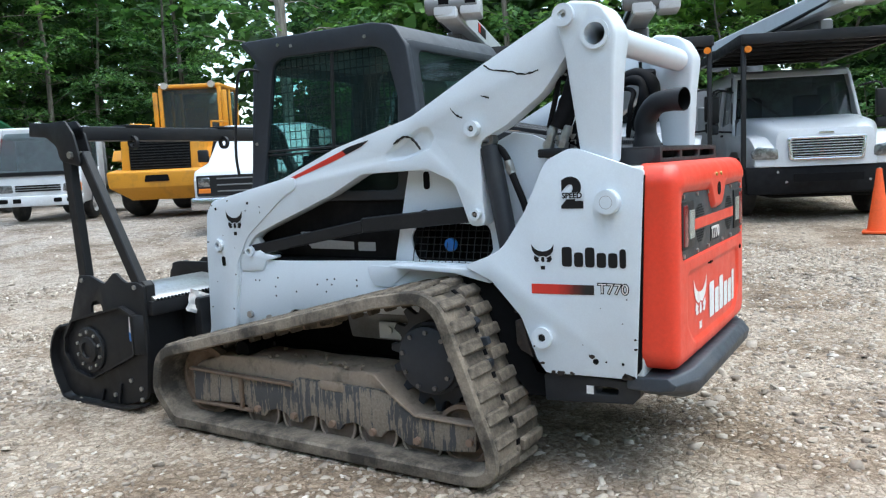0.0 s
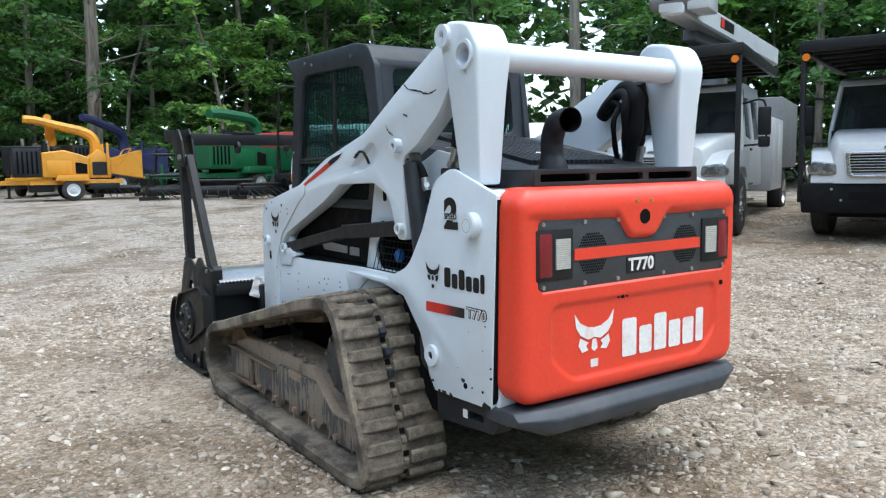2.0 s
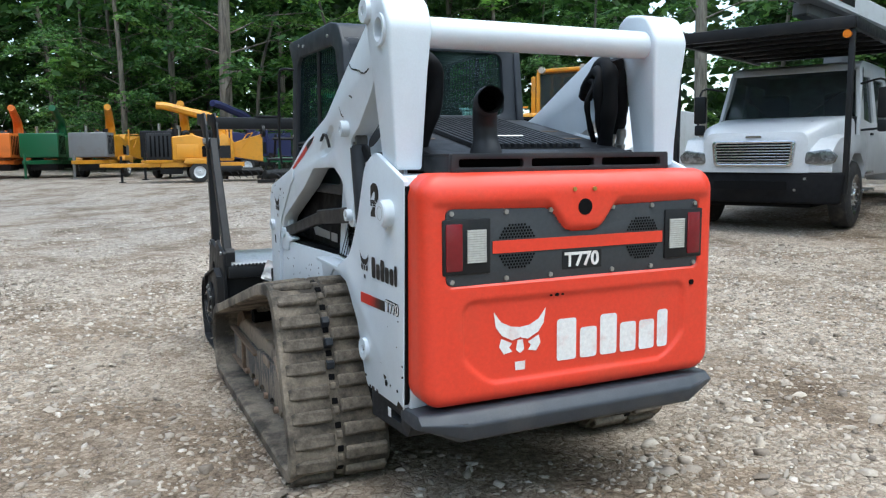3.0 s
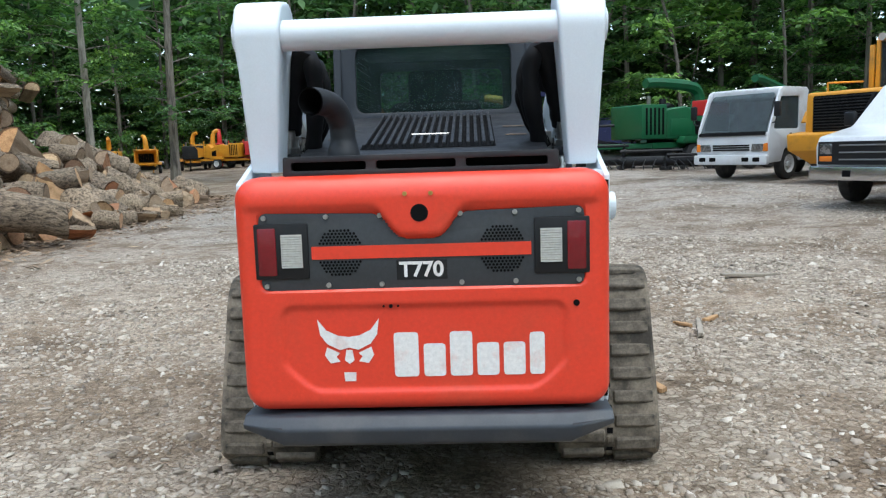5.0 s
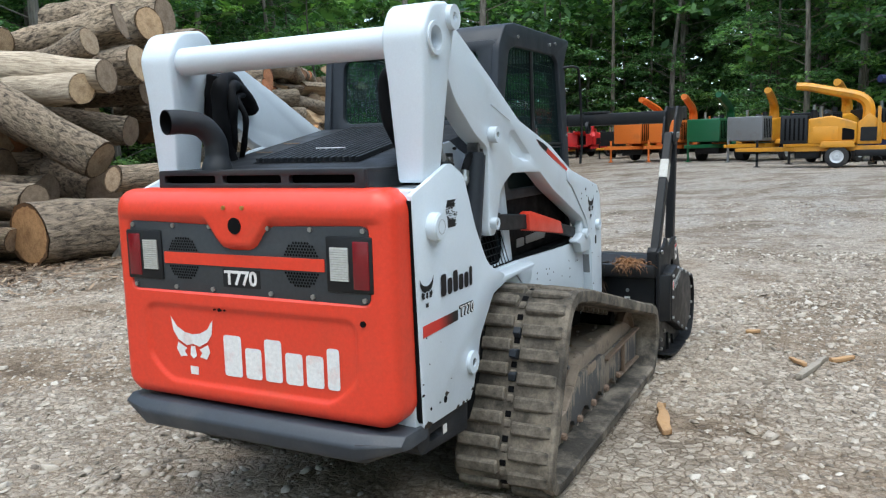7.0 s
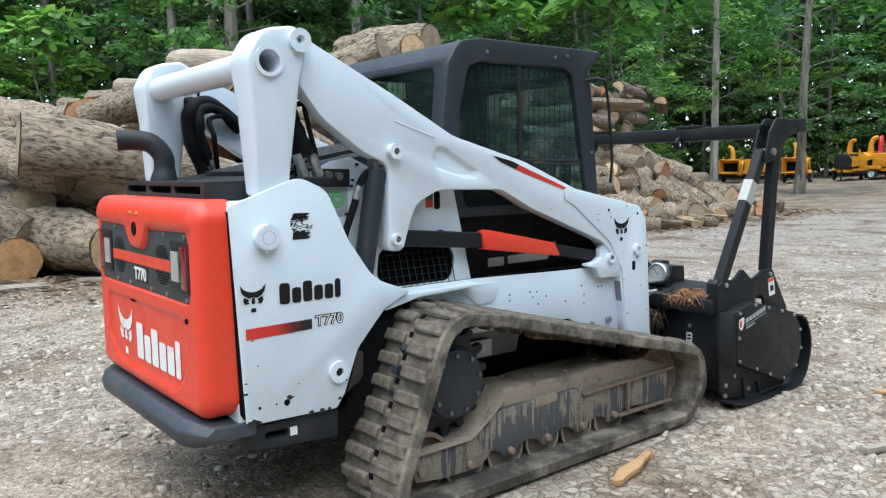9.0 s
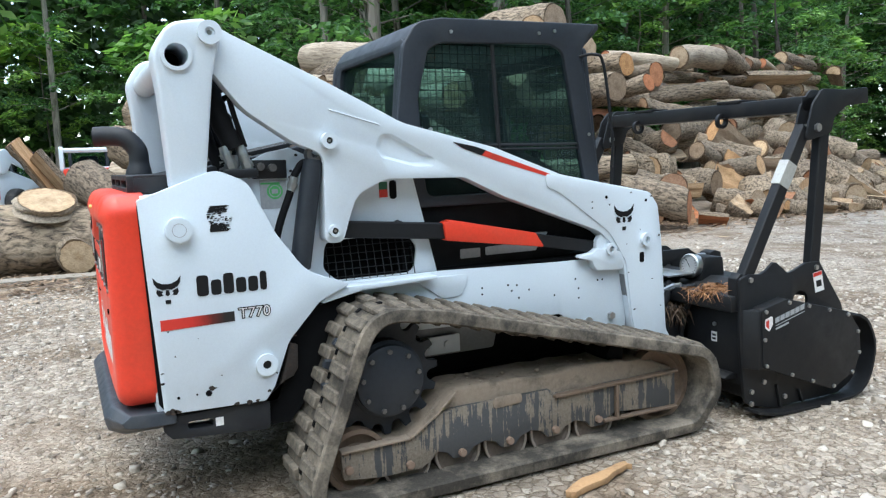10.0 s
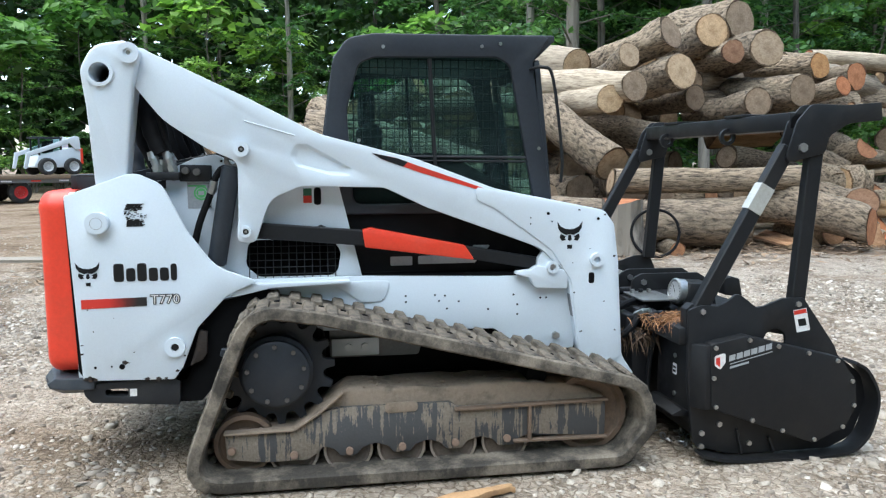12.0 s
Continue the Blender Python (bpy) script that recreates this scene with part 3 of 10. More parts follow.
        part("bolt", bm, BLACK, ob)
        bm = bmesh.new()
        rod(bm, (s * (x - 0.003), y, z), (s * (x + 0.003), y, z), 0.0075, seg=6)
        part("bolt_head", bm, STEEL, ob)
    bm = bmesh.new()
    ring(bm, (s * 0.656, 1.692, 0.965), (1, 0, 0), 0.034, 0.017, 0.03, 24)
    part("pivot_boss", bm, WHITE, arm)
    bm = slab(bmesh.new(), rounded([(1.655, 0.845), (1.685, 0.845), (1.685, 0.90), (1.655, 0.90)], 0.012), s * 0.6485, s * 0.6495)
    part("slot", bm, DARK, arm)
    scars(arm, s * 0.6480, s * 0.6488, 11 + s, [(1.735, 1.19, 0.006), (1.60, 1.215, 0.005), (1.79, 0.98, 0.007), (1.62, 0.60, 0.006), (1.80, 0.60, 0.005), (1.66, 1.02, 0.003), (1.74, 0.75, 0.004), (1.57, 0.95, 0.003)])
    for y, z, r in ((1.44, 1.20, 0.008), (1.46, 1.16, 0.004), (1.70, 1.17, 0.008), (1.35, 1.18, 0.004), (1.35, 1.15, 0.004), (1.58, 0.80, 0.004)):
        bm = bmesh.new()
        rod(bm, (s * 0.646, y, z), (s * 0.650, y, z), r, seg=8)
        part("bolt_hole", bm, DARK, arm)
    bm = bmesh.new()
    cat_mark(bm, lambda u, v: (s * 0.6505, 1.552 + s * u, 1.083 + v), 0.066)
    part("maker_mark", bm, DECALBLACK, arm)
    if s < 0:
        # cracked paint on the weathered side
        rng = random.Random(9)
        for pts in ([(-0.34, 1.735), (-0.27, 1.725), (-0.20, 1.745), (-0.13, 1.755), (-0.08, 1.78)], [(0.10, 1.61), (0.07, 1.58), (0.04, 1.565)], [(0.27, 1.44), (0.31, 1.485), (0.36, 1.50), (0.42, 1.47)], [(-0.10, 1.64), (-0.06, 1.655)]):
            line = curve_pts([(p[0], p[1], 0) for p in pts], 5)
            up = [(p.x, p.y + rng.uniform(0.001, 0.007)) for p in line]
            dn = [(p.x + rng.uniform(-0.003, 0.003), p.y - rng.uniform(0.001, 0.006)) for p in line]
            bm = slab(bmesh.new(), up + dn[::-1], s * 0.6402, s * (0.6535 if pts[0][0] > 0.2 else 0.6415))
            part("paint_crack", bm, DECALBLACK, arm)
    # long stripe on the arm
    bm = slab(bmesh.new(), [(0.575, 1.497), (0.68, 1.476), (1.24, 1.284), (1.16, 1.298), (0.80, 1.405), (0.62, 1.468)], s * 0.6405, s * 0.6418)
    part("arm_stripe", bm, DECALRED, arm, "red decal stripe with a black tail")
    bm = slab(bmesh.new(), [(0.572, 1.498), (0.690, 1.4735), (0.745, 1.455), (0.72, 1.432), (0.62, 1.4685)], s * 0.6419, s * 0.6428)
    part("stripe_tail", bm, DECALBLACK, arm)

    for ob in (arm, *arm.children_recursive):
        for v in ob.data.vertices:
            v.co.x -= s * (0.020 + 0.015 * v.co.y if s > 0 else 0.036 + 0.020 * v.co.y + 0.020 * (1.2 - v.co.z))

    # lift cylinder, tilt link and its red guard
    bm = bmesh.new()
    beam(bm, (s * 0.550, 0.01, 1.138), (s * 0.550, 0.67, 1.080), 0.045, 0.075, 0.006)
    beam(bm, (s * 0.550, 0.63, 1.083), (s * 0.538, 1.46, 0.935), 0.035, 0.062, 0.006)
    ob = part("lower_link", bm, BLACK, loader, "black steel link bar")
    if s > 0:
        bm = slab(bmesh.new(), rounded([(0.525, 1.132), (0.538, 1.048), (1.075, 0.974), (1.025, 1.048), (0.565, 1.142)], 0.008), s * 0.535, s * 0.588, bevel=0.004)
        part("lock_bracket", bm, RED, ob, "red-orange lift arm support bracket")
    bm = bmesh.new()
    ear = rounded([(1.405, 0.935), (1.41, 1.00), (1.445, 1.045), (1.50, 1.045), (1.545, 1.00), (1.562, 0.935)], [0.01, 0.03, 0.04, 0.04, 0.04, 0.01])
    slab(bm, ear, s * 0.575, s * 0.612, bevel=0.005)
    foot = rounded([(1.562, 0.938), (1.562, 0.845), (1.400, 0.853), (1.385, 0.868), (1.365, 0.905), (1.29, 0.925), (1.30, 0.938), (1.37, 0.945), (1.405, 0.965)], 0.008, 2)
    slab(bm, foot, s * 0.580, s * 0.630, bevel=0.005)
    ob = part("link_bracket", bm, WHITE, loader)
    bm = bmesh.new()
    edge = curve_pts([(1.46, 1.055, 0), (1.53, 1.035, 0), (1.575, 0.96, 0), (1.578, 0.80, 0), (1.605, 0.66, 0), (1.635, 0.58, 0)], 5)
    rows = [[bm.verts.new((s * (0.575 + dx), p.x + dy, p.y)) for dx, dy in ((0, 0), (0.045, 0), (0.045, 0.008), (0, 0.008))] for p in edge]
    for a, b in zip(rows, rows[1:]):
        for j in range(4):
            bm.faces.new((a[j], b[j], b[(j + 1) % 4], a[(j + 1) % 4]))
    bm.faces.new(rows[0])
    bm.faces.new(rows[-1][::-1])
    part("edge_strap", bm, GREYPAINT, ob, "grey strap along the arm's rear edge")
    bm = bmesh.new()
    ring(bm, (s * 0.625, 1.48, 0.957), (1, 0, 0), 0.030, 0.016, 0.04)
    part("link_pin", bm, WHITE, ob)
    bm = bmesh.new()
    rod(bm, (s * 0.60, 1.48, 0.957), (s * 0.63, 1.48, 0.957), 0.0158, seg=16)
    part("pin_core", bm, STEEL, ob)
    for piece in (ob, *ob.children_recursive):
        for v in piece.data.vertices:
            v.co += Vector((-s * (0.028 if s > 0 else 0.068), -0.015, -0.025))
    # lift cylinder leaning behind the arm
    bm = bmesh.new()
    rod(bm, (s * 0.575, -0.155, 0.98), (s * 0.575, -0.072, 1.44), 0.044, seg=24, bevel=0.008)
    ram = part("lift_cylinder", bm, CABGREY, loader, "black lift cylinder")
    bm = bmesh.new()
    ring(bm, (s * 0.575, -0.068, 1.462), (1, 0, 0), 0.036, 0.016, 0.05, 20)
    part("cylinder_eye", bm, GUNMETAL, ram)
    bm = bmesh.new()
    pipe(bm, [(s * 0.575, -0.075, 1.425), (s * 0.568, -0.118, 1.425), (s * 0.562, -0.156, 1.366), (s * 0.562, -0.177, 1.299), (s * 0.560, -0.228, 1.17), (s * 0.555, -0.265, 1.02)], 0.016, 10, 6)
    part("cylinder_hose", bm, HOSE, ram)
    bm = bmesh.new()
    rod(bm, (s * 0.562, -0.153, 1.372), (s * 0.562, -0.172, 1.310), 0.019, seg=12, bevel=0.003)
    rod(bm, (s * 0.562, -0.160, 1.345), (s * 0.562, -0.167, 1.325), 0.022, seg=6)
    part("hose_fitting", bm, STEEL, ram, "bright steel hose fitting")

    # main frame side with its oval opening
    low_plate = rounded([(-0.38, 0.66), (1.18, 0.62), (1.30, 0.54), (1.60, 0.50), (1.60, 0.72), (1.52, 0.885), (1.20, 0.885), (0.525, 0.905), (-0.38, 0.905)], 0.02)
    high_plate = rounded([(-0.38, 0.86), (0.535, 0.86), (0.412, 1.38), (-0.02, 1.44), (-0.067, 1.456), (-0.152, 1.493), (-0.248, 1.476), (-0.36, 1.425), (-0.38, 1.38)], 0.02)
    grille_hole = rounded([(-0.015, 1.085), (0.385, 1.085), (0.425, 1.02), (0.405, 0.905), (0.03, 0.905), (-0.03, 0.96)], 0.05)
    bm = slab(bmesh.new(), low_plate, s * 0.535, s * 0.552, bevel=0.003)
    frame_side = part("frame_side", bm, WHITE, loader, "white painted main frame plate")
    bm = slab(bmesh.new(), high_plate, s * 0.480, s * 0.497, holes=[grille_hole], bevel=0.003)
    upper = part("upper_frame_plate", bm, WHITE, frame_side)
    bm = slab(bmesh.new(), [(s * 0.498, -0.37), (s * 0.534, -0.37), (s * 0.534, 0.52), (s * 0.498, 0.52)], 0.886, 0.900, "z")
    part("frame_step", bm, WHITE, frame_side)
    bm = slab(bmesh.new(), [(s * 0.462, 0.54), (s * 0.534, 0.54), (s * 0.534, 1.52), (s * 0.462, 1.52)], 0.850, 0.862, "z")
    part("frame_step", bm, BLACK, frame_side)
    bm = bmesh.new()
    for k in range(6):
        z = 0.915 + k * 0.034
        pipe(bm, [(s * 0.532, -0.02, z), (s * 0.532, 0.42, z)], 0.0025, 5, 0)
    for k in range(12):
        y = -0.01 + k * 0.037
        pipe(bm, [(s * 0.531, y, 0.90), (s * 0.531, y, 1.09)], 0.0025, 5, 0)
    part("grille_mesh", bm, BLACK, frame_side)
    bm = slab(bmesh.new(), [(-0.05, 0.88), (0.44, 0.88), (0.44, 1.11), (-0.05, 1.11)], s * 0.40, s * 0.405)
    part("grille_backing", bm, DARK, frame_side)
    if s < 0:
        bm = bmesh.new()
        rod(bm, (-0.53, 0.20, 0.985), (-0.56, 0.20, 0.985), 0.032, seg=20, bevel=0.006)
        part("blue_cap", bm, BLUECAP, frame_side, "bright blue plastic cap")
    # ledge over the track
    bm = slab(bmesh.new(), rounded([(-0.02, 0.895), (0.46, 0.90), (0.46, 0.885), (0.10, 0.872), (-0.10, 0.83)], 0.008), s * 0.552, s * 0.640, bevel=0.004)
    part("track_ledge", bm, WHITE, frame_side)
    bm = slab(bmesh.new(), rounded([(0.02, 0.875), (0.40, 0.86), (0.52, 0.775), (0.62, 0.78), (0.64, 0.82), (0.66, 0.88), (0.30, 0.88)], 0.04), s * 0.552, s * 0.560, bevel=0.003)
    part("reinforcing_plate", bm, WHITE, frame_side)
    for y, z in ((0.62, 0.79), (0.735, 0.80), (0.735, 0.77), (0.88, 0.80), (0.90, 0.77), (0.93, 0.795), (1.0, 0.765), (1.15, 0.72), (1.28, 0.79), (1.30, 0.74), (1.30, 0.69), (1.42, 0.77), (1.45, 0.77), (0.94, 0.73), (0.79, 0.70)):
        bm = bmesh.new()
        rod(bm, (s * 0.548, y, z), (s * 0.5525, y, z), 0.0055, seg=8)
        part("bolt_hole", bm, DARK, frame_side)
    bm = bmesh.new()
    rod(bm, (s * 0.55, 1.50, 0.575), (s * 0.572, 1.50, 0.575), 0.02, seg=6)
    part("frame_bolt", bm, STEEL, frame_side)
    bm = bmesh.new()
    rod(bm, (s * 0.55, 1.36, 0.56), (s * 0.56, 1.36, 0.56), 0.022, seg=16)
    part("frame_bolt", bm, STEEL, frame_side)
    # dark side window of the cab under the arm
    bm = slab(bmesh.new(), rounded([(0.35, 1.50), (0.49, 0.90), (1.20, 0.89), (1.50, 0.95), (1.50, 1.20), (0.95, 1.50)], 0.02), s * 0.450, s * 0.460)
    low_side = part("lower_cab_side", bm, HOSE, loader, "black lower cab side panel")
    bm = slab(bmesh.new(), rounded([(0.67, 0.94), (0.78, 0.94), (0.78, 0.985), (0.67, 0.985)], 0.006), s * 0.461, s * 0.464)
    slab(bm, rounded([(0.81, 0.945), (1.10, 0.945), (1.18, 1.035), (1.09, 1.035), (1.08, 0.995), (0.81, 0.985)], 0.006), s * 0.461, s * 0.464)
    part("warning_plate", bm, DECALGREY, low_side)
    # service placard, round sticker, switch label
    if s > 0:
        bm = slab(bmesh.new(), [(-0.315, 1.368), (-0.172, 1.366), (-0.171, 1.443), (-0.312, 1.446)], 0.550, 0.575, bevel=0.004)
        plate = part("coupler_holder", bm, BLACK, frame_side, "black holder with hose couplings")
        for y, z in ((-0.285, 1.418), (-0.235, 1.412)):
            bm = bmesh.new()
            rod(bm, (0.572, y, z), (0.600, y, z), 0.017, seg=14, bevel=0.003)
            part("coupling", bm, GUNMETAL, plate)
        for y, z in ((-0.125, 1.462), (-0.150, 1.395), (-0.155, 1.37), (-0.185, 1.25)):
            bm = bmesh.new()
            rod(bm, (0.550, y, z), (0.566, y, z), 0.006, seg=8)
            part("panel_screw", bm, BLACK, frame_side)
        bm = slab(bmesh.new(), [(-0.285, 1.240), (-0.176, 1.240), (-0.172, 1.360), (-0.285, 1.363)], 0.5525, 0.5535)
        sticker = part("service_label", bm, DECALGREY, frame_side, "pale label with a green ring")
        bm = bmesh.new()
        slab(bm, circle(-0.222, 1.313, 0.034, 28), 0.5537, 0.5543)
        slab(bm, [(-0.282, 1.343), (-0.20, 1.343), (-0.20, 1.350), (-0.282, 1.350)], 0.5537, 0.5543)
        part("label_disc", bm, GREENSTICK, sticker)
        bm = bmesh.new()
        ring(bm, (0.5548, -0.222, 1.313), (1, 0, 0), 0.026, 0.0225, 0.0006, 28)
        slab(bm, [(-0.236, 1.303), (-0.210, 1.303), (-0.210, 1.322), (-0.236, 1.322)], 0.5545, 0.5551)
        part("label_ring", bm, DECALGREY, sticker)
        bm = slab(bmesh.new(), [(0.25, 1.26), (0.29, 1.26), (0.29, 1.295), (0.25, 1.295)], 0.553, 0.556)
        part("switch_label", bm, DECALRED, frame_side)
        bm = slab(bmesh.new(), [(0.25, 1.295), (0.29, 1.295), (0.29, 1.33), (0.25, 1.33)], 0.553, 0.556)
        part("switch_label", bm, GREENDARK, frame_side)
    bm = slab(bmesh.new(), rounded([(0.30, 1.25), (0.335, 1.25), (0.335, 1.335), (0.30, 1.335)], 0.016), s * 0.553, s * 0.5545)
    part("oval_slot", bm, DARK, frame_side)
    bm = slab(bmesh.new(), rounded([(0.14, 1.10), (0.36, 1.105), (0.365, 1.14), (0.33, 1.155), (0.27, 1.13), (0.15, 1.125)], 0.012), s * 0.553, s * 0.566, bevel=0.003)
    part("latch_hook", bm, BLACK, frame_side)
    # above the ledge the frame plate is set inwards
    for ob in frame_side.children_recursive:
        for v in ob.data.vertices:
            if v.co.z > 0.902 and ob is not upper:
                v.co.x -= s * 0.055

    # rear lower frame and bumper corner
    bm = slab(bmesh.new(), rounded([(-0.755, 0.455), (-0.33, 0.46), (-0.335, 0.335), (-0.72, 0.365), (-0.75, 0.40)], 0.012), s * 0.55, s * 0.635,
              holes=[rounded([(-0.66, 0.395), (-0.56, 0.39), (-0.56, 0.425), (-0.66, 0.425)], 0.012)], bevel=0.004)
    ob = part("rear_frame_rail", bm, PLASTIC, loader, "scuffed dark grey rear frame rail")
    bm = slab(bmesh.new(), [(-0.553, 0.388), (-0.522, 0.388), (-0.522, 0.423), (-0.553, 0.423)], s * 0.6352, s * 0.6365)
    part("reflector_tag", bm, DECALWHITE, ob)
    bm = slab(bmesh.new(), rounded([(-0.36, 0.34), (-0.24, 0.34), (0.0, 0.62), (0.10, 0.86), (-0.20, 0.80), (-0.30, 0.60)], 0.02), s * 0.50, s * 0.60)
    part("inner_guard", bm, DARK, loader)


def fade_material(s):
    m, nt, b = nodes_of("fading_stripe")
    tc = nt.nodes.new("ShaderNodeTexCoord")
    sx = nt.nodes.new("ShaderNodeSeparateXYZ")
    nt.links.new(tc.outputs["Object"], sx.inputs[0])
    mr = nt.nodes.new("ShaderNodeMapRange")
    mr.inputs["From Min"].default_value = -0.735 if s > 0 else -0.297
    mr.inputs["From Max"].default_value = -0.455 if s > 0 else -0.575
    nt.links.new(sx.outputs["Y"], mr.inputs["Value"])
    wob = nt.nodes.new("ShaderNodeMath")
    wob.operation = "MULTIPLY_ADD"
    nt.links.new(noise_tex(nt, 30, 4, 0.6), wob.inputs[0])
    wob.inputs[1].default_value = 0.16
    nt.links.new(mr.outputs[0], wob.inputs[2])
    c = ramp(nt, wob.outputs[0], [(0.0, (0.62, 0.04, 0.025)), (0.5, (0.55, 0.03, 0.02)), (0.78, (0.10, 0.015, 0.012)), (0.95, (0.012, 0.012, 0.012))])
    nt.links.new(c, b.inputs["Base Color"])
    b.inputs["Roughness"].default_value = 0.45
    return m


BLUECAP = surface("blue_plastic", (0.02, 0.14, 0.42), 0.4)
GREENSTICK = surface("green_sticker", (0.10, 0.42, 0.12), 0.5)
GREENDARK = surface("dark_green_label", (0.02, 0.11, 0.06), 0.5)
mirror_sides(loader_side)


def loader_body():
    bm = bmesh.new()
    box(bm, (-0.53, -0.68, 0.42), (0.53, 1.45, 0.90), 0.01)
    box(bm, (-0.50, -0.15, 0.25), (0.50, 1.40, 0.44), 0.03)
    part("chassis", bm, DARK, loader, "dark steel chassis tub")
    bm = bmesh.new()
    box(bm, (-0.640, -0.77, 0.47), (0.640, -0.40, 1.325), 0.006)
    part("engine_housing", bm, WHITE, loader, "white painted engine housing")
    bm = bmesh.new()
    rod(bm, (-0.655, -0.605, 1.845), (0.655, -0.605, 1.845), 0.056, seg=36, caps=False)
    rod(bm, (-0.60, -0.605, 1.845), (0.60, -0.605, 1.845), 0.0562, seg=36, caps=False)
    tube = part("torque_tube", bm, WHITE, loader, "white cross tube between the lift arms")
    bm = bmesh.new()
    for x in (-0.42, 0.42):
        rod(bm, (x, -0.605, 1.845), (x + 0.01, -0.605, 1.845), 0.042, seg=24)
    part("tube_inside", bm, DARK, tube)
    # tailgate: one moulded shell, rolled at its rim, proud above the lamp panel and hollowed below it
    def inside(x, z, hw, hh, cz, r):
        """Depth inside a rectangle with round corners; negative outside."""
        qx, qz = abs(x) - hw + r, abs(z - cz) - hh + r
        return r - (math.hypot(max(qx, 0.0), max(qz, 0.0)) + min(max(qx, qz), 0.0))

    def gate_face(x, z):
        d = inside(x, z, 0.645, 0.4135, 0.9215, 0.085)
        roll = 0.052
        y = -0.903 - 0.006 * (1 - (x / 0.645) ** 2)
        lip = 1.222 - 0.100 * (1 - smooth01(0.058, 0.165, abs(x)))
        y -= 0.012 * smooth01(lip - 0.004, lip + 0.020, z) * smooth01(0.02, 0.08, d)
        y += 0.014 * smooth01(0.0, 0.012, inside(x, z, 0.562, 0.139, 1.079, 0.03)) * smooth01(lip + 0.004, lip - 0.006, z)
        hollow = inside(x, z, 0.50 - 0.10 * smooth01(0.70, 0.56, z), 0.160, 0.735, 0.05)
        y += 0.011 * smooth01(0.0, 0.020, hollow)
        if d < roll:
            y += roll - math.sqrt(max(0.0, roll * roll - (roll - d) ** 2))
        return y

    bm = bmesh.new()
    nx, nz = 150, 100
    grid = []
    for i in range(nx + 1):
        col = []
        for j in range(nz + 1):
            x, z = -0.645 + 1.29 * i / nx, 0.508 + 0.827 * j / nz
            cx, cz = math.copysign(0.56, x), 0.9215 + math.copysign(0.3285, z - 0.9215)
            ox, oz = x - cx, z - cz
            if ox * x > 0 and oz * (z - 0.9215) > 0 and math.hypot(ox, oz) > 0.085:
                k = 0.085 / math.hypot(ox, oz)
                x, z = cx + ox * k, cz + oz * k
            col.append(bm.verts.new((x, gate_face(x, z), z)))
        grid.append(col)
    for i in range(nx):
        for j in range(nz):
            bm.faces.new((grid[i][j], grid[i + 1][j], grid[i + 1][j + 1], grid[i][j + 1]))
    bmesh.ops.remove_doubles(bm, verts=bm.verts, dist=1e-5)
    rim = bmesh.ops.extrude_edge_only(bm, edges=[e for e in bm.edges if len(e.link_faces) == 1])
    for v in (g for g in rim["geom"] if isinstance(g, bmesh.types.BMVert)):
        v.co.y = -0.755
    gate = part("tailgate", bm, RED, loader, "red-orange moulded tailgate with scuffed corners")
    yf = -0.897
    # lamp panel with the notch for the latch
    top = [(-0.555, 1.215)] + [(-0.16, 1.205), (-0.115, 1.185), (-0.085, 1.135), (-0.045, 1.115), (0.045, 1.115), (0.085, 1.135), (0.115, 1.185), (0.16, 1.205)] + [(0.555, 1.215)]
    poly = rounded([(0.555, 0.945), (-0.555, 0.945)] + top, [0.03, 0.03, 0.03, 0.03, 0.02, 0.02, 0.02, 0.02, 0.02, 0.02, 0.03, 0.03], 3)
    bm = slab(bmesh.new(), poly, -0.885, yf - 0.004, axis="y", bevel=0.003)
    lamp_panel = part("lamp_panel", bm, PANEL, gate, "dark grey lamp panel")
    bm = bmesh.new()
    rod(bm, (0, -0.90, 1.205), (0, -0.9235, 1.205), 0.030, seg=28)
    part("latch_hole", bm, DARK, gate)
    for x in (-0.047, 0.04):
        bm = bmesh.new()
        rod(bm, (x, -0.90, 1.270), (x, -0.926, 1.270), 0.008, seg=8)
        part("gate_screw", bm, BRASS, gate)
    for i in range(6):
        for z in (1.198, 0.962):
            x = -0.535 + i * 0.214 + (0.0 if abs(i - 2.5) > 1 else (-0.03 if i == 2 else 0.03))
            bm = bmesh.new()
            rod(bm, (x, yf, z), (x, yf - 0.011, z), 0.009, seg=8)
            part("panel_screw", bm, STEEL, lamp_panel)
    bm = slab(bmesh.new(), rounded([(-0.375, 1.052), (0.375, 1.052), (0.375, 1.096), (-0.375, 1.096)], 0.003), yf - 0.003, yf - 0.008, axis="y")
    part("panel_stripe", bm, RED, lamp_panel)
    for s in (-1, 1):
        bm = bmesh.new()
        box(bm, (s * 0.385, yf - 0.012, 0.985), (s * 0.572, yf + 0.01, 1.178), 0.006)
        case = part("lamp_housing", bm, BLACK, lamp_panel)
        bm = bmesh.new()
        box(bm, (s * 0.495, yf - 0.016, 0.998), (s * 0.560, yf, 1.164), 0.006)
        part("tail_lamp", bm, LAMPRED, case, "red tail lamp lens")
        ribs = [(yf, 1.024), (yf, 1.142)]
        for k in range(14):
            z = 1.138 - k * 0.0083
            ribs += [(yf - 0.0165, z + 0.002), (yf - 0.018, z - 0.004)]
        bm = slab(bmesh.new(), ribs, s * 0.405, s * 0.478)
        part("reverse_lamp", bm, LAMPCLEAR, case, "clear ribbed reversing lamp")
        bm = bmesh.new()
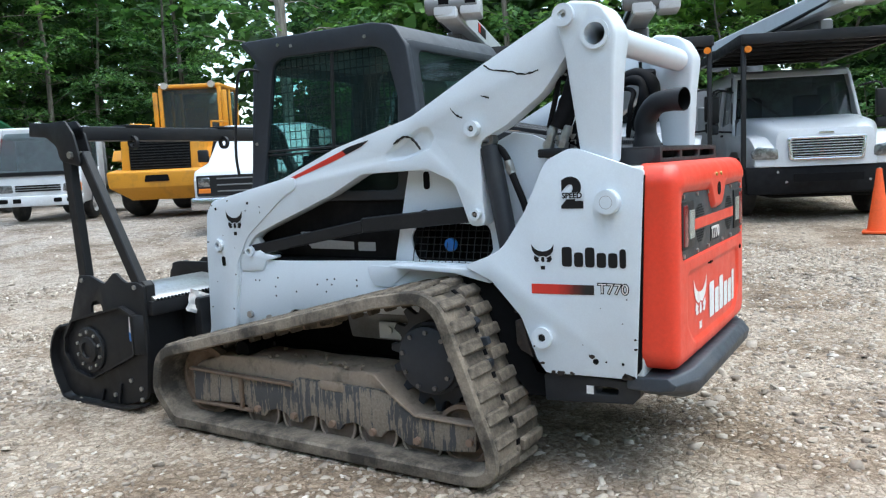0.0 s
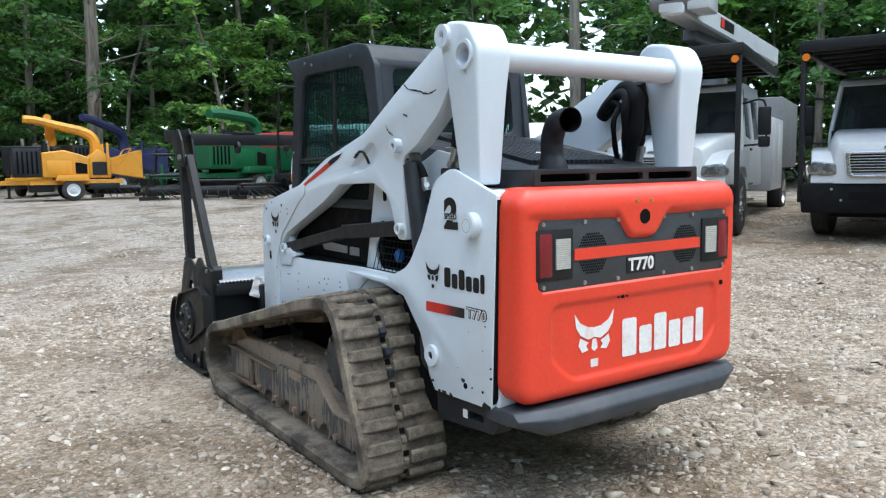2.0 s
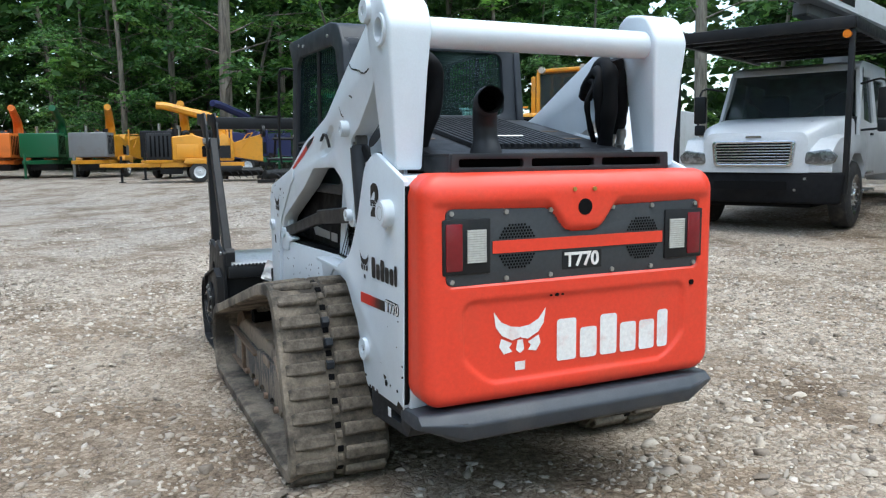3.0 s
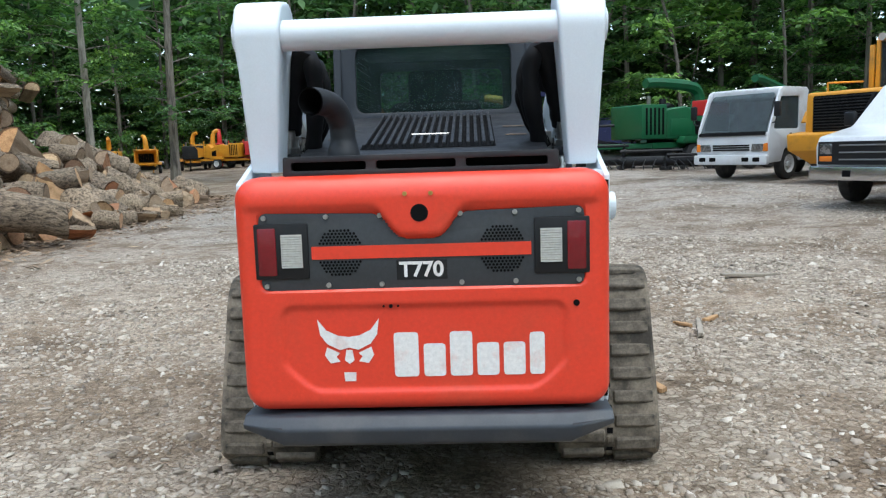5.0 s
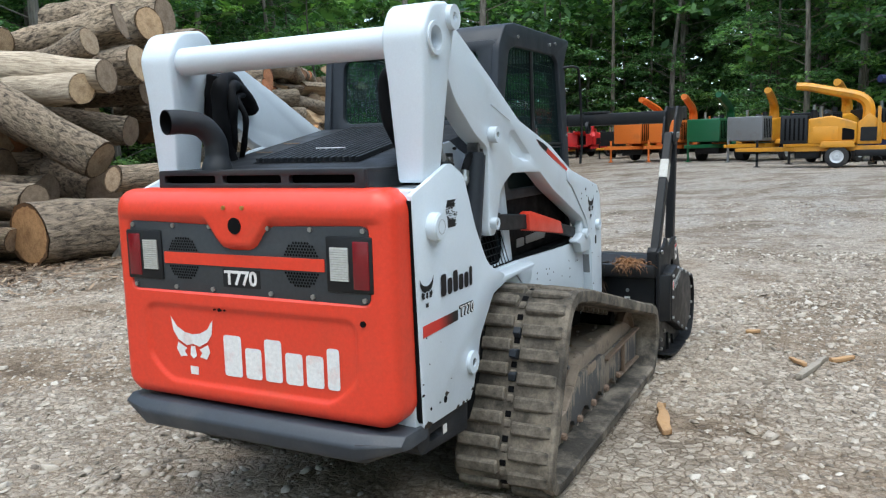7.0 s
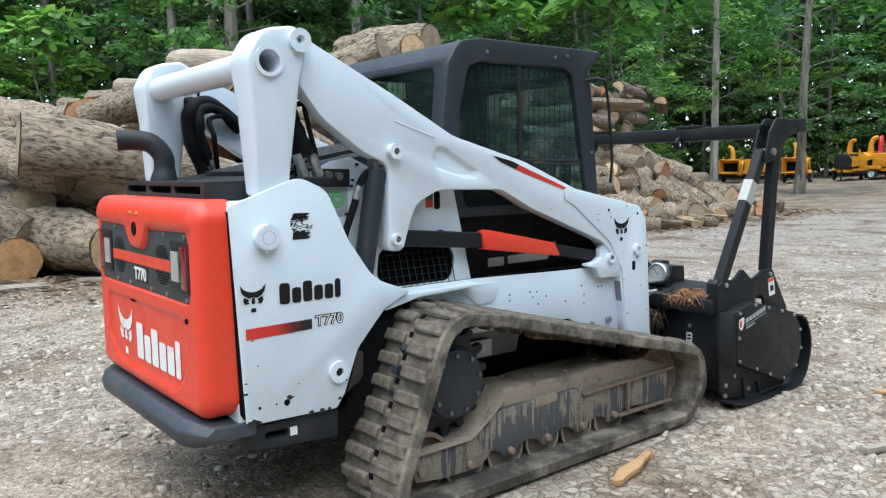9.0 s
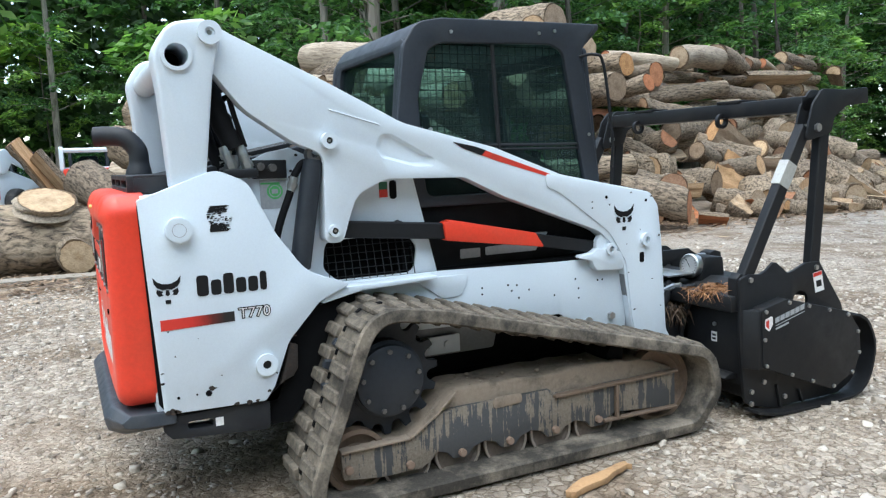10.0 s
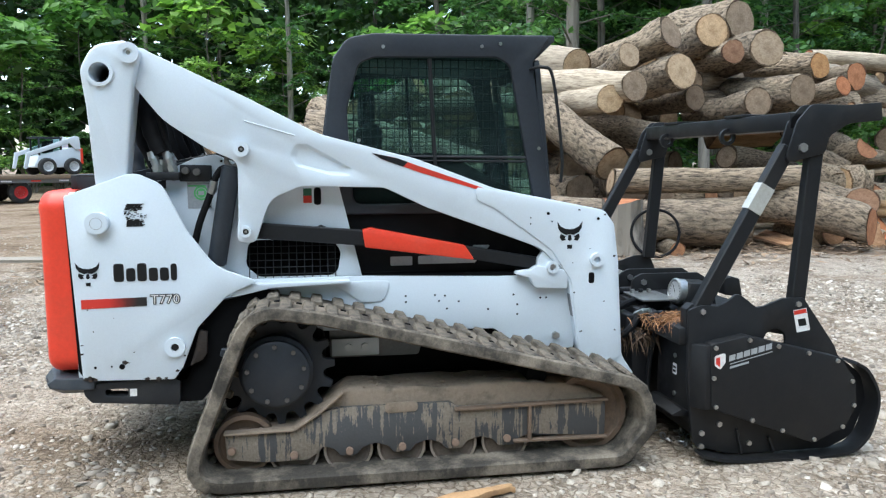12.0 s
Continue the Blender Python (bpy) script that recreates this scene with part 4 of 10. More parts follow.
        for i in range(-7, 8):
            for j in range(-7, 8):
                x, z = i * 0.0125 + (0.00625 if j % 2 else 0), j * 0.0108
                if x * x + z * z < 0.0074 and abs(z) > 0.025:
                    ring_x = s * 0.277 + x
                    bm.faces.new([bm.verts.new((ring_x + 0.0048 * math.cos(a * math.pi / 3), yf - 0.0068, 1.074 + z + 0.0048 * math.sin(a * math.pi / 3))) for a in range(6)])
        tagged(part("speaker_perforation", bm, DARK, lamp_panel), kind="stuff")
    face = Matrix.Rotation(radians(90), 4, "X")
    bm = slab(bmesh.new(), [(-0.085, 0.975), (0.088, 0.975), (0.088, 1.042), (-0.085, 1.042)], yf - 0.004, yf - 0.006, axis="y")
    part("badge_plate", bm, BLACK, lamp_panel)
    lettering("model_number", "T770", 0.072, Matrix.Translation((0.0, yf - 0.0075, 1.008)) @ face, DECALWHITE, lamp_panel, 0.001, 0.002, 1.0)
    bm = bmesh.new()
    word_mark(bm, lambda u, v: (0.162 + u, -0.9010 + 0.006 * ((0.162 + u) / 0.645) ** 2, 0.632 + v), 0.535, 0.158)
    part("maker_lettering", bm, DECALWHITE, gate, "white maker lettering, worn")
    bm = bmesh.new()
    cat_mark(bm, lambda u, v: (-0.262 + u, -0.9010 + 0.006 * ((-0.262 + u) / 0.645) ** 2, 0.718 + v), 0.108)
    part("maker_mark", bm, DECALWHITE, gate)
    bm = bmesh.new()
    for x, z, r in ((-0.135, 0.885, 0.004), (-0.11, 0.885, 0.007), (-0.085, 0.885, 0.004), (0.525, 0.882, 0.011)):
        rod(bm, (x, yf + 0.01, z), (x, yf - 0.0135, z), r, seg=10)
    part("gate_hole", bm, DARK, gate)
    # black seal between tailgate and body
    bm = slab(bmesh.new(), rounded([(-0.635, 0.49), (0.635, 0.49), (0.638, 1.325), (-0.638, 1.325)], 0.06, 5), -0.768, -0.745, axis="y")
    part("gate_seal", bm, DARK, loader)
    # bumper: folded plate, its ends cut back
    prof = rounded([(-0.70, 0.375), (-0.885, 0.378), (-0.945, 0.405), (-0.958, 0.462), (-0.925, 0.502), (-0.70, 0.495)], 0.022, 4)
    bm = slab(bmesh.new(), prof, -0.655, 0.655, axis="x", bevel=0.008)
    bmesh.ops.bisect_plane(bm, geom=bm.verts[:] + bm.edges[:] + bm.faces[:], plane_co=(0.50, 0, 0), plane_no=(1, 0, 0))
    bmesh.ops.bisect_plane(bm, geom=bm.verts[:] + bm.edges[:] + bm.faces[:], plane_co=(-0.50, 0, 0), plane_no=(1, 0, 0))
    for v in bm.verts:
        k = smooth01(0.50, 0.655, abs(v.co.x))
        if v.co.y < -0.8:
            v.co.y += 0.055 * k
        v.co.z += (0.47 - v.co.z) * 0.60 * k if v.co.z < 0.47 else -0.010 * k
    part("rear_bumper", bm, BUMPERGREY, loader, "dark grey steel rear bumper, scuffed")
    # vent box on the engine cover
    slots = [rounded([(a, 1.352), (b, 1.352), (b, 1.382), (a, 1.382)], 0.01, 3) for a, b in ((-0.455, -0.19), (-0.155, 0.125), (0.16, 0.445))]
    bm = slab(bmesh.new(), rounded([(-0.485, 1.334), (0.485, 1.334), (0.482, 1.402), (-0.482, 1.402)], 0.008), -0.80, -0.775, axis="y", holes=slots, bevel=0.002)
    box(bm, (-0.482, -0.776, 1.392), (0.482, -0.55, 1.402), 0.002)
    box(bm, (-0.482, -0.776, 1.330), (-0.47, -0.55, 1.392), 0.001)
    box(bm, (0.47, -0.776, 1.330), (0.482, -0.55, 1.392), 0.001)
    vent = part("rear_vent", bm, PLASTIC, loader, "black slotted air outlet")
    bm = bmesh.new()
    box(bm, (-0.46, -0.74, 1.332), (0.46, -0.60, 1.388), 0.002)
    part("vent_inside", bm, DARK, vent)
    # sloping engine cover with ribs
    bm = slab(bmesh.new(), [(-0.60, 1.335), (-0.60, 1.402), (-0.53, 1.415), (0.30, 1.575), (0.34, 1.40), (0.34, 1.335)], -0.470, 0.470, axis="x", bevel=0.008)
    cover = part("engine_cover", bm, PLASTIC, loader, "dark grey engine cover with louvre ribs")
    bm = bmesh.new()
    slope = (1.575 - 1.415) / 0.83
    for k in range(17):
        x = -0.235 + k * 0.031
        y0, y1 = -0.50, 0.24
        beam(bm, (x, y0, 1.424 + (y0 + 0.53) * slope), (x, y1, 1.424 + (y1 + 0.53) * slope), 0.014, 0.022, 0.002)
    part("louvre_rib", bm, PLASTIC, cover)
    bm = slab(bmesh.new(), [(-0.51, 1.4202), (0.25, 1.5668), (0.25, 1.5678), (-0.51, 1.4212)], -0.250, 0.275, axis="x")
    part("louvre_backing", bm, DARK, cover)
    for x0 in (-0.41, 0.32):
        for y in (-0.30, -0.10):
            z = 1.4205 + (y + 0.53) * slope
            bm = slab(bmesh.new(), [(y, z - 0.002), (y + 0.012, z + 0.001), (y + 0.012, z + 0.003), (y, z)], x0, x0 + 0.09, axis="x")
            part("warning_strip", bm, RUST, cover)
    bm = bmesh.new()
    pipe(bm, [(-0.06, -0.32, 1.475), (0.09, -0.32, 1.475)], 0.005, 6, 0)
    part("cover_handle", bm, STEEL, cover)
    # exhaust stack with turned-out mouth
    bm = bmesh.new()
    line = [(-0.285, -0.685, 1.395), (-0.285, -0.68, 1.46), (-0.29, -0.685, 1.52), (-0.31, -0.73, 1.575), (-0.34, -0.80, 1.59), (-0.36, -0.865, 1.588)]
    pipe(bm, line, 0.05, 22, 8, radii=lambda t: 0.062 - 0.016 * smooth01(0, 0.22, t) + 0.002 * smooth01(0.7, 1, t), caps=False)
    stack = part("exhaust_pipe", bm, PLASTIC, loader, "dark grey curved exhaust pipe")
    bm = bmesh.new()
    pipe(bm, line, 0.045, 22, 8, radii=lambda t: 0.057 - 0.016 * smooth01(0, 0.22, t) + 0.002 * smooth01(0.7, 1, t), caps=False)
    part("pipe_bore", bm, DARK, stack)
    # sheathed hoses that hang from the cross tube at both towers
    for s in (-1, 1):
        loops = (([(0.50, -0.20, 1.66), (0.475, -0.32, 1.760), (0.44, -0.44, 1.782), (0.412, -0.51, 1.70), (0.42, -0.49, 1.57), (0.45, -0.42, 1.42)], 0.034),
                 ([(0.47, -0.24, 1.69), (0.44, -0.36, 1.755), (0.40, -0.45, 1.735), (0.385, -0.465, 1.64), (0.42, -0.44, 1.52), (0.478, -0.385, 1.42)], 0.025),
                 ([(0.46, -0.28, 1.73), (0.41, -0.40, 1.70), (0.37, -0.40, 1.62), (0.40, -0.38, 1.52), (0.455, -0.35, 1.42)], 0.013))
        for line, r in loops:
            bm = bmesh.new()
            pipe(bm, [(s * x, y, z) for x, y, z in line], r, 12, 7, radii=lambda u, r=r: r * (1 + 0.10 * math.sin(u * 26)))
            hose = part("hose", bm, HOSE, loader, "black sheathed hydraulic hose")
            x, y, z = line[-1]
            bm = bmesh.new()
            rod(bm, (s * x, y, z - 0.02), (s * x, y, z + 0.05), r * 0.75 + 0.004, seg=10)
            rod(bm, (s * x, y, z + 0.005), (s * x, y, z + 0.025), r * 0.75 + 0.010, seg=6)
            part("hose_fitting", bm, STEEL, hose)
        for k in range(2):
            # paired steel couplings that stand up from the block
            bm = bmesh.new()
            y = -0.415 + 0.066 * k
            rod(bm, (s * 0.545, y + 0.025, 1.375), (s * 0.540, y - 0.006, 1.475), 0.019, seg=14)
            rod(bm, (s * 0.544, y + 0.012, 1.415), (s * 0.5425, y + 0.004, 1.440), 0.025, seg=6)
            rod(bm, (s * 0.540, y - 0.006, 1.472), (s * 0.538, y - 0.016, 1.505), 0.024, 0.020, seg=14)
            part("hose_coupling", bm, STEEL, loader, "worn bright steel hose coupling")
        bm = bmesh.new()
        pipe(bm, [(s * 0.455, -0.46, 1.80), (s * 0.49, -0.455, 1.70), (s * 0.522, -0.425, 1.59), (s * 0.539, -0.385, 1.495)], 0.042, 14, 7, radii=lambda u: 0.046 - 0.008 * u + 0.002 * math.sin(u * 31))
        part("hose_sheath", bm, HOSE, loader, "wide black fabric hose sheath")
        bm = bmesh.new()
        pipe(bm, [(s * 0.545, -0.40, 1.86), (s * 0.550, -0.405, 1.75), (s * 0.548, -0.385, 1.64), (s * 0.542, -0.345, 1.50)], 0.011, 8, 6)
        part("hose", bm, HOSE, loader, "thin black hydraulic hose")
        bm = bmesh.new()
        box(bm, (s * 0.50, -0.45, 1.375), (s * 0.585, -0.305, 1.412), 0.008)
        part("coupling_block", bm, BLACK, loader)


BRASS = surface("brass_screw", (0.55, 0.38, 0.12), 0.35, 0.8)
loader_body()


def loader_cab():
    cab = new("cab")
    cab.parent = loader
    # side shells: frame with the window opening
    side_poly = rounded([(0.36, 1.20), (0.355, 1.60), (0.40, 1.94), (0.47, 2.045), (0.60, 2.068), (1.44, 2.075), (1.47, 2.06), (1.385, 1.94), (1.50, 1.20)],
                        [0.02, 0.2, 0.1, 0.1, 0.1, 0.01, 0.01, 0.03, 0.02], 4)
    win = rounded([(0.49, 1.25), (0.465, 1.70), (0.525, 1.925), (0.60, 1.955), (1.20, 1.965), (1.27, 1.93), (1.40, 1.25)], [0.05, 0.1, 0.06, 0.06, 0.06, 0.06, 0.03], 4)
    for s in (-1, 1):
        bm = slab(bmesh.new(), side_poly, s * 0.455, s * 0.495, holes=[win], bevel=0.010, seg=3)
        shell = part("cab_side", bm, CABGREY, cab, "dark grey cab side frame")
        bm = slab(bmesh.new(), [(u * 0.995 + 0.005, v) for u, v in win], s * 0.468, s * 0.474)
        pane = part("side_window", bm, CABGLASS, cab, "dirty tinted side window")
        pane.visible_shadow = False
        bm = bmesh.new()
        pipe(bm, [(s * 0.478, 0.905, 1.25), (s * 0.478, 0.87, 1.955)], 0.011, 6, 0)
        pipe(bm, [(s * 0.478, 0.48, 1.485), (s * 0.478, 1.36, 1.475)], 0.007, 6, 0)
        pipe(bm, [(s * 0.478, 0.48, 1.465), (s * 0.478, 1.36, 1.455)], 0.005, 6, 0)
        part("window_bar", bm, BLACK, pane)
        bm = bmesh.new()
        for k in range(22):
            y = 0.50 + k * 0.040
            pipe(bm, [(s * 0.445, y, 1.22), (s * 0.445, y, 1.96)], 0.0024, 5, 0)
        for k in range(18):
            z = 1.24 + k * 0.042
            pipe(bm, [(s * 0.442, 0.47, z), (s * 0.442, 1.40, z)], 0.0024, 5, 0)
        part("side_screen", bm, BLACK, cab, "black wire mesh side screen")
        bm = bmesh.new()
        for y, z in ((0.643, 2.005), (1.127, 2.015), (1.22, 2.03), (0.52, 1.56), (1.42, 1.52)):
            rod(bm, (s * 0.49, y, z), (s * 0.501, y, z), 0.009, seg=8)
        part("cab_bolt", bm, STEEL, shell)
    # roof and visor
    prof = rounded([(0.40, 1.945), (0.47, 2.045), (0.60, 2.068), (1.50, 2.078), (1.50, 2.05), (1.40, 1.955), (0.60, 1.985), (0.48, 1.94)], [0.05, 0.1, 0.1, 0.01, 0.01, 0.03, 0.05, 0.02], 4)
    bm = slab(bmesh.new(), prof, -0.485, 0.485, axis="x", bevel=0.01)
    part("cab_roof", bm, CABGREY, cab, "dark grey cab roof with visor")
    # rear frame with window
    rear = rounded([(-0.485, 1.55), (0.485, 1.55), (0.475, 1.97), (-0.475, 1.97)], 0.03)
    hole = rounded([(-0.385, 1.60), (0.385, 1.60), (0.385, 1.925), (-0.385, 1.925)], 0.05)
    bm = slab(bmesh.new(), rear, 0.372, 0.412, axis="y", holes=[hole], bevel=0.006)
    for v in bm.verts:
        v.co.y += 0.10 * (v.co.z - 1.60)
    part("rear_frame", bm, CABGREY, cab)
    bm = slab(bmesh.new(), hole, 0.392, 0.397, axis="y")
    for v in bm.verts:
        v.co.y += 0.10 * (v.co.z - 1.60)
    pane = part("rear_window", bm, CABGLASS, cab, "tinted rear window")
    pane.visible_shadow = False
    # floor, rear wall below the window, front pillars and door glass
    bm = bmesh.new()
    box(bm, (-0.47, 0.36, 0.90), (0.47, 0.40, 1.56), 0.004)
    box(bm, (-0.47, 0.36, 0.88), (0.47, 1.52, 0.91), 0.004)
    part("cab_tub", bm, DARK, cab)
    hole = rounded([(-0.40, 0.95), (0.40, 0.95), (0.38, 1.90), (-0.38, 1.90)], 0.05)
    bm = slab(bmesh.new(), rounded([(-0.49, 0.88), (0.49, 0.88), (0.48, 1.96), (-0.48, 1.96)], 0.03), 1.50, 1.53, axis="y", holes=[hole], bevel=0.005)
    for v in bm.verts:
        v.co.y -= 0.14 * max(0.0, v.co.z - 1.2)
    door = part("cab_door", bm, CABGREY, cab, "dark grey front door frame")
    bm = slab(bmesh.new(), hole, 1.512, 1.516, axis="y")
    for v in bm.verts:
        v.co.y -= 0.14 * max(0.0, v.co.z - 1.2)
    pane = part("door_glass", bm, CABGLASS, door)
    pane.visible_shadow = False
    # seat and controls
    bm = bmesh.new()
    box(bm, (-0.25, 0.62, 1.08), (0.25, 1.06, 1.20), 0.05, 4)
    seat = part("seat_cushion", bm, HOSE, cab)
    bm = bmesh.new()
    box(bm, (-0.24, 0.54, 1.16), (0.24, 0.66, 1.66), 0.05, 4)
    box(bm, (-0.14, 0.55, 1.64), (0.14, 0.63, 1.82), 0.03, 3)
    part("seat_backrest", bm, HOSE, cab)
    for s in (-1, 1):
        bm = bmesh.new()
        box(bm, (s * 0.30, 0.72, 1.20), (s * 0.40, 1.22, 1.28), 0.02, 3)
        rod(bm, (s * 0.35, 1.16, 1.26), (s * 0.34, 1.20, 1.44), 0.022, 0.030, seg=12)
        part("joystick_console", bm, HOSE, cab)
    # mirror bar in front of the right pillar
    for s in (-1, 1):
        bm = bmesh.new()
        pipe(bm, [(s * 0.49, 1.37, 1.91), (s * 0.55, 1.42, 1.915), (s * 0.56, 1.47, 1.86), (s * 0.56, 1.52, 1.50), (s * 0.55, 1.52, 1.35)], 0.008, 8, 5)
        part("grab_bar", bm, BLACK, cab)


loader_cab()


# ---- tracks ----
def track_line():
    """The closed line of the belt in (y, z), with its outer face, sprocket high at the back."""
    return rounded([(-0.335, 0.02), (1.73, 0.02), (1.888, 0.20), (1.838, 0.440), (0.34, 0.812), (0.00, 0.868)], [0.17, 0.12, 0.13, 0.20, 0.3, 0.24], 8)


def resample(line, n):
    pts = [Vector(p) for p in line] + [Vector(line[0])]
    acc = [0.0]
    for a, b in zip(pts, pts[1:]):
        acc.append(acc[-1] + (b - a).length)
    out = []
    j = 0
    for i in range(n):
        d = acc[-1] * i / n
        while acc[j + 1] < d:
            j += 1
        t = (d - acc[j]) / max(1e-9, acc[j + 1] - acc[j])
        out.append(pts[j].lerp(pts[j + 1], t))
    return out


def lug_mesh(w0, w1, h, length, skew, end=1.0):
    bm = bmesh.new()
    top, foot = length * 0.41, length * 0.5
    vs = []
    for x, sk, f in ((w0, 0.0, 1.0), (w1, skew, end)):
        for y, z in ((-foot, -0.004), (foot, -0.004), (top, h * f), (-top, h * f)):
            vs.append(bm.verts.new((x, y + sk, z)))
    a, b = vs[:4], vs[4:]
    bm.faces.new(a[::-1])
    bm.faces.new(b)
    for i in range(4):
        bm.faces.new((a[i], a[(i + 1) % 4], b[(i + 1) % 4], b[i]))
    bmesh.ops.recalc_face_normals(bm, faces=bm.faces)
    bmesh.ops.bevel(bm, geom=bm.edges[:], offset=0.006, segments=1, affect="EDGES", clamp_overlap=True)
    me = bpy.data.meshes.new("tread_lug")
    bm.to_mesh(me)
    bm.free()
    me.materials.append(RUBBER)
    return me


def build_track(s):
    line = resample(track_line(), 180)
    n = len(line)
    norm = []
    for i in range(n):
        d = (line[(i + 1) % n] - line[i - 1]).normalized()
        norm.append(Vector((d.y, -d.x)))
    x0, x1 = 0.530, 0.968
    bm = bmesh.new()
    rows = []
    prof = [(x0, 0.0), (x0 + 0.012, 0.006), (x1 - 0.06, 0.006), (x1 - 0.040, 0.015), (x1 - 0.014, 0.018), (x1 - 0.003, 0.012), (x1, 0.0), (x1, -0.034), (x1 - 0.012, -0.042), (0.80, -0.042), (0.79, -0.046), (0.71, -0.046), (0.70, -0.042), (x0 + 0.02, -0.042), (x0, -0.034)]
    for i in range(n):
        rows.append([bm.verts.new((s * x, line[i].x + norm[i].x * (d - 0.022), line[i].y + norm[i].y * (d - 0.022))) for x, d in prof])
    k = len(prof)
    for i in range(n):
        for j in range(k):
            bm.faces.new((rows[i][j], rows[(i + 1) % n][j], rows[(i + 1) % n][(j + 1) % k], rows[i][(j + 1) % k]))
    belt = part("rubber_track", bm, RUBBER, loader, "worn rubber track caked with grey dust")
    count = 50
    spots = resample(track_line(), count)
    meshes = (lug_mesh(0.545, 0.728, 0.026, 0.060, 0.0), lug_mesh(0.774, 0.948, 0.026, 0.060, 0.0, 0.72), lug_mesh(0.736, 0.766, 0.012, 0.040, 0.0))
    drive = bmesh.new()
    box(drive, (0.715, -0.018, -0.075), (0.785, 0.018, -0.02), 0.008, 1)
    dm = bpy.data.meshes.new("drive_lug")
    drive.to_mesh(dm)
    drive.free()
    dm.materials.append(RUBBER)
    # belt holes as raised near-black pads, the shade inside them put into colour
    bm = bmesh.new()
    box(bm, (0.738, -0.013, 0.0), (0.764, 0.013, 0.0075), 0.002, 1)
    hole = bpy.data.meshes.new("belt_hole")
    bm.to_mesh(hole)
    bm.free()
    hole.materials.append(DARK)
    for i in range(count):
        p = spots[i]
        d = (spots[(i + 1) % count] - spots[i - 1]).normalized()
        m = Matrix(((s, 0, 0, 0), (0, d.x, d.y, p.x - d.y * 0.0 + d.y * -0.020), (0, d.y, -d.x, p.y + d.x * 0.020), (0, 0, 0, 1)))
        for kx, me in enumerate(meshes):
            lug = new("tread_lug" if kx < 2 else "centre_nub", me)
            lug.parent = belt
            slide = d * (0.0, 0.034, 0.017)[kx]
            mm = m.copy()
            mm[1][3] += slide.x
            mm[2][3] += slide.y
            lug.matrix_basis = mm
        gap = new("belt_hole", hole)
        gap.parent = belt
        mm = m.copy()
        mm[1][3] -= d.x * 0.022
        mm[2][3] -= d.y * 0.022
        gap.matrix_basis = mm
        tooth = new("drive_lug", dm)
        tooth.parent = belt
        tooth.matrix_basis = m
    # undercarriage frame: sloping deck, side plate scalloped over the rollers
    spots_y = (0.188, 0.432, 0.676, 0.920, 1.168)
    deck = rounded([(-0.11, 0.17), (-0.115, 0.255), (0.19, 0.262), (0.32, 0.35), (0.42, 0.425), (1.20, 0.425), (1.46, 0.405), (1.66, 0.335), (1.66, 0.16), (1.30, 0.19), (0.0, 0.17)], [0.02, 0.02, 0.05, 0.06, 0.06, 0.2, 0.15, 0.02, 0.02, 0.05, 0.02], 3)
    bm = slab(bmesh.new(), deck, s * 0.60, s * 0.835, bevel=0.03, seg=3)
    long_edges = [e for e in bm.edges if e.calc_length() > 0.12]
    bmesh.ops.subdivide_edges(bm, edges=long_edges, cuts=9, use_grid_fill=True)
    for v in bm.verts:
        if v.co.z > 0.30:
            v.co.z += 0.014 * noise.noise(v.co * 7) + 0.009 * noise.noise(v.co * 23)
    rail = part("track_frame", bm, MUD, loader, "track frame caked in dried brown mud")
    low = [(-0.105, 0.140), (0.06, 0.118), (0.245, 0.118), (0.30, 0.150)]
    for y in spots_y[1:]:
        low += [(y - 0.115, 0.176), (y - 0.062, 0.160), (y - 0.036, 0.128), (y + 0.036, 0.128), (y + 0.062, 0.160), (y + 0.115, 0.176)]
    plate = [(-0.112, 0.262), (0.185, 0.262), (0.30, 0.330), (0.40, 0.352), (0.90, 0.352), (0.94, 0.325), (1.655, 0.330), (1.655, 0.145)] + low[::-1]
    bm = slab(bmesh.new(), rounded(plate, 0.012, 2), s * 0.835, s * 0.862, bevel=0.004)
    part("frame_plate", bm, STREAK, rail, "dark steel side plate with mud runs")
    bm = bmesh.new()
    box(bm, (s * 0.862, 1.270, 0.150), (s * 0.884, 1.286, 0.318), 0.003)
    part("frame_rib", bm, RUST, rail)
    bm = bmesh.new()
    beam(bm, (s * 0.868, 0.92, 0.318), (s * 0.868, 1.660, 0.328), 0.014, 0.032, 0.003, up=(1, 0, 0))
    part("frame_rib", bm, RUST, rail)
    bm = bmesh.new()
    beam(bm, (s * 0.868, 1.20, 0.150), (s * 0.868, 1.660, 0.146), 0.014, 0.030, 0.003, up=(1, 0, 0))
    part("frame_rib", bm, RUST, rail)
    bm = bmesh.new()
    pts = [(-0.115, 0.262), (0.190, 0.266), (0.315, 0.345), (0.41, 0.428)]
    for p, q in zip(pts, pts[1:]):
        beam(bm, (s * 0.858, p[0], p[1]), (s * 0.858, q[0], q[1]), 0.012, 0.05, 0.003, up=(1, 0, 0))
    part("mud_lip", bm, MUD, rail)
    bm = slab(bmesh.new(), rounded([(0.60, 0.315), (0.75, 0.318), (0.75, 0.365), (0.60, 0.365)], 0.02), s * 0.860, s * 0.866, bevel=0.002)
    part("grease_cover", bm, MUD, rail)
    for k in range(34):
        rng = random.Random(k + 50 * (s > 0))
        y = rng.uniform(-0.05, 1.2)
        z = 0.430 if y > 0.44 else 0.262
        if 0.2 < y < 0.5:
            continue
        r = rng.uniform(0.005, 0.014)
        bm = bmesh.new()
        bmesh.ops.create_icosphere(bm, subdivisions=1, radius=r)
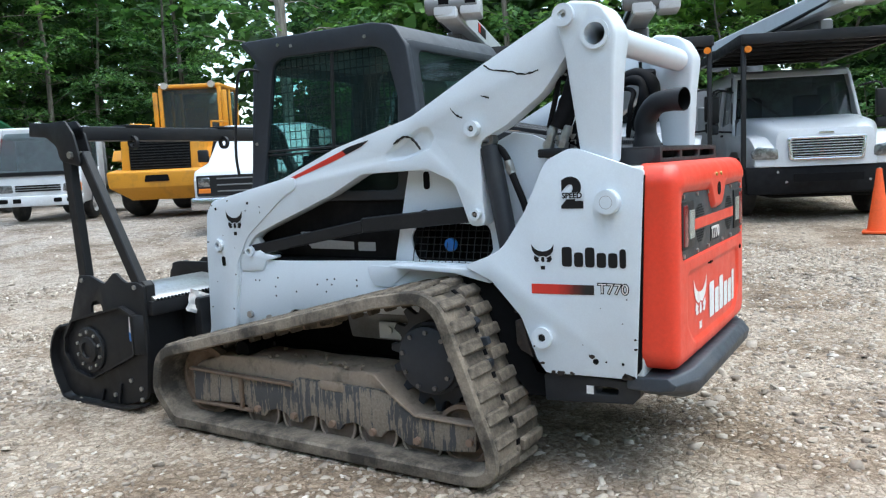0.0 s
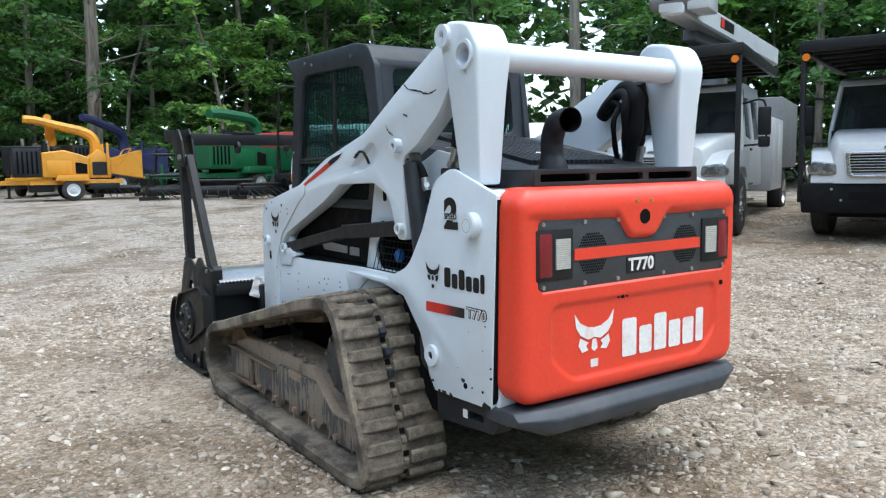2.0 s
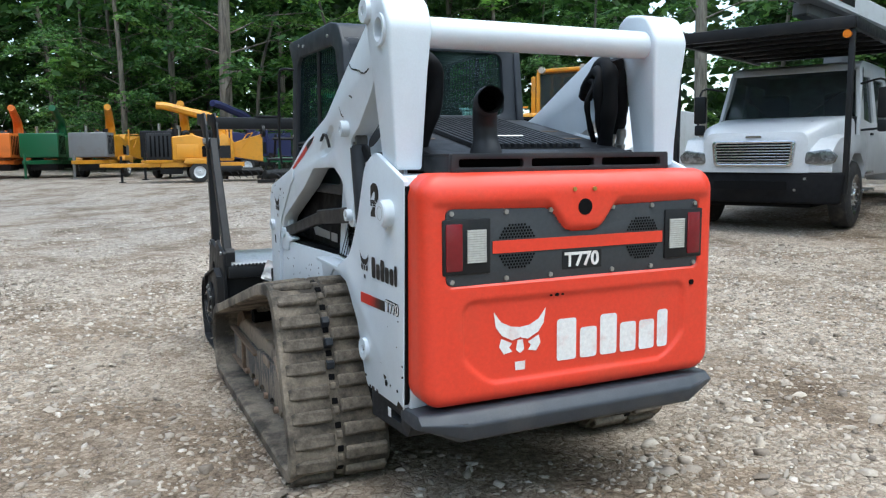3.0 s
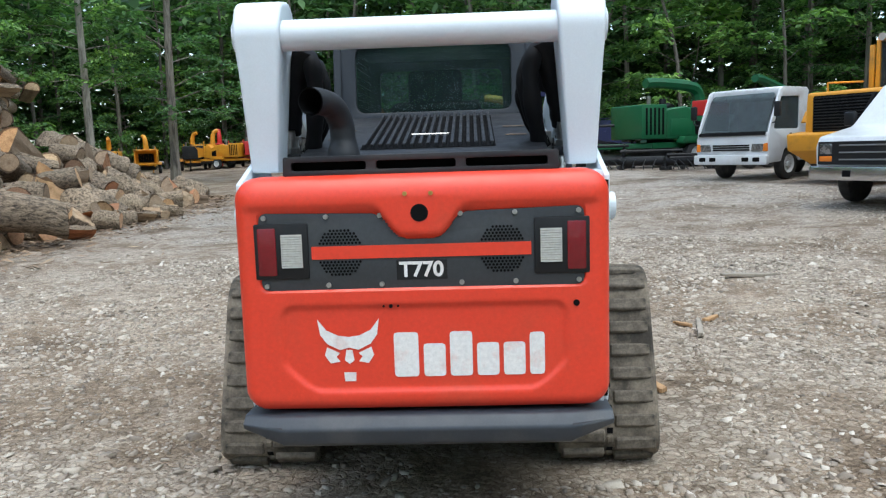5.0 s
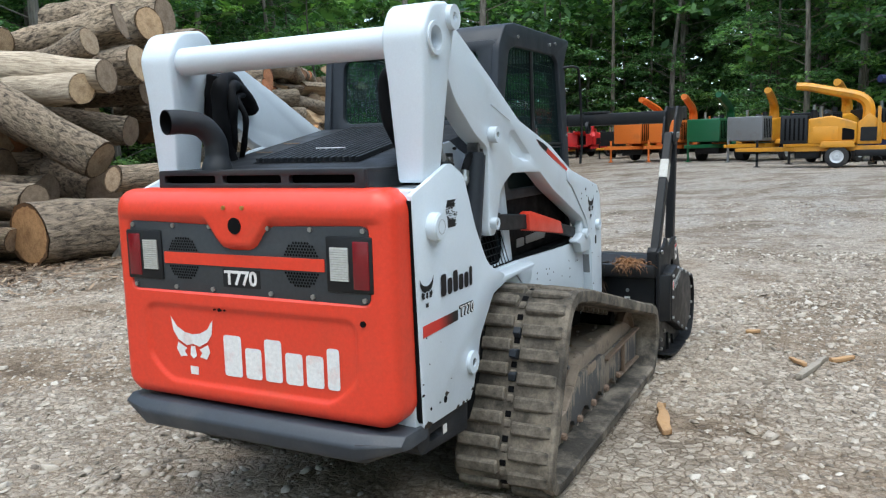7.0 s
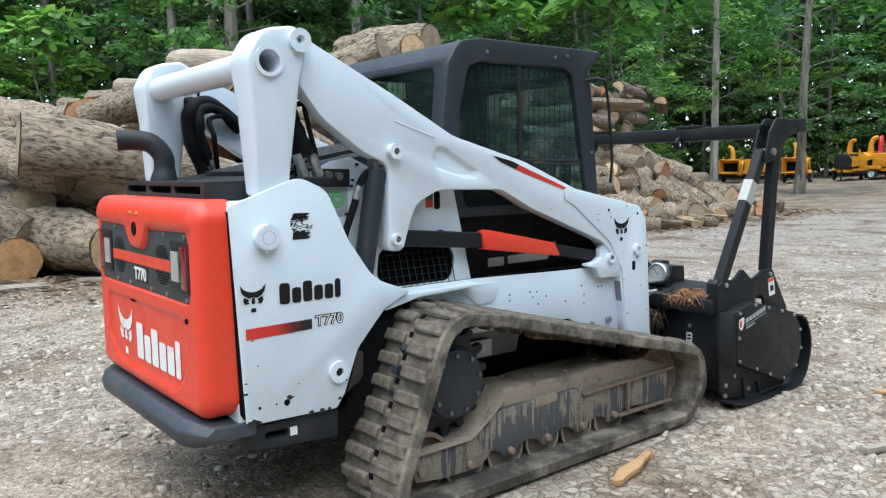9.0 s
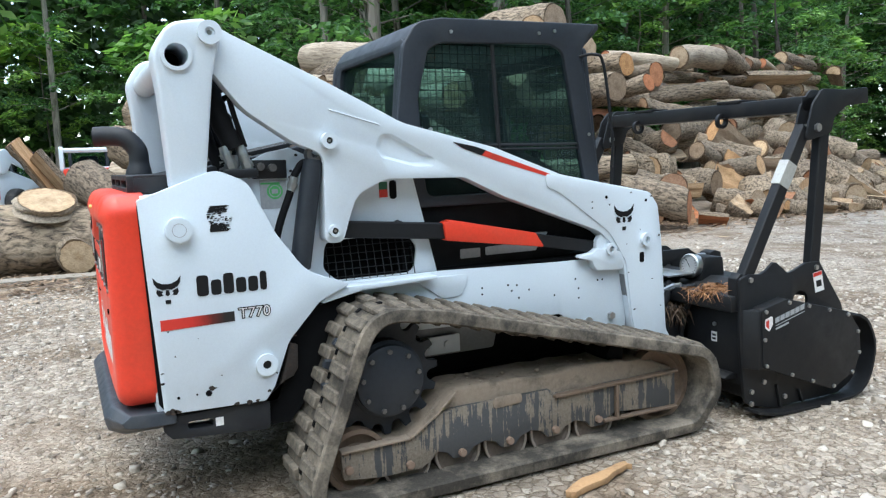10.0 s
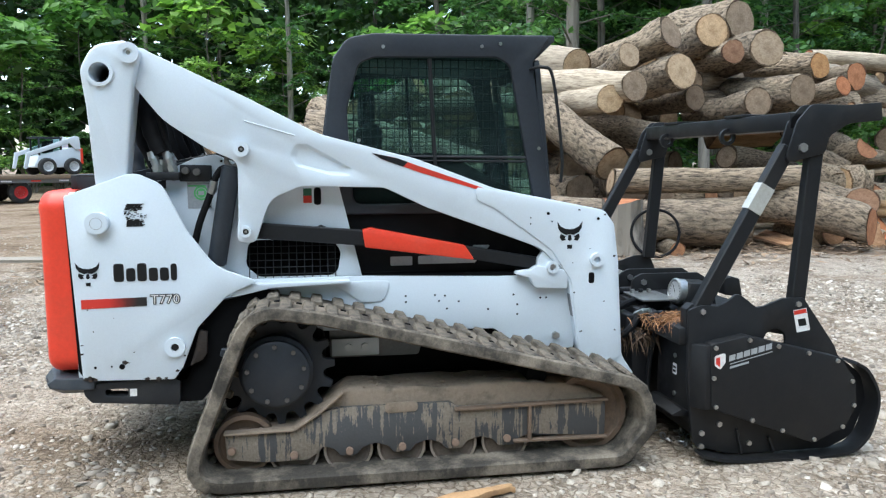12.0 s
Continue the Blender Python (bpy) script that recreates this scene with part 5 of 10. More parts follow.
        for v in bm.verts:
            v.co *= 1 + 0.5 * noise.noise(v.co * 60 + Vector((k, 0, 0)))
            v.co.z *= 0.7
        bm.transform(Matrix.Translation((s * rng.uniform(0.66, 0.84), y, z + r * 0.3)))
        part("mud_clod", bm, MUD, rail)
    for y in spots_y:
        bm = bmesh.new()
        lathe(bm, [(0.03, -0.10), (0.104, -0.10), (0.108, -0.06), (0.060, -0.05), (0.060, 0.05), (0.108, 0.06), (0.108, 0.094), (0.100, 0.102), (0.090, 0.092), (0.03, 0.090)], 28, Matrix.Translation((s * 0.732, y, 0.148)) @ Matrix.Rotation(radians(90 * s), 4, "Y"))
        wheel_part = part("track_roller", bm, ROLLER, loader, "dusty steel track roller")
        bm = bmesh.new()
        ring(bm, (s * 0.832, y, 0.148), (1, 0, 0), 0.112, 0.101, 0.010, 32)
        part("roller_rim", bm, RIMSTEEL, wheel_part, "bare worn steel rim")
    for y, z in ((-0.083, 0.184), (0.188, 0.149), (0.436, 0.152), (0.677, 0.157), (0.924, 0.161), (1.170, 0.165)):
        bm = bmesh.new()
        rod(bm, (s * 0.860, y, z), (s * 0.884, y, z), 0.019, seg=6, bevel=0.003)
        part("roller_bolt", bm, BOLTRUST, rail)
    # front idler and rear idler
    for y, z, r in ((1.585, 0.255, 0.190), (-0.03, 0.195, 0.135)):
        bm = bmesh.new()
        lathe(bm, [(0.05, -0.10), (r * 0.8, -0.09), (r, -0.08), (r, -0.03), (r * 0.8, -0.02), (r * 0.8, 0.02), (r, 0.03), (r, 0.08), (r * 0.86, 0.085), (r * 0.80, 0.06), (0.07, 0.05), (0.05, 0.09)], 36, Matrix.Translation((s * 0.745, y, z)) @ Matrix.Rotation(radians(90 * s), 4, "Y"))
        part("idler_wheel", bm, RUST, loader, "dusty steel idler wheel")
    bm = bmesh.new()
    rod(bm, (s * 0.62, 1.33, 0.44), (s * 0.80, 1.33, 0.44), 0.05, seg=14)
    part("tension_cylinder", bm, DARK, loader)
    # sprocket and hub
    cy, cz = 0.118, 0.522
    gear = []
    teeth = 16
    for i in range(teeth):
        for f, r in ((0.0, 0.262), (0.30, 0.262), (0.42, 0.222), (0.55, 0.212), (0.75, 0.212), (0.88, 0.222)):
            a = 2 * math.pi * (i + f) / teeth
            gear.append((cy + r * math.cos(a), cz + r * math.sin(a)))
    bm = slab(bmesh.new(), gear, s * 0.735, s * 0.768, bevel=0.003, seg=1)
    sprocket = part("drive_sprocket", bm, CABGREY, loader, "dark steel drive sprocket")
    bm = bmesh.new()
    lathe(bm, [(0.0, 0.0), (0.15, 0.0), (0.162, 0.012), (0.164, 0.085), (0.150, 0.095), (0.148, 0.122), (0.138, 0.128), (0.0, 0.128)], 36, Matrix.Translation((s * 0.745, cy, cz)) @ Matrix.Rotation(radians(90 * s), 4, "Y"))
    hub = part("drive_hub", bm, CABGREY, sprocket)
    for i in range(9):
        a = 2 * math.pi * i / 9 + 0.2
        bm = bmesh.new()
        rod(bm, (s * 0.87, cy + 0.125 * math.cos(a), cz + 0.125 * math.sin(a)), (s * 0.884, cy + 0.125 * math.cos(a), cz + 0.125 * math.sin(a)), 0.011, seg=6)
        part("hub_bolt", bm, GUNMETAL, hub)
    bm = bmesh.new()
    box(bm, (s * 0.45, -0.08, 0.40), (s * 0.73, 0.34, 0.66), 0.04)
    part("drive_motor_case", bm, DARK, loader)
    bm = bmesh.new()
    box(bm, (s * 0.552, 0.37, 0.515), (s * 0.566, 0.60, 0.600), 0.005)
    for y in (0.45, 0.53):
        rod(bm, (s * 0.56, y, 0.560), (s * 0.58, y, 0.560), 0.02, seg=6)
    part("motor_bracket", bm, WHITE, loader)
    bm = slab(bmesh.new(), rounded([(0.36, 0.50), (0.80, 0.50), (0.84, 0.66), (0.36, 0.72)], 0.02), s * 0.52, s * 0.532, bevel=0.003)
    part("chassis_guard", bm, GREYPAINT, loader, "dusty grey chassis guard plate")
    bm = slab(bmesh.new(), rounded([(0.86, 0.56), (1.24, 0.50), (1.26, 0.535), (0.88, 0.62)], 0.01), s * 0.53, s * 0.60, bevel=0.004)
    part("mud_shelf", bm, MUD, loader, "shelf caked in dried mud")


build_track(1)
build_track(-1)


# ---- forestry mulcher on the loader's front ----
mulcher = root("forestry_mulcher", "black steel forestry mulcher head with push bar, coupled to the loader", "mulcher head")


def build_mulcher():
    # drum housing shell
    prof = rounded([(2.122, 0.10), (2.122, 0.40), (2.125, 0.60), (2.34, 0.69), (2.66, 0.66), (2.72, 0.60), (2.69, 0.585), (2.34, 0.65), (2.17, 0.56), (2.16, 0.40), (2.16, 0.10)], 0.03, 3)
    bm = slab(bmesh.new(), prof, -0.90, 0.90, bevel=0.004)
    part("drum_housing", bm, BLACK, mulcher)
    bm = bmesh.new()
    rod(bm, (-0.88, 2.52, 0.29), (0.88, 2.52, 0.29), 0.19, seg=28)
    drum = part("rotor_drum", bm, MUDSTEEL, mulcher, "dark steel rotor drum")
    for i in range(14):
        for k in range(3):
            a = 2 * math.pi * (k / 3 + i * 0.13)
            bm = bmesh.new()
            box(bm, (-0.03, -0.03, 0.17), (0.03, 0.03, 0.235), 0.006, 1, Matrix.Translation((-0.80 + i * 0.123, 2.52, 0.29)) @ Matrix.Rotation(a, 4, "X"))
            part("cutter_tooth", bm, STEEL, drum)
    for s in (1, -1):
        nose = 0.0 if s > 0 else -0.065
        side = rounded([(2.035, 0.755), (2.10, 0.775), (2.185, 0.768), (2.225, 0.785), (2.275, 0.822), (2.300, 0.818), (2.385, 0.755), (2.425, 0.762), (2.52, 0.795), (2.63, 0.795), (2.81 + nose, 0.55), (2.83 + nose, 0.50), (2.965 + nose, 0.40), (2.995 + nose, 0.26), (2.93 + nose, 0.09), (2.80, 0.03), (2.27, 0.035), (2.08, 0.09), (2.04, 0.40)],
                       [0.02, 0.03, 0.02, 0.02, 0.015, 0.015, 0.015, 0.02, 0.03, 0.02, 0.04, 0.02, 0.1, 0.1, 0.1, 0.08, 0.05, 0.05, 0.05], 4)
        bm = slab(bmesh.new(), side, s * 0.905, s * 0.925, holes=[circle(2.485, 0.590, 0.058, 20)], bevel=0.004)
        end = part("end_plate", bm, BLACK, mulcher, "black steel end plate")
        # stiffening ribs on the skirt
        for y in (2.30, 2.47):
            bm = bmesh.new()
            beam(bm, (s * 0.932, y, 0.16 - 0.3 * (y - 2.30)), (s * 0.932, y + 0.03, 0.035), 0.012, 0.02, 0.002, up=(1, 0, 0))
            part("skirt_rib", bm, BLACK, end)
        # skid shoe round the lower front
        shoe = [(2.10, 0.05), (2.30, 0.015), (2.80, 0.012), (2.95 + nose, 0.07), (3.01 + nose, 0.20), (3.015 + nose, 0.32), (2.95 + nose, 0.44), (2.88 + nose, 0.485)]
        lip = 1.0 if s > 0 else 0.965
        bm = bmesh.new()
        pts = curve_pts([(y, z, 0) for y, z in shoe], 4)
        rows = []
        for i, p in enumerate(pts):
            d = (pts[min(i + 1, len(pts) - 1)] - pts[max(0, i - 1)]).normalized()
            nrm = Vector((-d.y, d.x, 0))
            rows.append([bm.verts.new((s * x, p.x + nrm.x * o, p.y + nrm.y * o)) for x, o in ((0.895, 0.0), (lip, 0.0), (lip, 0.014), (0.895, 0.014))])
        for a, b in zip(rows, rows[1:]):
            for j in range(4):
                bm.faces.new((a[j], b[j], b[(j + 1) % 4], a[(j + 1) % 4]))
        bm.faces.new(rows[0])
        bm.faces.new(rows[-1][::-1])
        part("skid_shoe", bm, BLACK, end)
        if s > 0:
            cover = rounded([(2.115, 0.60), (2.30, 0.635), (2.79, 0.51), (2.88, 0.40), (2.895, 0.27), (2.84, 0.16), (2.67, 0.09), (2.13, 0.29)], [0.02, 0.02, 0.04, 0.05, 0.05, 0.04, 0.03, 0.03], 4)
            bm = slab(bmesh.new(), cover, 0.925, 0.995, bevel=0.006)
            guard = part("belt_cover", bm, BLACK, end, "black belt cover with bolts round its rim")
            bm = slab(bmesh.new(), [(0.925, 2.052), (0.988, 2.10), (0.988, 2.16), (0.925, 2.16)], 0.285, 0.594, "z", bevel=0.004)
            part("cover_flange", bm, BLACK, guard)
            bolts = [(2.14, 0.585), (2.31, 0.615), (2.46, 0.58), (2.62, 0.54), (2.775, 0.495), (2.86, 0.39), (2.875, 0.27), (2.82, 0.165), (2.67, 0.11), (2.50, 0.165), (2.34, 0.225), (2.15, 0.30), (2.135, 0.44)]
            for y, z in bolts:
                bm = bmesh.new()
                rod(bm, (0.994, y, z), (1.006, y, z), 0.011, seg=8, bevel=0.002)
                part("cover_bolt", bm, STEEL, guard)
            bm = bmesh.new()
            slab(bm, rounded([(2.135, 0.545), (2.190, 0.560), (2.192, 0.515), (2.167, 0.478), (2.138, 0.50)], 0.012), 0.9955, 0.9968)
            part("maker_badge", bm, DECALWHITE, guard)
            bm = slab(bmesh.new(), [(2.142, 0.535), (2.163, 0.541), (2.165, 0.492), (2.143, 0.508)], 0.9970, 0.9976)
            part("badge_field", bm, DECALRED, guard)
            bm = bmesh.new()
            for i in range(6):
                u = 2.21 + i * 0.037
                t = (u - 2.21) * 0.24
                slab(bm, [(u, 0.517 + t), (u + 0.031, 0.524 + t), (u + 0.031, 0.552 + t), (u, 0.545 + t)], 0.9955, 0.9966)
            slab(bm, [(2.215, 0.502), (2.430, 0.553), (2.430, 0.557), (2.215, 0.506)], 0.9955, 0.9966)
            slab(bm, [(2.215, 0.482), (2.310, 0.504), (2.310, 0.514), (2.215, 0.492)], 0.9955, 0.9966)
            part("maker_lettering", bm, DECALGREY, guard)
            bm = slab(bmesh.new(), [(2.575, 0.735), (2.645, 0.745), (2.670, 0.635), (2.600, 0.625)], 0.9255, 0.9268)
            tag = part("warning_sticker", bm, DECALWHITE, end, "white warning sticker with a red band")
            bm = slab(bmesh.new(), [(2.577, 0.732), (2.643, 0.742), (2.647, 0.722), (2.581, 0.712)], 0.9270, 0.9276)
            part("sticker_band", bm, DECALRED, tag)
            bm = slab(bmesh.new(), [(2.600, 0.69), (2.640, 0.695), (2.650, 0.66), (2.610, 0.655)], 0.9270, 0.9276)
            part("sticker_figure", bm, DECALBLACK, tag)
        else:
            shape = rounded([(2.105, 0.592), (2.215, 0.634), (2.45, 0.585), (2.70, 0.525), (2.785, 0.42), (2.80, 0.30), (2.72, 0.20), (2.55, 0.165), (2.11, 0.355)], [0.02, 0.03, 0.03, 0.04, 0.05, 0.05, 0.05, 0.04, 0.03], 4)
            bm = slab(bmesh.new(), shape, -0.925, -0.940, bevel=0.004)
            motor = part("drive_cover", bm, BLACK, end, "black recessed drive cover inside a bent rim")
            inner = [(y + 0.010 * (1 if y < 2.45 else -1), z + 0.012 * (1 if z < 0.38 else -1)) for y, z in shape]
            bm = slab(bmesh.new(), shape, -0.939, -0.966, holes=[inner])
            part("cover_rim", bm, BLACK, motor)
            bm = slab(bmesh.new(), [(-0.925, 2.052), (-0.962, 2.098), (-0.962, 2.13), (-0.925, 2.13)], 0.36, 0.588, "z", bevel=0.004)
            part("cover_flange", bm, BLACK, motor)
            bm = bmesh.new()
            fy, fz = 2.545, 0.350
            lathe(bm, [(0.0, 0.0), (0.138, 0.0), (0.138, 0.014), (0.130, 0.020), (0.082, 0.020), (0.078, 0.034), (0.050, 0.040), (0.046, 0.026), (0.0, 0.026)], 36, Matrix.Translation((-0.939, fy, fz)) @ Matrix.Rotation(radians(-90), 4, "Y"))
            flange = part("bearing_flange", bm, BLACK, motor)
            for i in range(10):
                a = i * math.pi / 5 + 0.3
                bm = bmesh.new()
                rod(bm, (-0.958, fy + 0.110 * math.cos(a), fz + 0.110 * math.sin(a)), (-0.970, fy + 0.110 * math.cos(a), fz + 0.110 * math.sin(a)), 0.0105, seg=6)
                part("flange_bolt", bm, STEEL, flange)
            bm = slab(bmesh.new(), [(2.125, 0.565), (2.165, 0.575), (2.172, 0.435), (2.135, 0.425)], -0.9405, -0.9415)
            tag = part("rating_sticker", bm, DECALWHITE, motor, "white sticker with a blue foot")
            bm = slab(bmesh.new(), [(2.134, 0.475), (2.170, 0.485), (2.172, 0.436), (2.136, 0.426)], -0.9420, -0.9426)
            part("sticker_band", bm, BLUECAP, tag)
        for y, z in ((2.105, 0.745), (2.60, 0.765), (2.12, 0.15), (2.21, 0.19), (2.37, 0.085), (2.12, 0.085)):
            bm = bmesh.new()
            rod(bm, (s * 0.92, y, z), (s * 0.936, y, z), 0.014, seg=6)
            part("plate_bolt", bm, STEEL, end)
        # push bar uprights
        bm = bmesh.new()
        beam(bm, (s * 0.885, 2.075, 0.70), (s * 0.885, 2.53, 1.52), 0.075, 0.055, 0.006, up=(1, 0, 0))
        back = part("push_bar_brace", bm, BLACK, mulcher, "black diagonal brace with a silver label")
        if s > 0:
            bm = bmesh.new()
            d = Vector((0, 0.43, 0.76)).normalized()
            p = Vector((0.885, 2.10, 0.76))
            beam(bm, p + d * 0.52, p + d * 0.66, 0.0785, 0.0585, 0.002, up=(1, 0, 0))
            part("silver_label", bm, LAMPCLEAR, back)
        bm = bmesh.new()
        beam(bm, (s * 0.885, 2.612, 0.78), (s * 0.885, 2.672, 1.52), 0.075, 0.055, 0.006, up=(1, 0, 0))
        part("push_bar_post", bm, BLACK, mulcher)
        horn = rounded([(2.49, 1.44), (2.55, 1.64), (2.62, 1.72), (2.80, 1.715), (2.985, 1.73), (2.995, 1.645), (2.82, 1.63), (2.72, 1.57), (2.70, 1.49), (2.62, 1.47)], [0.03, 0.06, 0.05, 0.1, 0.01, 0.01, 0.08, 0.05, 0.03, 0.05], 4)
        bm = slab(bmesh.new(), horn, s * 0.915, s * 0.930, bevel=0.003)
        slab(bm, horn, s * 0.840, s * 0.855, bevel=0.003)
        plate = part("push_bar_horn", bm, BLACK, mulcher)
        bm = bmesh.new()
        rod(bm, (s * 0.83, 2.578, 1.515), (s * 0.948, 2.578, 1.515), 0.022, seg=6)
        part("horn_bolt", bm, STEEL, plate)
        # gusset towards the loader
        bm = slab(bmesh.new(), rounded([(2.035, 0.585), (2.032, 0.755), (2.06, 0.78), (2.15, 0.765), (2.30, 0.70), (2.14, 0.58)], 0.015), s * 0.845, s * 0.905, bevel=0.003)
        part("gusset", bm, BLACK, mulcher)
    bm = bmesh.new()
    box(bm, (-0.855, 2.555, 1.600), (0.855, 2.685, 1.685), 0.008)
    bar = part("push_bar", bm, BLACK, mulcher, "black square push bar tube")
    for x in (-0.52, 0.30):
        bm = bmesh.new()
        ring(bm, (x, 2.55, 1.585), (1, 0, 0), 0.045, 0.026, 0.022, 18)
        part("chain_shackle", bm, BLACK, bar)
        bm = bmesh.new()
        box(bm, (x - 0.04, 2.55, 1.684), (x + 0.14, 2.69, 1.700), 0.003)
        part("wear_pad", bm, BLACK, bar)
    # coupler frame behind the drum
    bm = bmesh.new()
    box(bm, (-0.62, 1.93, 0.16), (0.44, 1.99, 0.64), 0.01)
    box(bm, (-0.90, 2.0, 0.58), (0.90, 2.10, 0.665), 0.012)
    part("coupler_plate", bm, BLACK, mulcher)
    bm = bmesh.new()
    pipe(bm, [(0.565, 2.055, 0.60), (0.530, 2.045, 0.52), (0.505, 2.035, 0.38), (0.500, 2.03, 0.20)], 0.014, 10, 5)
    part("coupler_rim", bm, BLACK, mulcher)
    bm = bmesh.new()
    box(bm, (0.36, 1.94, 0.17), (0.50, 2.04, 0.56), 0.02)
    part("coupler_post", bm, BLACK, mulcher)
    bm = slab(bmesh.new(), rounded([(1.96, 0.18), (1.96, 0.62), (2.12, 0.66), (2.16, 0.20)], 0.03), -0.60, -0.56, bevel=0.004)
    part("coupler_rib", bm, BLACK, mulcher)
    bm = slab(bmesh.new(), rounded([(1.98, 0.22), (2.05, 0.25), (2.10, 0.235), (2.10, 0.21)], 0.01), 0.54, 0.86, bevel=0.003)
    part("coupler_step", bm, BLACK, mulcher)
    bm = bmesh.new()
    box(bm, (0.50, 2.085, 0.18), (0.89, 2.118, 0.60), 0.006)
    part("coupler_web", bm, BLACK, mulcher)
    for x in (-0.18, 0.02):
        bm = slab(bmesh.new(), rounded([(2.13, 0.62), (2.13, 0.77), (2.19, 0.797), (2.54, 0.797), (2.64, 0.735), (2.66, 0.62)], [0.02, 0.05, 0.04, 0.03, 0.05, 0.02]), x, x + 0.02, holes=[circle(2.38, 0.685, 0.03, 14)], bevel=0.003)
        part("motor_bracket", bm, BLACK, mulcher)
        bm = bmesh.new()
        rod(bm, (x + 0.018, 2.20, 0.748), (x + 0.034, 2.20, 0.748), 0.018, seg=6)
        part("bracket_bolt", bm, STEEL, mulcher)
    bm = bmesh.new()
    slab(bm, [(2.000, 0.664), (2.000, 0.676), (2.06, 0.700), (2.16, 0.722), (2.30, 0.738), (2.30, 0.66)], -0.875, -0.20, bevel=0.004)
    deck = part("deck_plate", bm, STEEL, mulcher, "bright worn steel deck plate")
    for k in range(26):
        bm = bmesh.new()
        box(bm, (-0.865 + 0.025 * k, 1.994, 0.666), (-0.852 + 0.025 * k, 2.004, 0.678), 0.002, 1)
        part("edge_tooth", bm, BLACK, deck)
    bm = bmesh.new()
    box(bm, (-0.12, 2.10, 0.60), (0.26, 2.40, 0.70), 0.02)
    box(bm, (0.02, 2.02, 0.62), (0.30, 2.14, 0.69), 0.02)
    part("hydraulic_motor", bm, BLACK, mulcher)
    bm = bmesh.new()
    slab(bm, [(2.262, 0.655), (2.300, 0.800), (2.44, 0.790), (2.46, 0.64)], 0.255, 0.425, bevel=0.012)
    gb = part("gauge_block", bm, BLACK, mulcher)
    turn = Matrix.Translation((0.350, 2.262, 0.742)) @ Matrix.Rotation(radians(4), 4, "Z") @ Matrix.Rotation(radians(84), 4, "X") @ Matrix.Scale(1.52, 4)
    bm = bmesh.new()
    lathe(bm, [(0.0, -0.02), (0.046, -0.02), (0.048, 0.012), (0.043, 0.016), (0.041, 0.009), (0.0, 0.009)], 28, turn)
    gauge = part("pressure_gauge", bm, STEEL, gb, "round pressure gauge with a white dial")
    bm = bmesh.new()
    lathe(bm, [(0.0, 0.0095), (0.040, 0.0095), (0.040, 0.011), (0.0, 0.011)], 28, turn)
    part("dial", bm, DECALGREY, gauge)
    bm = bmesh.new()
    for i in range(16):
        a = math.radians(-225 + i * 18)
        box(bm, (0.029, -0.001, 0.0112), (0.036, 0.001, 0.0118), 0, 1, turn @ Matrix.Rotation(a, 4, "Z"))
    box(bm, (-0.004, -0.0012, 0.0113), (0.03, 0.0012, 0.0122), 0, 1, turn @ Matrix.Rotation(2.2, 4, "Z"))
    part("dial_mark", bm, DECALBLACK, gauge)
    bm = bmesh.new()
    pipe(bm, [(0.30, 1.80, 0.56), (0.34, 1.92, 0.66), (0.28, 2.05, 0.69), (0.18, 2.14, 0.67)], 0.02, 8, 6)
    pipe(bm, [(0.42, 1.78, 0.46), (0.48, 1.92, 0.56), (0.40, 2.04, 0.66), (0.24, 2.16, 0.65)], 0.02, 8, 6)
    pipe(bm, [(0.10, 1.80, 0.54), (0.12, 1.95, 0.70), (0.06, 2.10, 0.70)], 0.018, 8, 6)
    part("hydraulic_hose", bm, HOSE, mulcher)
    # bright rod, valve plate, couplings and lines on the deck
    bm = bmesh.new()
    rod(bm, (0.012, 2.40, 0.742), (0.012, 2.73, 0.735), 0.015, seg=14)
    rodo = part("cylinder_rod", bm, STEEL, mulcher, "bright steel cylinder rod")
    bm = bmesh.new()
    slab(bm, rounded([(2.705, 0.66), (2.705, 0.755), (2.75, 0.768), (2.80, 0.755), (2.825, 0.64)], 0.015), -0.035, 0.060, bevel=0.006)
    part("rod_eye", bm, BLACK, rodo)
    bm = bmesh.new()
    box(bm, (0.12, 2.04, 0.699), (0.40, 2.24, 0.710), 0.003)
    plate = part("valve_plate", bm, STEEL, mulcher, "scuffed bare steel valve plate")
    for k in range(3):
        bm = bmesh.new()
        rod(bm, (0.16, 2.08 + 0.05 * k, 0.708), (0.16, 2.08 + 0.05 * k, 0.728), 0.014, seg=6)
        part("valve_nut", bm, STEEL if k != 1 else BLACK, plate)
    for k, (x, y, z) in enumerate(((0.43, 1.985, 0.665), (0.50, 2.03, 0.665))):
        bm = bmesh.new()
        rod(bm, (x, y, z - 0.03), (x + 0.05, y + 0.03, z), 0.019, seg=6)
        rod(bm, (x + 0.05, y + 0.03, z), (x + 0.08, y + 0.045, z + 0.008), 0.015, seg=10)
        part("line_coupling", bm, STEEL if k % 2 == 0 else BLACK, mulcher)
    bm = bmesh.new()
    for z in (0.285, 0.481):
        rod(bm, (0.708, 2.087, z), (0.708, 2.077, z), 0.012, seg=8)
    part("web_bolt", bm, STEEL, mulcher)
    bm = bmesh.new()
    box(bm, (0.686, 2.0815, 0.384), (0.724, 2.0845, 0.438))
    web = part("web_sticker", bm, DECALWHITE, mulcher, "small white sticker with black bars")
    bm = bmesh.new()
    for z in (0.394, 0.414):
        box(bm, (0.692, 2.0805, z), (0.718, 2.0813, z + 0.012))
    part("sticker_print", bm, DECALBLACK, web)
    rng = random.Random(2)
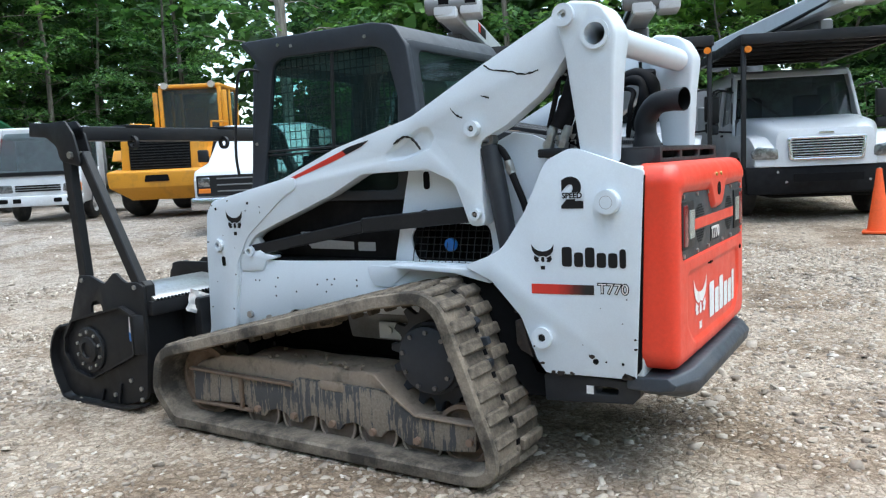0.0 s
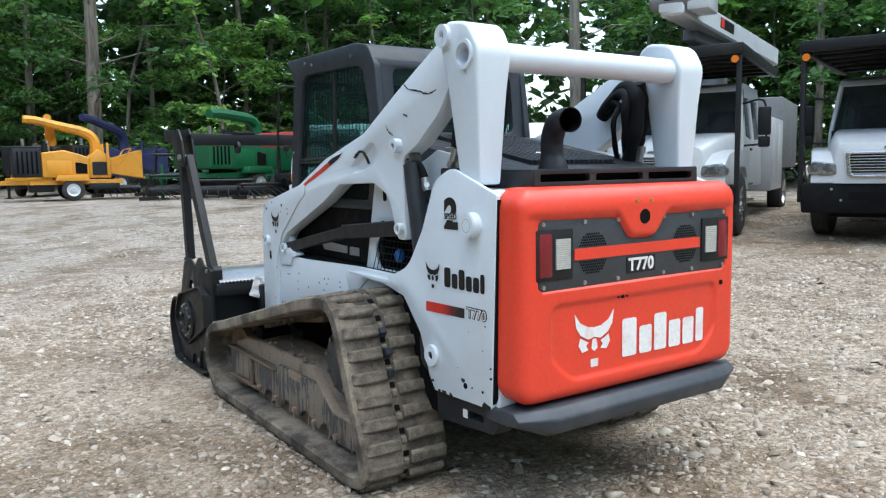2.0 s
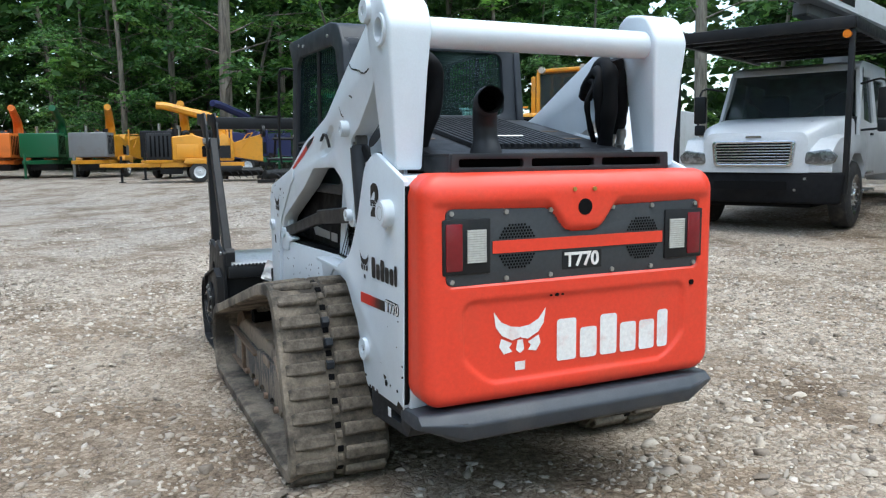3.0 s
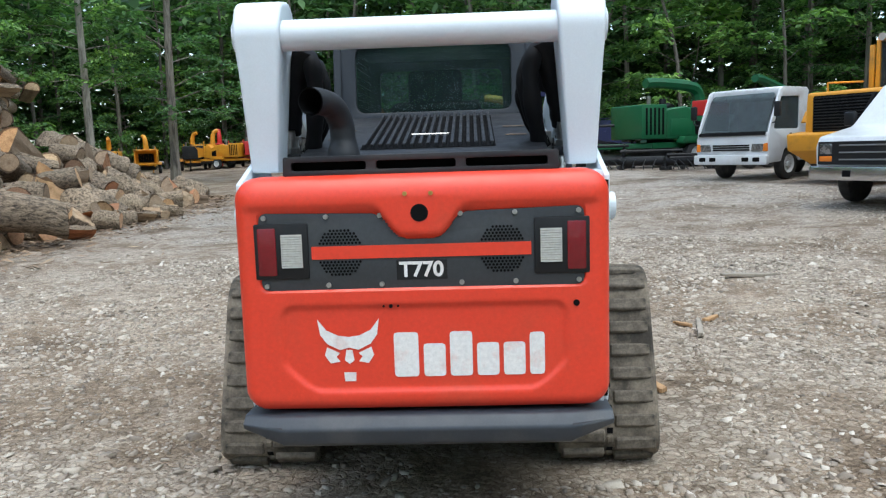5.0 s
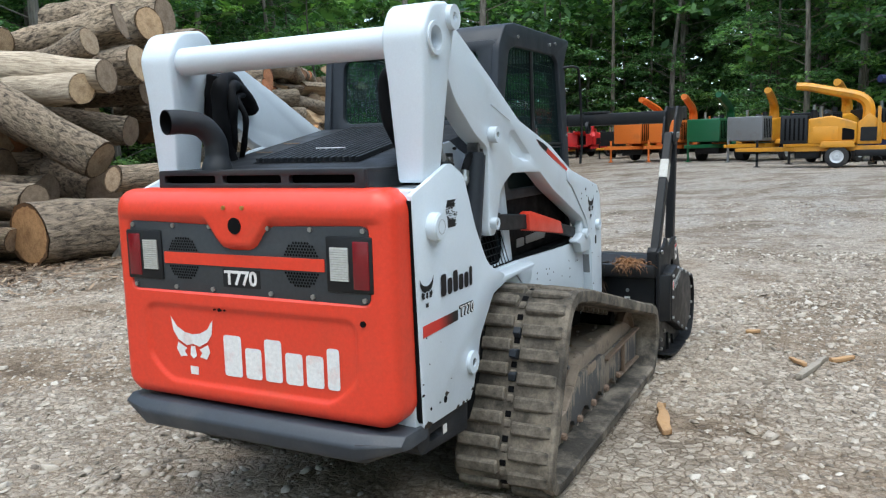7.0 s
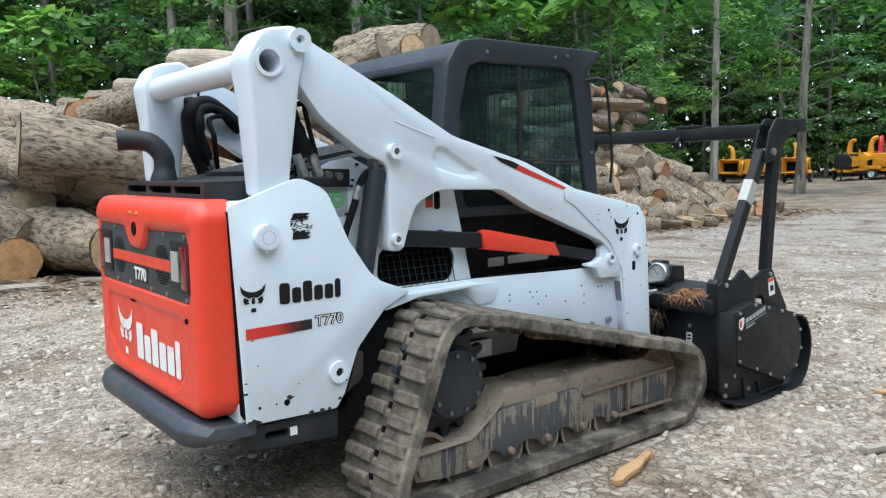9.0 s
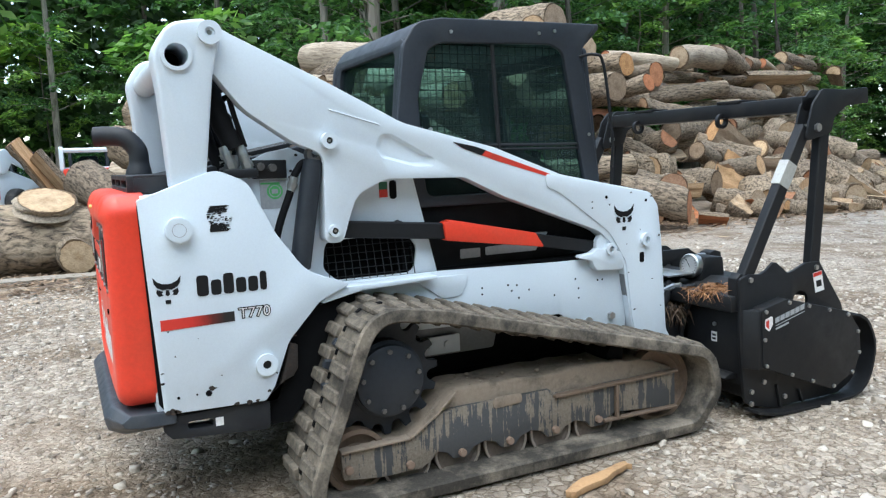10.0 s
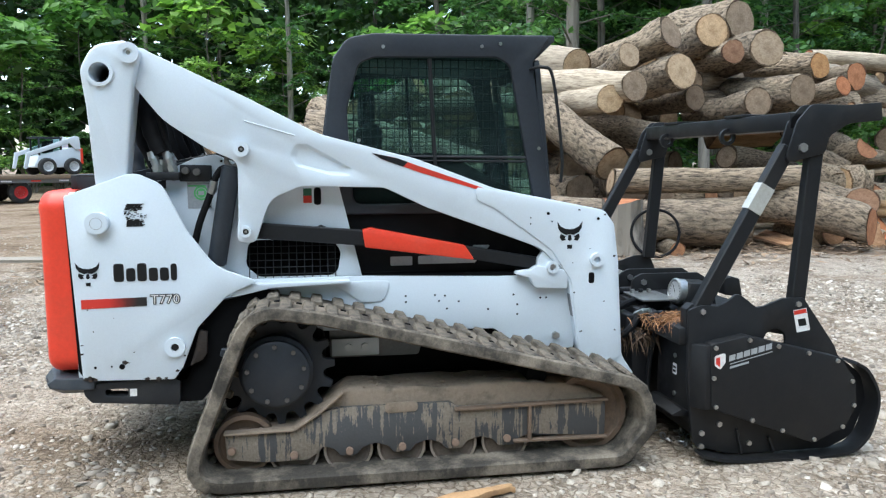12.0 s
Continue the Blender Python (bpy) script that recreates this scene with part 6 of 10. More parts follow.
    for k in range(14):
        bm = bmesh.new()
        ring(bm, (0.66 + rng.uniform(-0.12, 0.12), 2.13 + rng.uniform(-0.08, 0.08), 0.02 + rng.uniform(0, 0.02)), (rng.uniform(-1, 1), rng.uniform(-1, 1), 0.7), 0.020, 0.012, 0.008, 8)
        part("chain_link", bm, STEEL, mulcher)


build_mulcher()
# the head sits a hand's width to the right of the loader's middle line
for piece in mulcher.children_recursive:
    for v in piece.data.vertices:
        if v.co.x < -0.3:
            v.co.x += 0.072


def loose_sheet():
    bm = bmesh.new()
    n = 8
    grid = [[bm.verts.new(((i / n - 0.5) * 0.17, (j / n - 0.5) * 0.135, 0.018 * noise.noise((i * 0.6, j * 0.5, 2)))) for j in range(n + 1)] for i in range(n + 1)]
    for i in range(n):
        for j in range(n):
            bm.faces.new((grid[i][j], grid[i + 1][j], grid[i + 1][j + 1], grid[i][j + 1]))
    ext = bmesh.ops.extrude_face_region(bm, geom=bm.faces[:])
    bmesh.ops.translate(bm, verts=[g for g in ext["geom"] if isinstance(g, bmesh.types.BMVert)], vec=(0, 0, 0.003))
    ob = link("plastic_sheet", bm, DECALWHITE)
    ob.matrix_basis = pose(-0.515, 1.975, 0.605, 84, 22, 0)
    tagged(ob, "white crumpled plastic sheet caught on the mulcher coupling", "plastic sheet")


loose_sheet()


def needle_clump(name, spot, n, size, droop, label, material, thick=0.0022):
    """A tuft of dead pine needles and bark shreds."""
    rng = random.Random(n)
    bm = bmesh.new()
    for _ in range(n):
        a = rng.uniform(0, 6.283)
        p = Vector((rng.gauss(0, size * 0.5), rng.gauss(0, size * 0.7), rng.uniform(0, size * 0.3)))
        d = Vector((math.cos(a), math.sin(a), rng.uniform(-droop, 0.3))).normalized() * rng.uniform(0.04, 0.10)
        w = Vector((rng.gauss(0, 1), rng.gauss(0, 1), rng.gauss(0, 1))).normalized() * thick
        q = p + d + Vector((0, 0, -0.02 * droop))
        v = [bm.verts.new(c) for c in (p - w, p + w, (p + q) / 2 + w + Vector((0, 0, 0.012)), q, (p + q) / 2 - w + Vector((0, 0, 0.012)))]
        bm.faces.new(v)
    ob = link(name, bm, material)
    ob.matrix_basis = Matrix.Translation(spot)
    return tagged(ob, label, name.replace("_", " "))


LITTERBROWN = surface("brown_bark_shreds", (0.10, 0.062, 0.038), 0.9, grime=(0.04, 0.028, 0.02), amount=0.8, scale=25)
NEEDLES = surface("dead_pine_needles", (0.34, 0.165, 0.07), 0.8, grime=(0.15, 0.08, 0.045), amount=0.9, scale=30)
needle_clump("pine_needles", (0.735, 2.05, 0.667), 330, 0.10, 1.1, "tuft of dead orange pine needles on the mulcher housing", NEEDLES)
needle_clump("bark_wad", (0.455, 1.99, 0.545), 220, 0.085, 2.4, "brown bark shreds packed into the mulcher coupling", LITTERBROWN, 0.006)


# ---- woods ----
def leaf_material(name, dark, light):
    m, nt, b = nodes_of(name)
    geo = nt.nodes.new("ShaderNodeNewGeometry")
    info = nt.nodes.new("ShaderNodeObjectInfo")
    c = ramp(nt, geo.outputs["Random Per Island"], [(0.0, dark), (0.6, tuple((a + d) / 2 for a, d in zip(dark, light))), (1.0, light)])
    tint = ramp(nt, info.outputs["Random"], [(0.0, (0.72, 0.78, 0.72)), (0.5, (1.0, 1.0, 1.0)), (1.0, (1.25, 1.16, 0.85))])
    c = mix(nt, 1.0, c, tint, "MULTIPLY")
    nt.links.new(c, b.inputs["Base Color"])
    b.inputs["Roughness"].default_value = 0.6
    b.inputs["Specular IOR Level"].default_value = 0.3
    tr = nt.nodes.new("ShaderNodeBsdfTranslucent")
    nt.links.new(mix(nt, 1.0, c, (1.15, 1.45, 0.7), "MULTIPLY"), tr.inputs["Color"])
    mx = nt.nodes.new("ShaderNodeMixShader")
    mx.inputs["Fac"].default_value = 0.42
    nt.links.new(b.outputs[0], mx.inputs[1])
    nt.links.new(tr.outputs[0], mx.inputs[2])
    nt.links.new(mx.outputs[0], nt.nodes["Material Output"].inputs["Surface"])
    return m


def bark_material(name, dark, light, scale=7.0, depth=0.03):
    m, nt, b = nodes_of(name)
    ridge = noise_tex(nt, scale, 7, 0.65, stretch=(1, 1, 0.16), distort=0.6)
    blot = noise_tex(nt, 1.3, 5, 0.6)
    c = ramp(nt, ridge, [(0.36, dark), (0.58, light)])
    moss = ramp(nt, blot, [(0.5, (0, 0, 0)), (0.75, (0.45, 0.45, 0.45))])
    c = mix(nt, moss, c, tuple(0.6 * a + 0.4 * k for a, k in zip(light, (0.20, 0.20, 0.13))))
    info = nt.nodes.new("ShaderNodeObjectInfo")
    tint = ramp(nt, info.outputs["Random"], [(0.0, (0.75, 0.74, 0.74)), (1.0, (1.2, 1.17, 1.12))])
    nt.links.new(mix(nt, 1.0, c, tint, "MULTIPLY"), b.inputs["Base Color"])
    b.inputs["Roughness"].default_value = 0.95
    bump(nt, ridge, b, 0.9, depth)
    return m


LEAF = leaf_material("summer_leaves", (0.038, 0.090, 0.042), (0.190, 0.325, 0.128))
LEAF_LIGHT = leaf_material("light_leaves", (0.075, 0.155, 0.055), (0.290, 0.445, 0.150))
# darker copy of the leaves: the wood's inner shade is in the colour
LEAF_SHADED = leaf_material("shade_darkened_leaves", (0.024, 0.050, 0.022), (0.085, 0.145, 0.052))
BARK_TREE = bark_material("tree_bark", (0.060, 0.052, 0.044), (0.215, 0.190, 0.160), 5, 0.04)
BARK_PALE = bark_material("pale_tree_bark", (0.13, 0.118, 0.10), (0.36, 0.33, 0.28), 5, 0.03)


def bough(rng, verts, faces, c, reach, n, size):
    """A flat-domed spray of leaves, hanging a little at its rim."""
    lean_x, lean_y = rng.uniform(-0.22, 0.22), rng.uniform(-0.22, 0.22)
    for _ in range(n):
        a = rng.uniform(0, 2 * math.pi)
        q = math.sqrt(rng.random()) * (0.82 + 0.30 * math.sin(3 * a + c.x * 5) * rng.random())
        x, y = math.cos(a) * q * reach, math.sin(a) * q * reach
        z = reach * (0.30 - 0.42 * q * q) + x * lean_x + y * lean_y + rng.gauss(0, 0.085) * reach
        p = c + Vector((x, y, z))
        u = Vector((math.cos(a) + rng.gauss(0, 0.6), math.sin(a) + rng.gauss(0, 0.6), -0.30 + rng.gauss(0, 0.35))).normalized()
        w = u.cross(Vector((rng.gauss(0, 0.5), rng.gauss(0, 0.5), 1.0))).normalized()
        s = size * rng.uniform(0.6, 1.35)
        i = len(verts)
        verts += [p - u * s, p + w * s * 0.55 - u * s * 0.1, p + u * s, p - w * s * 0.55 - u * s * 0.1]
        faces.append((i, i + 1, i + 2, i + 3))


def mesh_from(name, verts, faces, material):
    me = bpy.data.meshes.new(name)
    me.from_pydata([tuple(v) for v in verts], [], faces)
    me.materials.append(material)
    return me


def tree_kind(seed, height, first, crown_r, trunk_r, low, leaf, material, bark, label, lean=0.0):
    """A tapered trunk with limbs; each limb carries leaf sprays, fine below, broad in the crown overhead."""
    rng = random.Random(seed)
    tree = root("tree", label, "tree", group="woods round the yard")
    top = Vector((rng.uniform(-1, 1) * lean, rng.uniform(-1, 1) * lean, height))
    line = [Vector((0, 0, -0.3)), Vector((rng.uniform(-0.15, 0.15), rng.uniform(-0.15, 0.15), height * 0.35)), top * 0.7 + Vector((rng.uniform(-0.3, 0.3), rng.uniform(-0.3, 0.3), 0)), top]
    bm = bmesh.new()
    pipe(bm, line, trunk_r, 9, 5, radii=lambda t: trunk_r * (1.30 - 0.30 * smooth01(0, 0.07, t)) * (1 - 0.80 * t))
    spine = curve_pts(line, 12)
    verts, faces = [], []
    high = int(7 + height * 0.3)
    split = min(9.0, height * 0.75)
    for k in range(low + high):
        z = first + (split - first) * ((k + rng.random()) / low) if k < low else split + (height - split) * ((k - low + rng.random()) / high)
        t = min(0.98, z / height)
        p = spine[int(t * (len(spine) - 1))]
        a = k * 2.4 + rng.uniform(-0.6, 0.6)
        full = 0.55 + 0.45 * math.sin(math.pi * min(1.0, 0.15 + 0.8 * (z - first) / (height - first)))
        reach = crown_r * full * rng.uniform(0.55, 1.15)
        tip = p + Vector((math.cos(a) * reach, math.sin(a) * reach, reach * rng.uniform(-0.05, 0.40)))
        mid = p.lerp(tip, 0.5) + Vector((0, 0, reach * 0.10))
        r0 = max(0.016, trunk_r * 0.17 * (1.1 - t))
        pipe(bm, [p, mid, tip], r0, 4, 1, radii=lambda u, r0=r0: max(0.010, r0 * (1 - 0.8 * u)))
        if k < low:
            wide = crown_r * rng.uniform(0.20, 0.34)
            bough(rng, verts, faces, tip, wide, 95, leaf)
            bough(rng, verts, faces, p.lerp(tip, 0.6) + Vector((rng.uniform(-0.4, 0.4), rng.uniform(-0.4, 0.4), rng.uniform(-0.3, 0.3))), wide * 0.8, 60, leaf)
        else:
            bough(rng, verts, faces, p.lerp(tip, 0.75), crown_r * 0.55, 34, leaf * 3.4)
    part("trunk", bm, bark, tree)
    crown = new("crown", mesh_from("crown", verts, faces, material))
    crown.parent = tree
    return tree


def shrub_kind(seed, height, radius, leaf, material, label):
    rng = random.Random(seed)
    bush = root("shrub", label, "shrub", group="undergrowth at the edge of the woods")
    bm = bmesh.new()
    verts, faces = [], []
    for k in range(11):
        a = k * 2.4 + rng.uniform(0, 0.5)
        tip = Vector((math.cos(a) * radius * rng.uniform(0.1, 0.85), math.sin(a) * radius * rng.uniform(0.1, 0.85), height * rng.uniform(0.25, 0.95)))
        pipe(bm, [(0.1 * math.cos(a), 0.1 * math.sin(a), -0.1), tip * 0.5 + Vector((0, 0, 0.2)), tip], 0.03, 5, 3, radii=lambda u: 0.030 * (1 - 0.7 * u))
        bough(rng, verts, faces, tip, radius * rng.uniform(0.35, 0.55), 85, leaf)
    part("stem", bm, BARK_TREE, bush)
    crown = new("crown", mesh_from("crown", verts, faces, material))
    crown.parent = bush
    return bush


TALL = "tall green broadleaf tree with a bare grey lower trunk"
FULL = "full green broadleaf tree at the yard edge"
TREES = [tree_kind(11, 21, 4.2, 3.6, 0.22, 13, 0.13, LEAF, BARK_PALE, TALL, 1.0),
         tree_kind(12, 18, 1.8, 4.0, 0.20, 20, 0.13, LEAF, BARK_TREE, FULL, 0.8),
         tree_kind(13, 16, 1.0, 3.6, 0.15, 22, 0.13, LEAF, BARK_TREE, FULL, 0.6),
         tree_kind(14, 23, 3.4, 4.0, 0.27, 15, 0.14, LEAF, BARK_TREE, TALL, 1.4),
         tree_kind(15, 9, 0.7, 2.6, 0.08, 17, 0.11, LEAF_LIGHT, BARK_TREE, "young light-green broadleaf tree", 0.5)]
SHRUBS = [shrub_kind(21, 3.2, 1.7, 0.11, LEAF, "dense dark-green shrub under the trees"),
          shrub_kind(22, 2.4, 1.5, 0.10, LEAF_LIGHT, "light-green leafy shrub under the trees")]

# the southern stretch is never in view; its trees are added for light and reflections
EDGE = [(-37, -24), (-37, 2), (-23, 6), (-22, 18), (-27, 34), (-34, 50), (-33, 56), (-5, 57), (-1, 45), (13, 42), (23, 32), (25, 12), (26, -20), (8, -33), (-14, -33)]


def walk_edge(step):
    out = []
    pts = [Vector(p) for p in EDGE]
    for i, a in enumerate(pts):
        b = pts[(i + 1) % len(pts)]
        d = b - a
        n = max(1, int(d.length / step))
        for k in range(n):
            out.append((a + d * (k / n), d.normalized()))
    return out


GAPS = [(47.3, 3.4, 5.0), (79.2, 0.7, 4.6), (160.0, 0.4, 9.0)]


def in_gap(x, y, wider=0.0):
    """The height from which the woods stand open at this spot, or None."""
    dx, dy = x + 1.6, y + 2.6
    turn, far = math.degrees(math.atan2(dy, dx)), math.hypot(dx, dy)
    for mid, half, height in GAPS:
        if abs(turn - mid) < half + math.degrees(wider / max(far, 1.0)):
            return height
    return None


def plant():
    rng = random.Random(77)
    used = {}
    # outward is to the left of the edge, which runs clockwise seen from above
    for p, d in walk_edge(3.6):
        nrm = Vector((-d.y, d.x))
        # trees south of this stay unseen and only shape light and reflections
        seen = p.y > -14
        for row in range(2 if seen else 1):
            q = p + nrm * (0.8 + row * 4.2 + rng.uniform(-1.2, 1.6)) + d * rng.uniform(-1.6, 1.6)
            k = rng.choice((3, 1, 1, 2, 2, 3, 4, 4))
            # more pale-leaved trees in the west: its lit foliage is put into leaf colour
            if p.x < -20 and p.y < 30:
                k = rng.choice((0, 4, 0, 4, 4, 1)) if row < 2 else rng.choice((0, 3, 1))
            if p.x > 18 and row < 2:
                k = rng.choice((4, 4, 4, 2))
            if in_gap(q.x, q.y, 1.5) is None:
                place(TREES[k], q, rng, rng.uniform(0.8, 1.15), used)
    for p, d in walk_edge(1.9):
        nrm = Vector((-d.y, d.x))
        if p.y < -14:
            continue
        q = p + nrm * rng.uniform(-0.3, 3.0) + d * rng.uniform(-0.8, 0.8)
        # pale shrubs are likewise commoner in the west, for its lit look
        place(SHRUBS[rng.random() < (0.9 if p.x > 18 else 0.7 if p.x < -20 else 0.35)], q, rng, rng.uniform(0.7, 1.35), used)


def place(kind, q, rng, size, used):
    m = Matrix.Translation((q.x, q.y, land(q.x, q.y) - 0.05)) @ Matrix.Rotation(rng.uniform(0, 6.28), 4, "Z") @ Matrix.Diagonal((size, size, size * rng.uniform(0.92, 1.1), 1))
    if kind.name not in used:
        used[kind.name] = True
        kind.matrix_basis = m
    else:
        copy = copy_thing(kind, Matrix())
        copy.matrix_basis = m


plant()


def single_tree(kind, x, y, size, label):
    copy = copy_thing(kind, Matrix())
    copy.matrix_basis = Matrix.Translation((x, y, land(x, y) - 0.05)) @ Matrix.Rotation(x, 4, "Z") @ Matrix.Scale(size, 4)
    copy["label"] = label


single_tree(TREES[3], 4.6, 35.5, 1.25, "big broadleaf tree with a thick grey trunk behind the chippers")
single_tree(TREES[0], 21.5, 21.5, 1.3, "big dark-trunked tree beyond the wheel loader")
single_tree(TREES[0], -16.5, 30.0, 0.9, "slender pale-trunked tree beyond the log pile")
single_tree(TREES[3], -14.0, 33.0, 0.85, "slender pale-trunked tree beyond the log pile")
# added trees whose pale leaves stand in for crowns lit from above
for x, y, size in ((10.2, 34.2, 1.45), (14.8, 33.6, 1.4), (6.8, 39.0, 1.5)):
    single_tree(TREES[4], x, y, size, "leafy tree behind the green chippers, pale leaves for a lit crown")
single_tree(TREES[4], -19.5, 27.0, 1.1, "young bright-green tree beside the log pile")
single_tree(TREES[3], -21.0, 9.0, 1.0, "tall pale-trunked tree behind the log pile")
single_tree(TREES[0], -20.5, 13.5, 0.95, "tall pale-trunked tree behind the log pile")


def outside_distance(pts):
    """How far each point lies outside the yard's edge; negative inside."""
    a = np.array(EDGE, float)
    b = np.roll(a, -1, axis=0)
    best = np.full(len(pts), 1e9)
    inside = np.zeros(len(pts), bool)
    for (ax, ay), (bx, by) in zip(a, b):
        d = np.array((bx - ax, by - ay))
        t = np.clip(((pts - (ax, ay)) @ d) / (d @ d), 0, 1)
        best = np.minimum(best, np.hypot(*(pts - ((ax, ay) + t[:, None] * d)).T))
        cross = (ay > pts[:, 1]) != (by > pts[:, 1])
        where = ax + (pts[:, 1] - ay) * (bx - ax) / (by - ay if by != ay else 1e-9)
        inside ^= cross & (pts[:, 0] < where)
    return np.where(inside, -best, best)


def fill_corners():
    """More trees wherever the rows leave the wood's edge open."""
    rng = random.Random(17)
    standing = [ob.matrix_basis.translation.xy for ob in bpy.data.objects if ob.type == "EMPTY" and ob.name.startswith("tree") and "stump" not in ob.name]
    rs = np.random.RandomState(9)
    pts = np.stack([rs.uniform(-60, 48, 6000), rs.uniform(-34, 75, 6000)], 1)
    far = outside_distance(pts)
    used = {k.name: True for k in TREES}
    for (x, y), d in zip(pts, far):
        if 1.0 < d < 11 and all((Vector((x, y)) - q).length > 4.2 for q in standing) and in_gap(x, y, 1.5) is None:
            standing.append(Vector((x, y)))
            place(TREES[rng.choice((3, 1, 2, 3))], Vector((x, y)), rng, rng.uniform(0.85, 1.15), used)


fill_corners()


def far_woods():
    """The depth of the woods: a thick belt of leaf sprays behind the planted trees, its shade put into darker leaves.
    """
    rs = np.random.RandomState(5)
    verts, n = [], 0
    for count, near, deep, tall, small, large in ((380000, 6.0, 15.0, 15.0, 0.20, 0.46), (240000, 12.0, 25.0, 22.0, 0.5, 1.2)):
        pts = np.stack([rs.uniform(-66, 56, count), rs.uniform(-58, 84, count)], 1)
        far = outside_distance(pts)
        thin = rs.uniform(0, 1, count)
        # sparse unseen leaves to the south only close the ring against sky light
        keep = (far > near) & (far < deep) & ((pts[:, 1] > -16) | ((pts[:, 0] < -34) & (pts[:, 1] > -38)) | (thin < 0.15))
        pts = pts[keep]
        z = rs.uniform(0, 1, len(pts)) ** 0.85 * tall + np.array([land(x, y) for x, y in pts])
        clear = np.array([in_gap(x, y) or 99.0 for x, y in pts]) + rs.uniform(-0.8, 0.8, len(pts)) + 60.0 * (rs.uniform(0, 1, len(pts)) < 0.30)
        pts, z = pts[z < clear], z[z < clear]
        k = len(pts)
        c = np.concatenate([pts, z[:, None]], 1)
        u = rs.normal(0, 1, (k, 3)) * (1, 1, 0.7)
        w = np.cross(u, rs.normal(0, 1, (k, 3)))
        size = rs.uniform(small, large, (k, 1))
        u *= size / np.linalg.norm(u, axis=1, keepdims=True)
        w *= 0.55 * size / np.linalg.norm(w, axis=1, keepdims=True)
        verts.append(np.stack([c - u, c + w, c + u, c - w], 1).reshape(-1, 3))
        n += k
    faces = [(4 * i, 4 * i + 1, 4 * i + 2, 4 * i + 3) for i in range(n)]
    ob = new("far_woods", mesh_from("far_woods", np.concatenate(verts).tolist(), faces, LEAF_SHADED))
    tagged(ob, "green woods behind the first trees, leaves darkened for shade", "woods", kind="stuff")


far_woods()


# ---- logs ----
def cut_material():
    m, nt, b = nodes_of("fresh_cut_wood")
    tc = nt.nodes.new("ShaderNodeTexCoord")
    info = nt.nodes.new("ShaderNodeObjectInfo")
    wv = nt.nodes.new("ShaderNodeTexWave")
    wv.wave_type = "RINGS"
    wv.rings_direction = "X"
    wv.inputs["Scale"].default_value = 9
    wv.inputs["Distortion"].default_value = 2.5
    wv.inputs["Detail"].default_value = 3
    nt.links.new(tc.outputs["Object"], wv.inputs["Vector"])
    tone = ramp(nt, info.outputs["Random"], [(0.0, (0.52, 0.28, 0.12)), (0.18, (0.60, 0.44, 0.28)), (0.36, (0.27, 0.195, 0.135)), (0.55, (0.33, 0.25, 0.18)), (0.68, (0.60, 0.45, 0.29)), (0.84, (0.46, 0.17, 0.07)), (1.0, (0.20, 0.145, 0.10))])
    rings = ramp(nt, wv.outputs["Fac"], [(0.2, (0.82, 0.80, 0.76)), (0.8, (1.08, 1.08, 1.05))])
    c = mix(nt, 1.0, tone, rings, "MULTIPLY")
    stain = ramp(nt, noise_tex(nt, 5, 6, 0.7), [(0.4, (1, 1, 1)), (0.75, (0.5, 0.45, 0.4))])
    c = mix(nt, 1.0, c, stain, "MULTIPLY")
    # a ring of bark round the rim, the heart a little darker
    flat = nt.nodes.new("ShaderNodeVectorMath")
    flat.operation = "MULTIPLY"
    flat.inputs[1].default_value = (0, 1, 1)
    nt.links.new(tc.outputs["Object"], flat.inputs[0])
    reach = nt.nodes.new("ShaderNodeVectorMath")
    reach.operation = "LENGTH"
    nt.links.new(flat.outputs[0], reach.inputs[0])
    wob = nt.nodes.new("ShaderNodeMath")
    wob.operation = "MULTIPLY_ADD"
    nt.links.new(noise_tex(nt, 6, 4, 0.6), wob.inputs[0])
    wob.inputs[1].default_value = 0.20
    nt.links.new(reach.outputs["Value"], wob.inputs[2])
    rim = ramp(nt, wob.outputs[0], [(0.10, (0.72, 0.66, 0.60)), (0.45, (1, 1, 1)), (0.98, (0.95, 0.92, 0.88)), (1.02, (0.26, 0.22, 0.18))])
    c = mix(nt, 1.0, c, rim, "MULTIPLY")
    nt.links.new(c, b.inputs["Base Color"])
    b.inputs["Roughness"].default_value = 0.9
    bump(nt, noise_tex(nt, 40, 5, 0.7), b, 0.4, 0.01)
    return m


BARK_LOG = bark_material("log_bark", (0.038, 0.028, 0.020), (0.345, 0.268, 0.190), 7, 0.07)
BARK_LOG.node_tree.nodes["Mapping"].inputs["Scale"].default_value = (2.6, 1, 1)
BARE_LOG = bark_material("stripped_log", (0.20, 0.155, 0.115), (0.45, 0.375, 0.285), 9, 0.015)
BARE_LOG.node_tree.nodes["Mapping"].inputs["Scale"].default_value = (1.0, 1, 1)
CUT = cut_material()


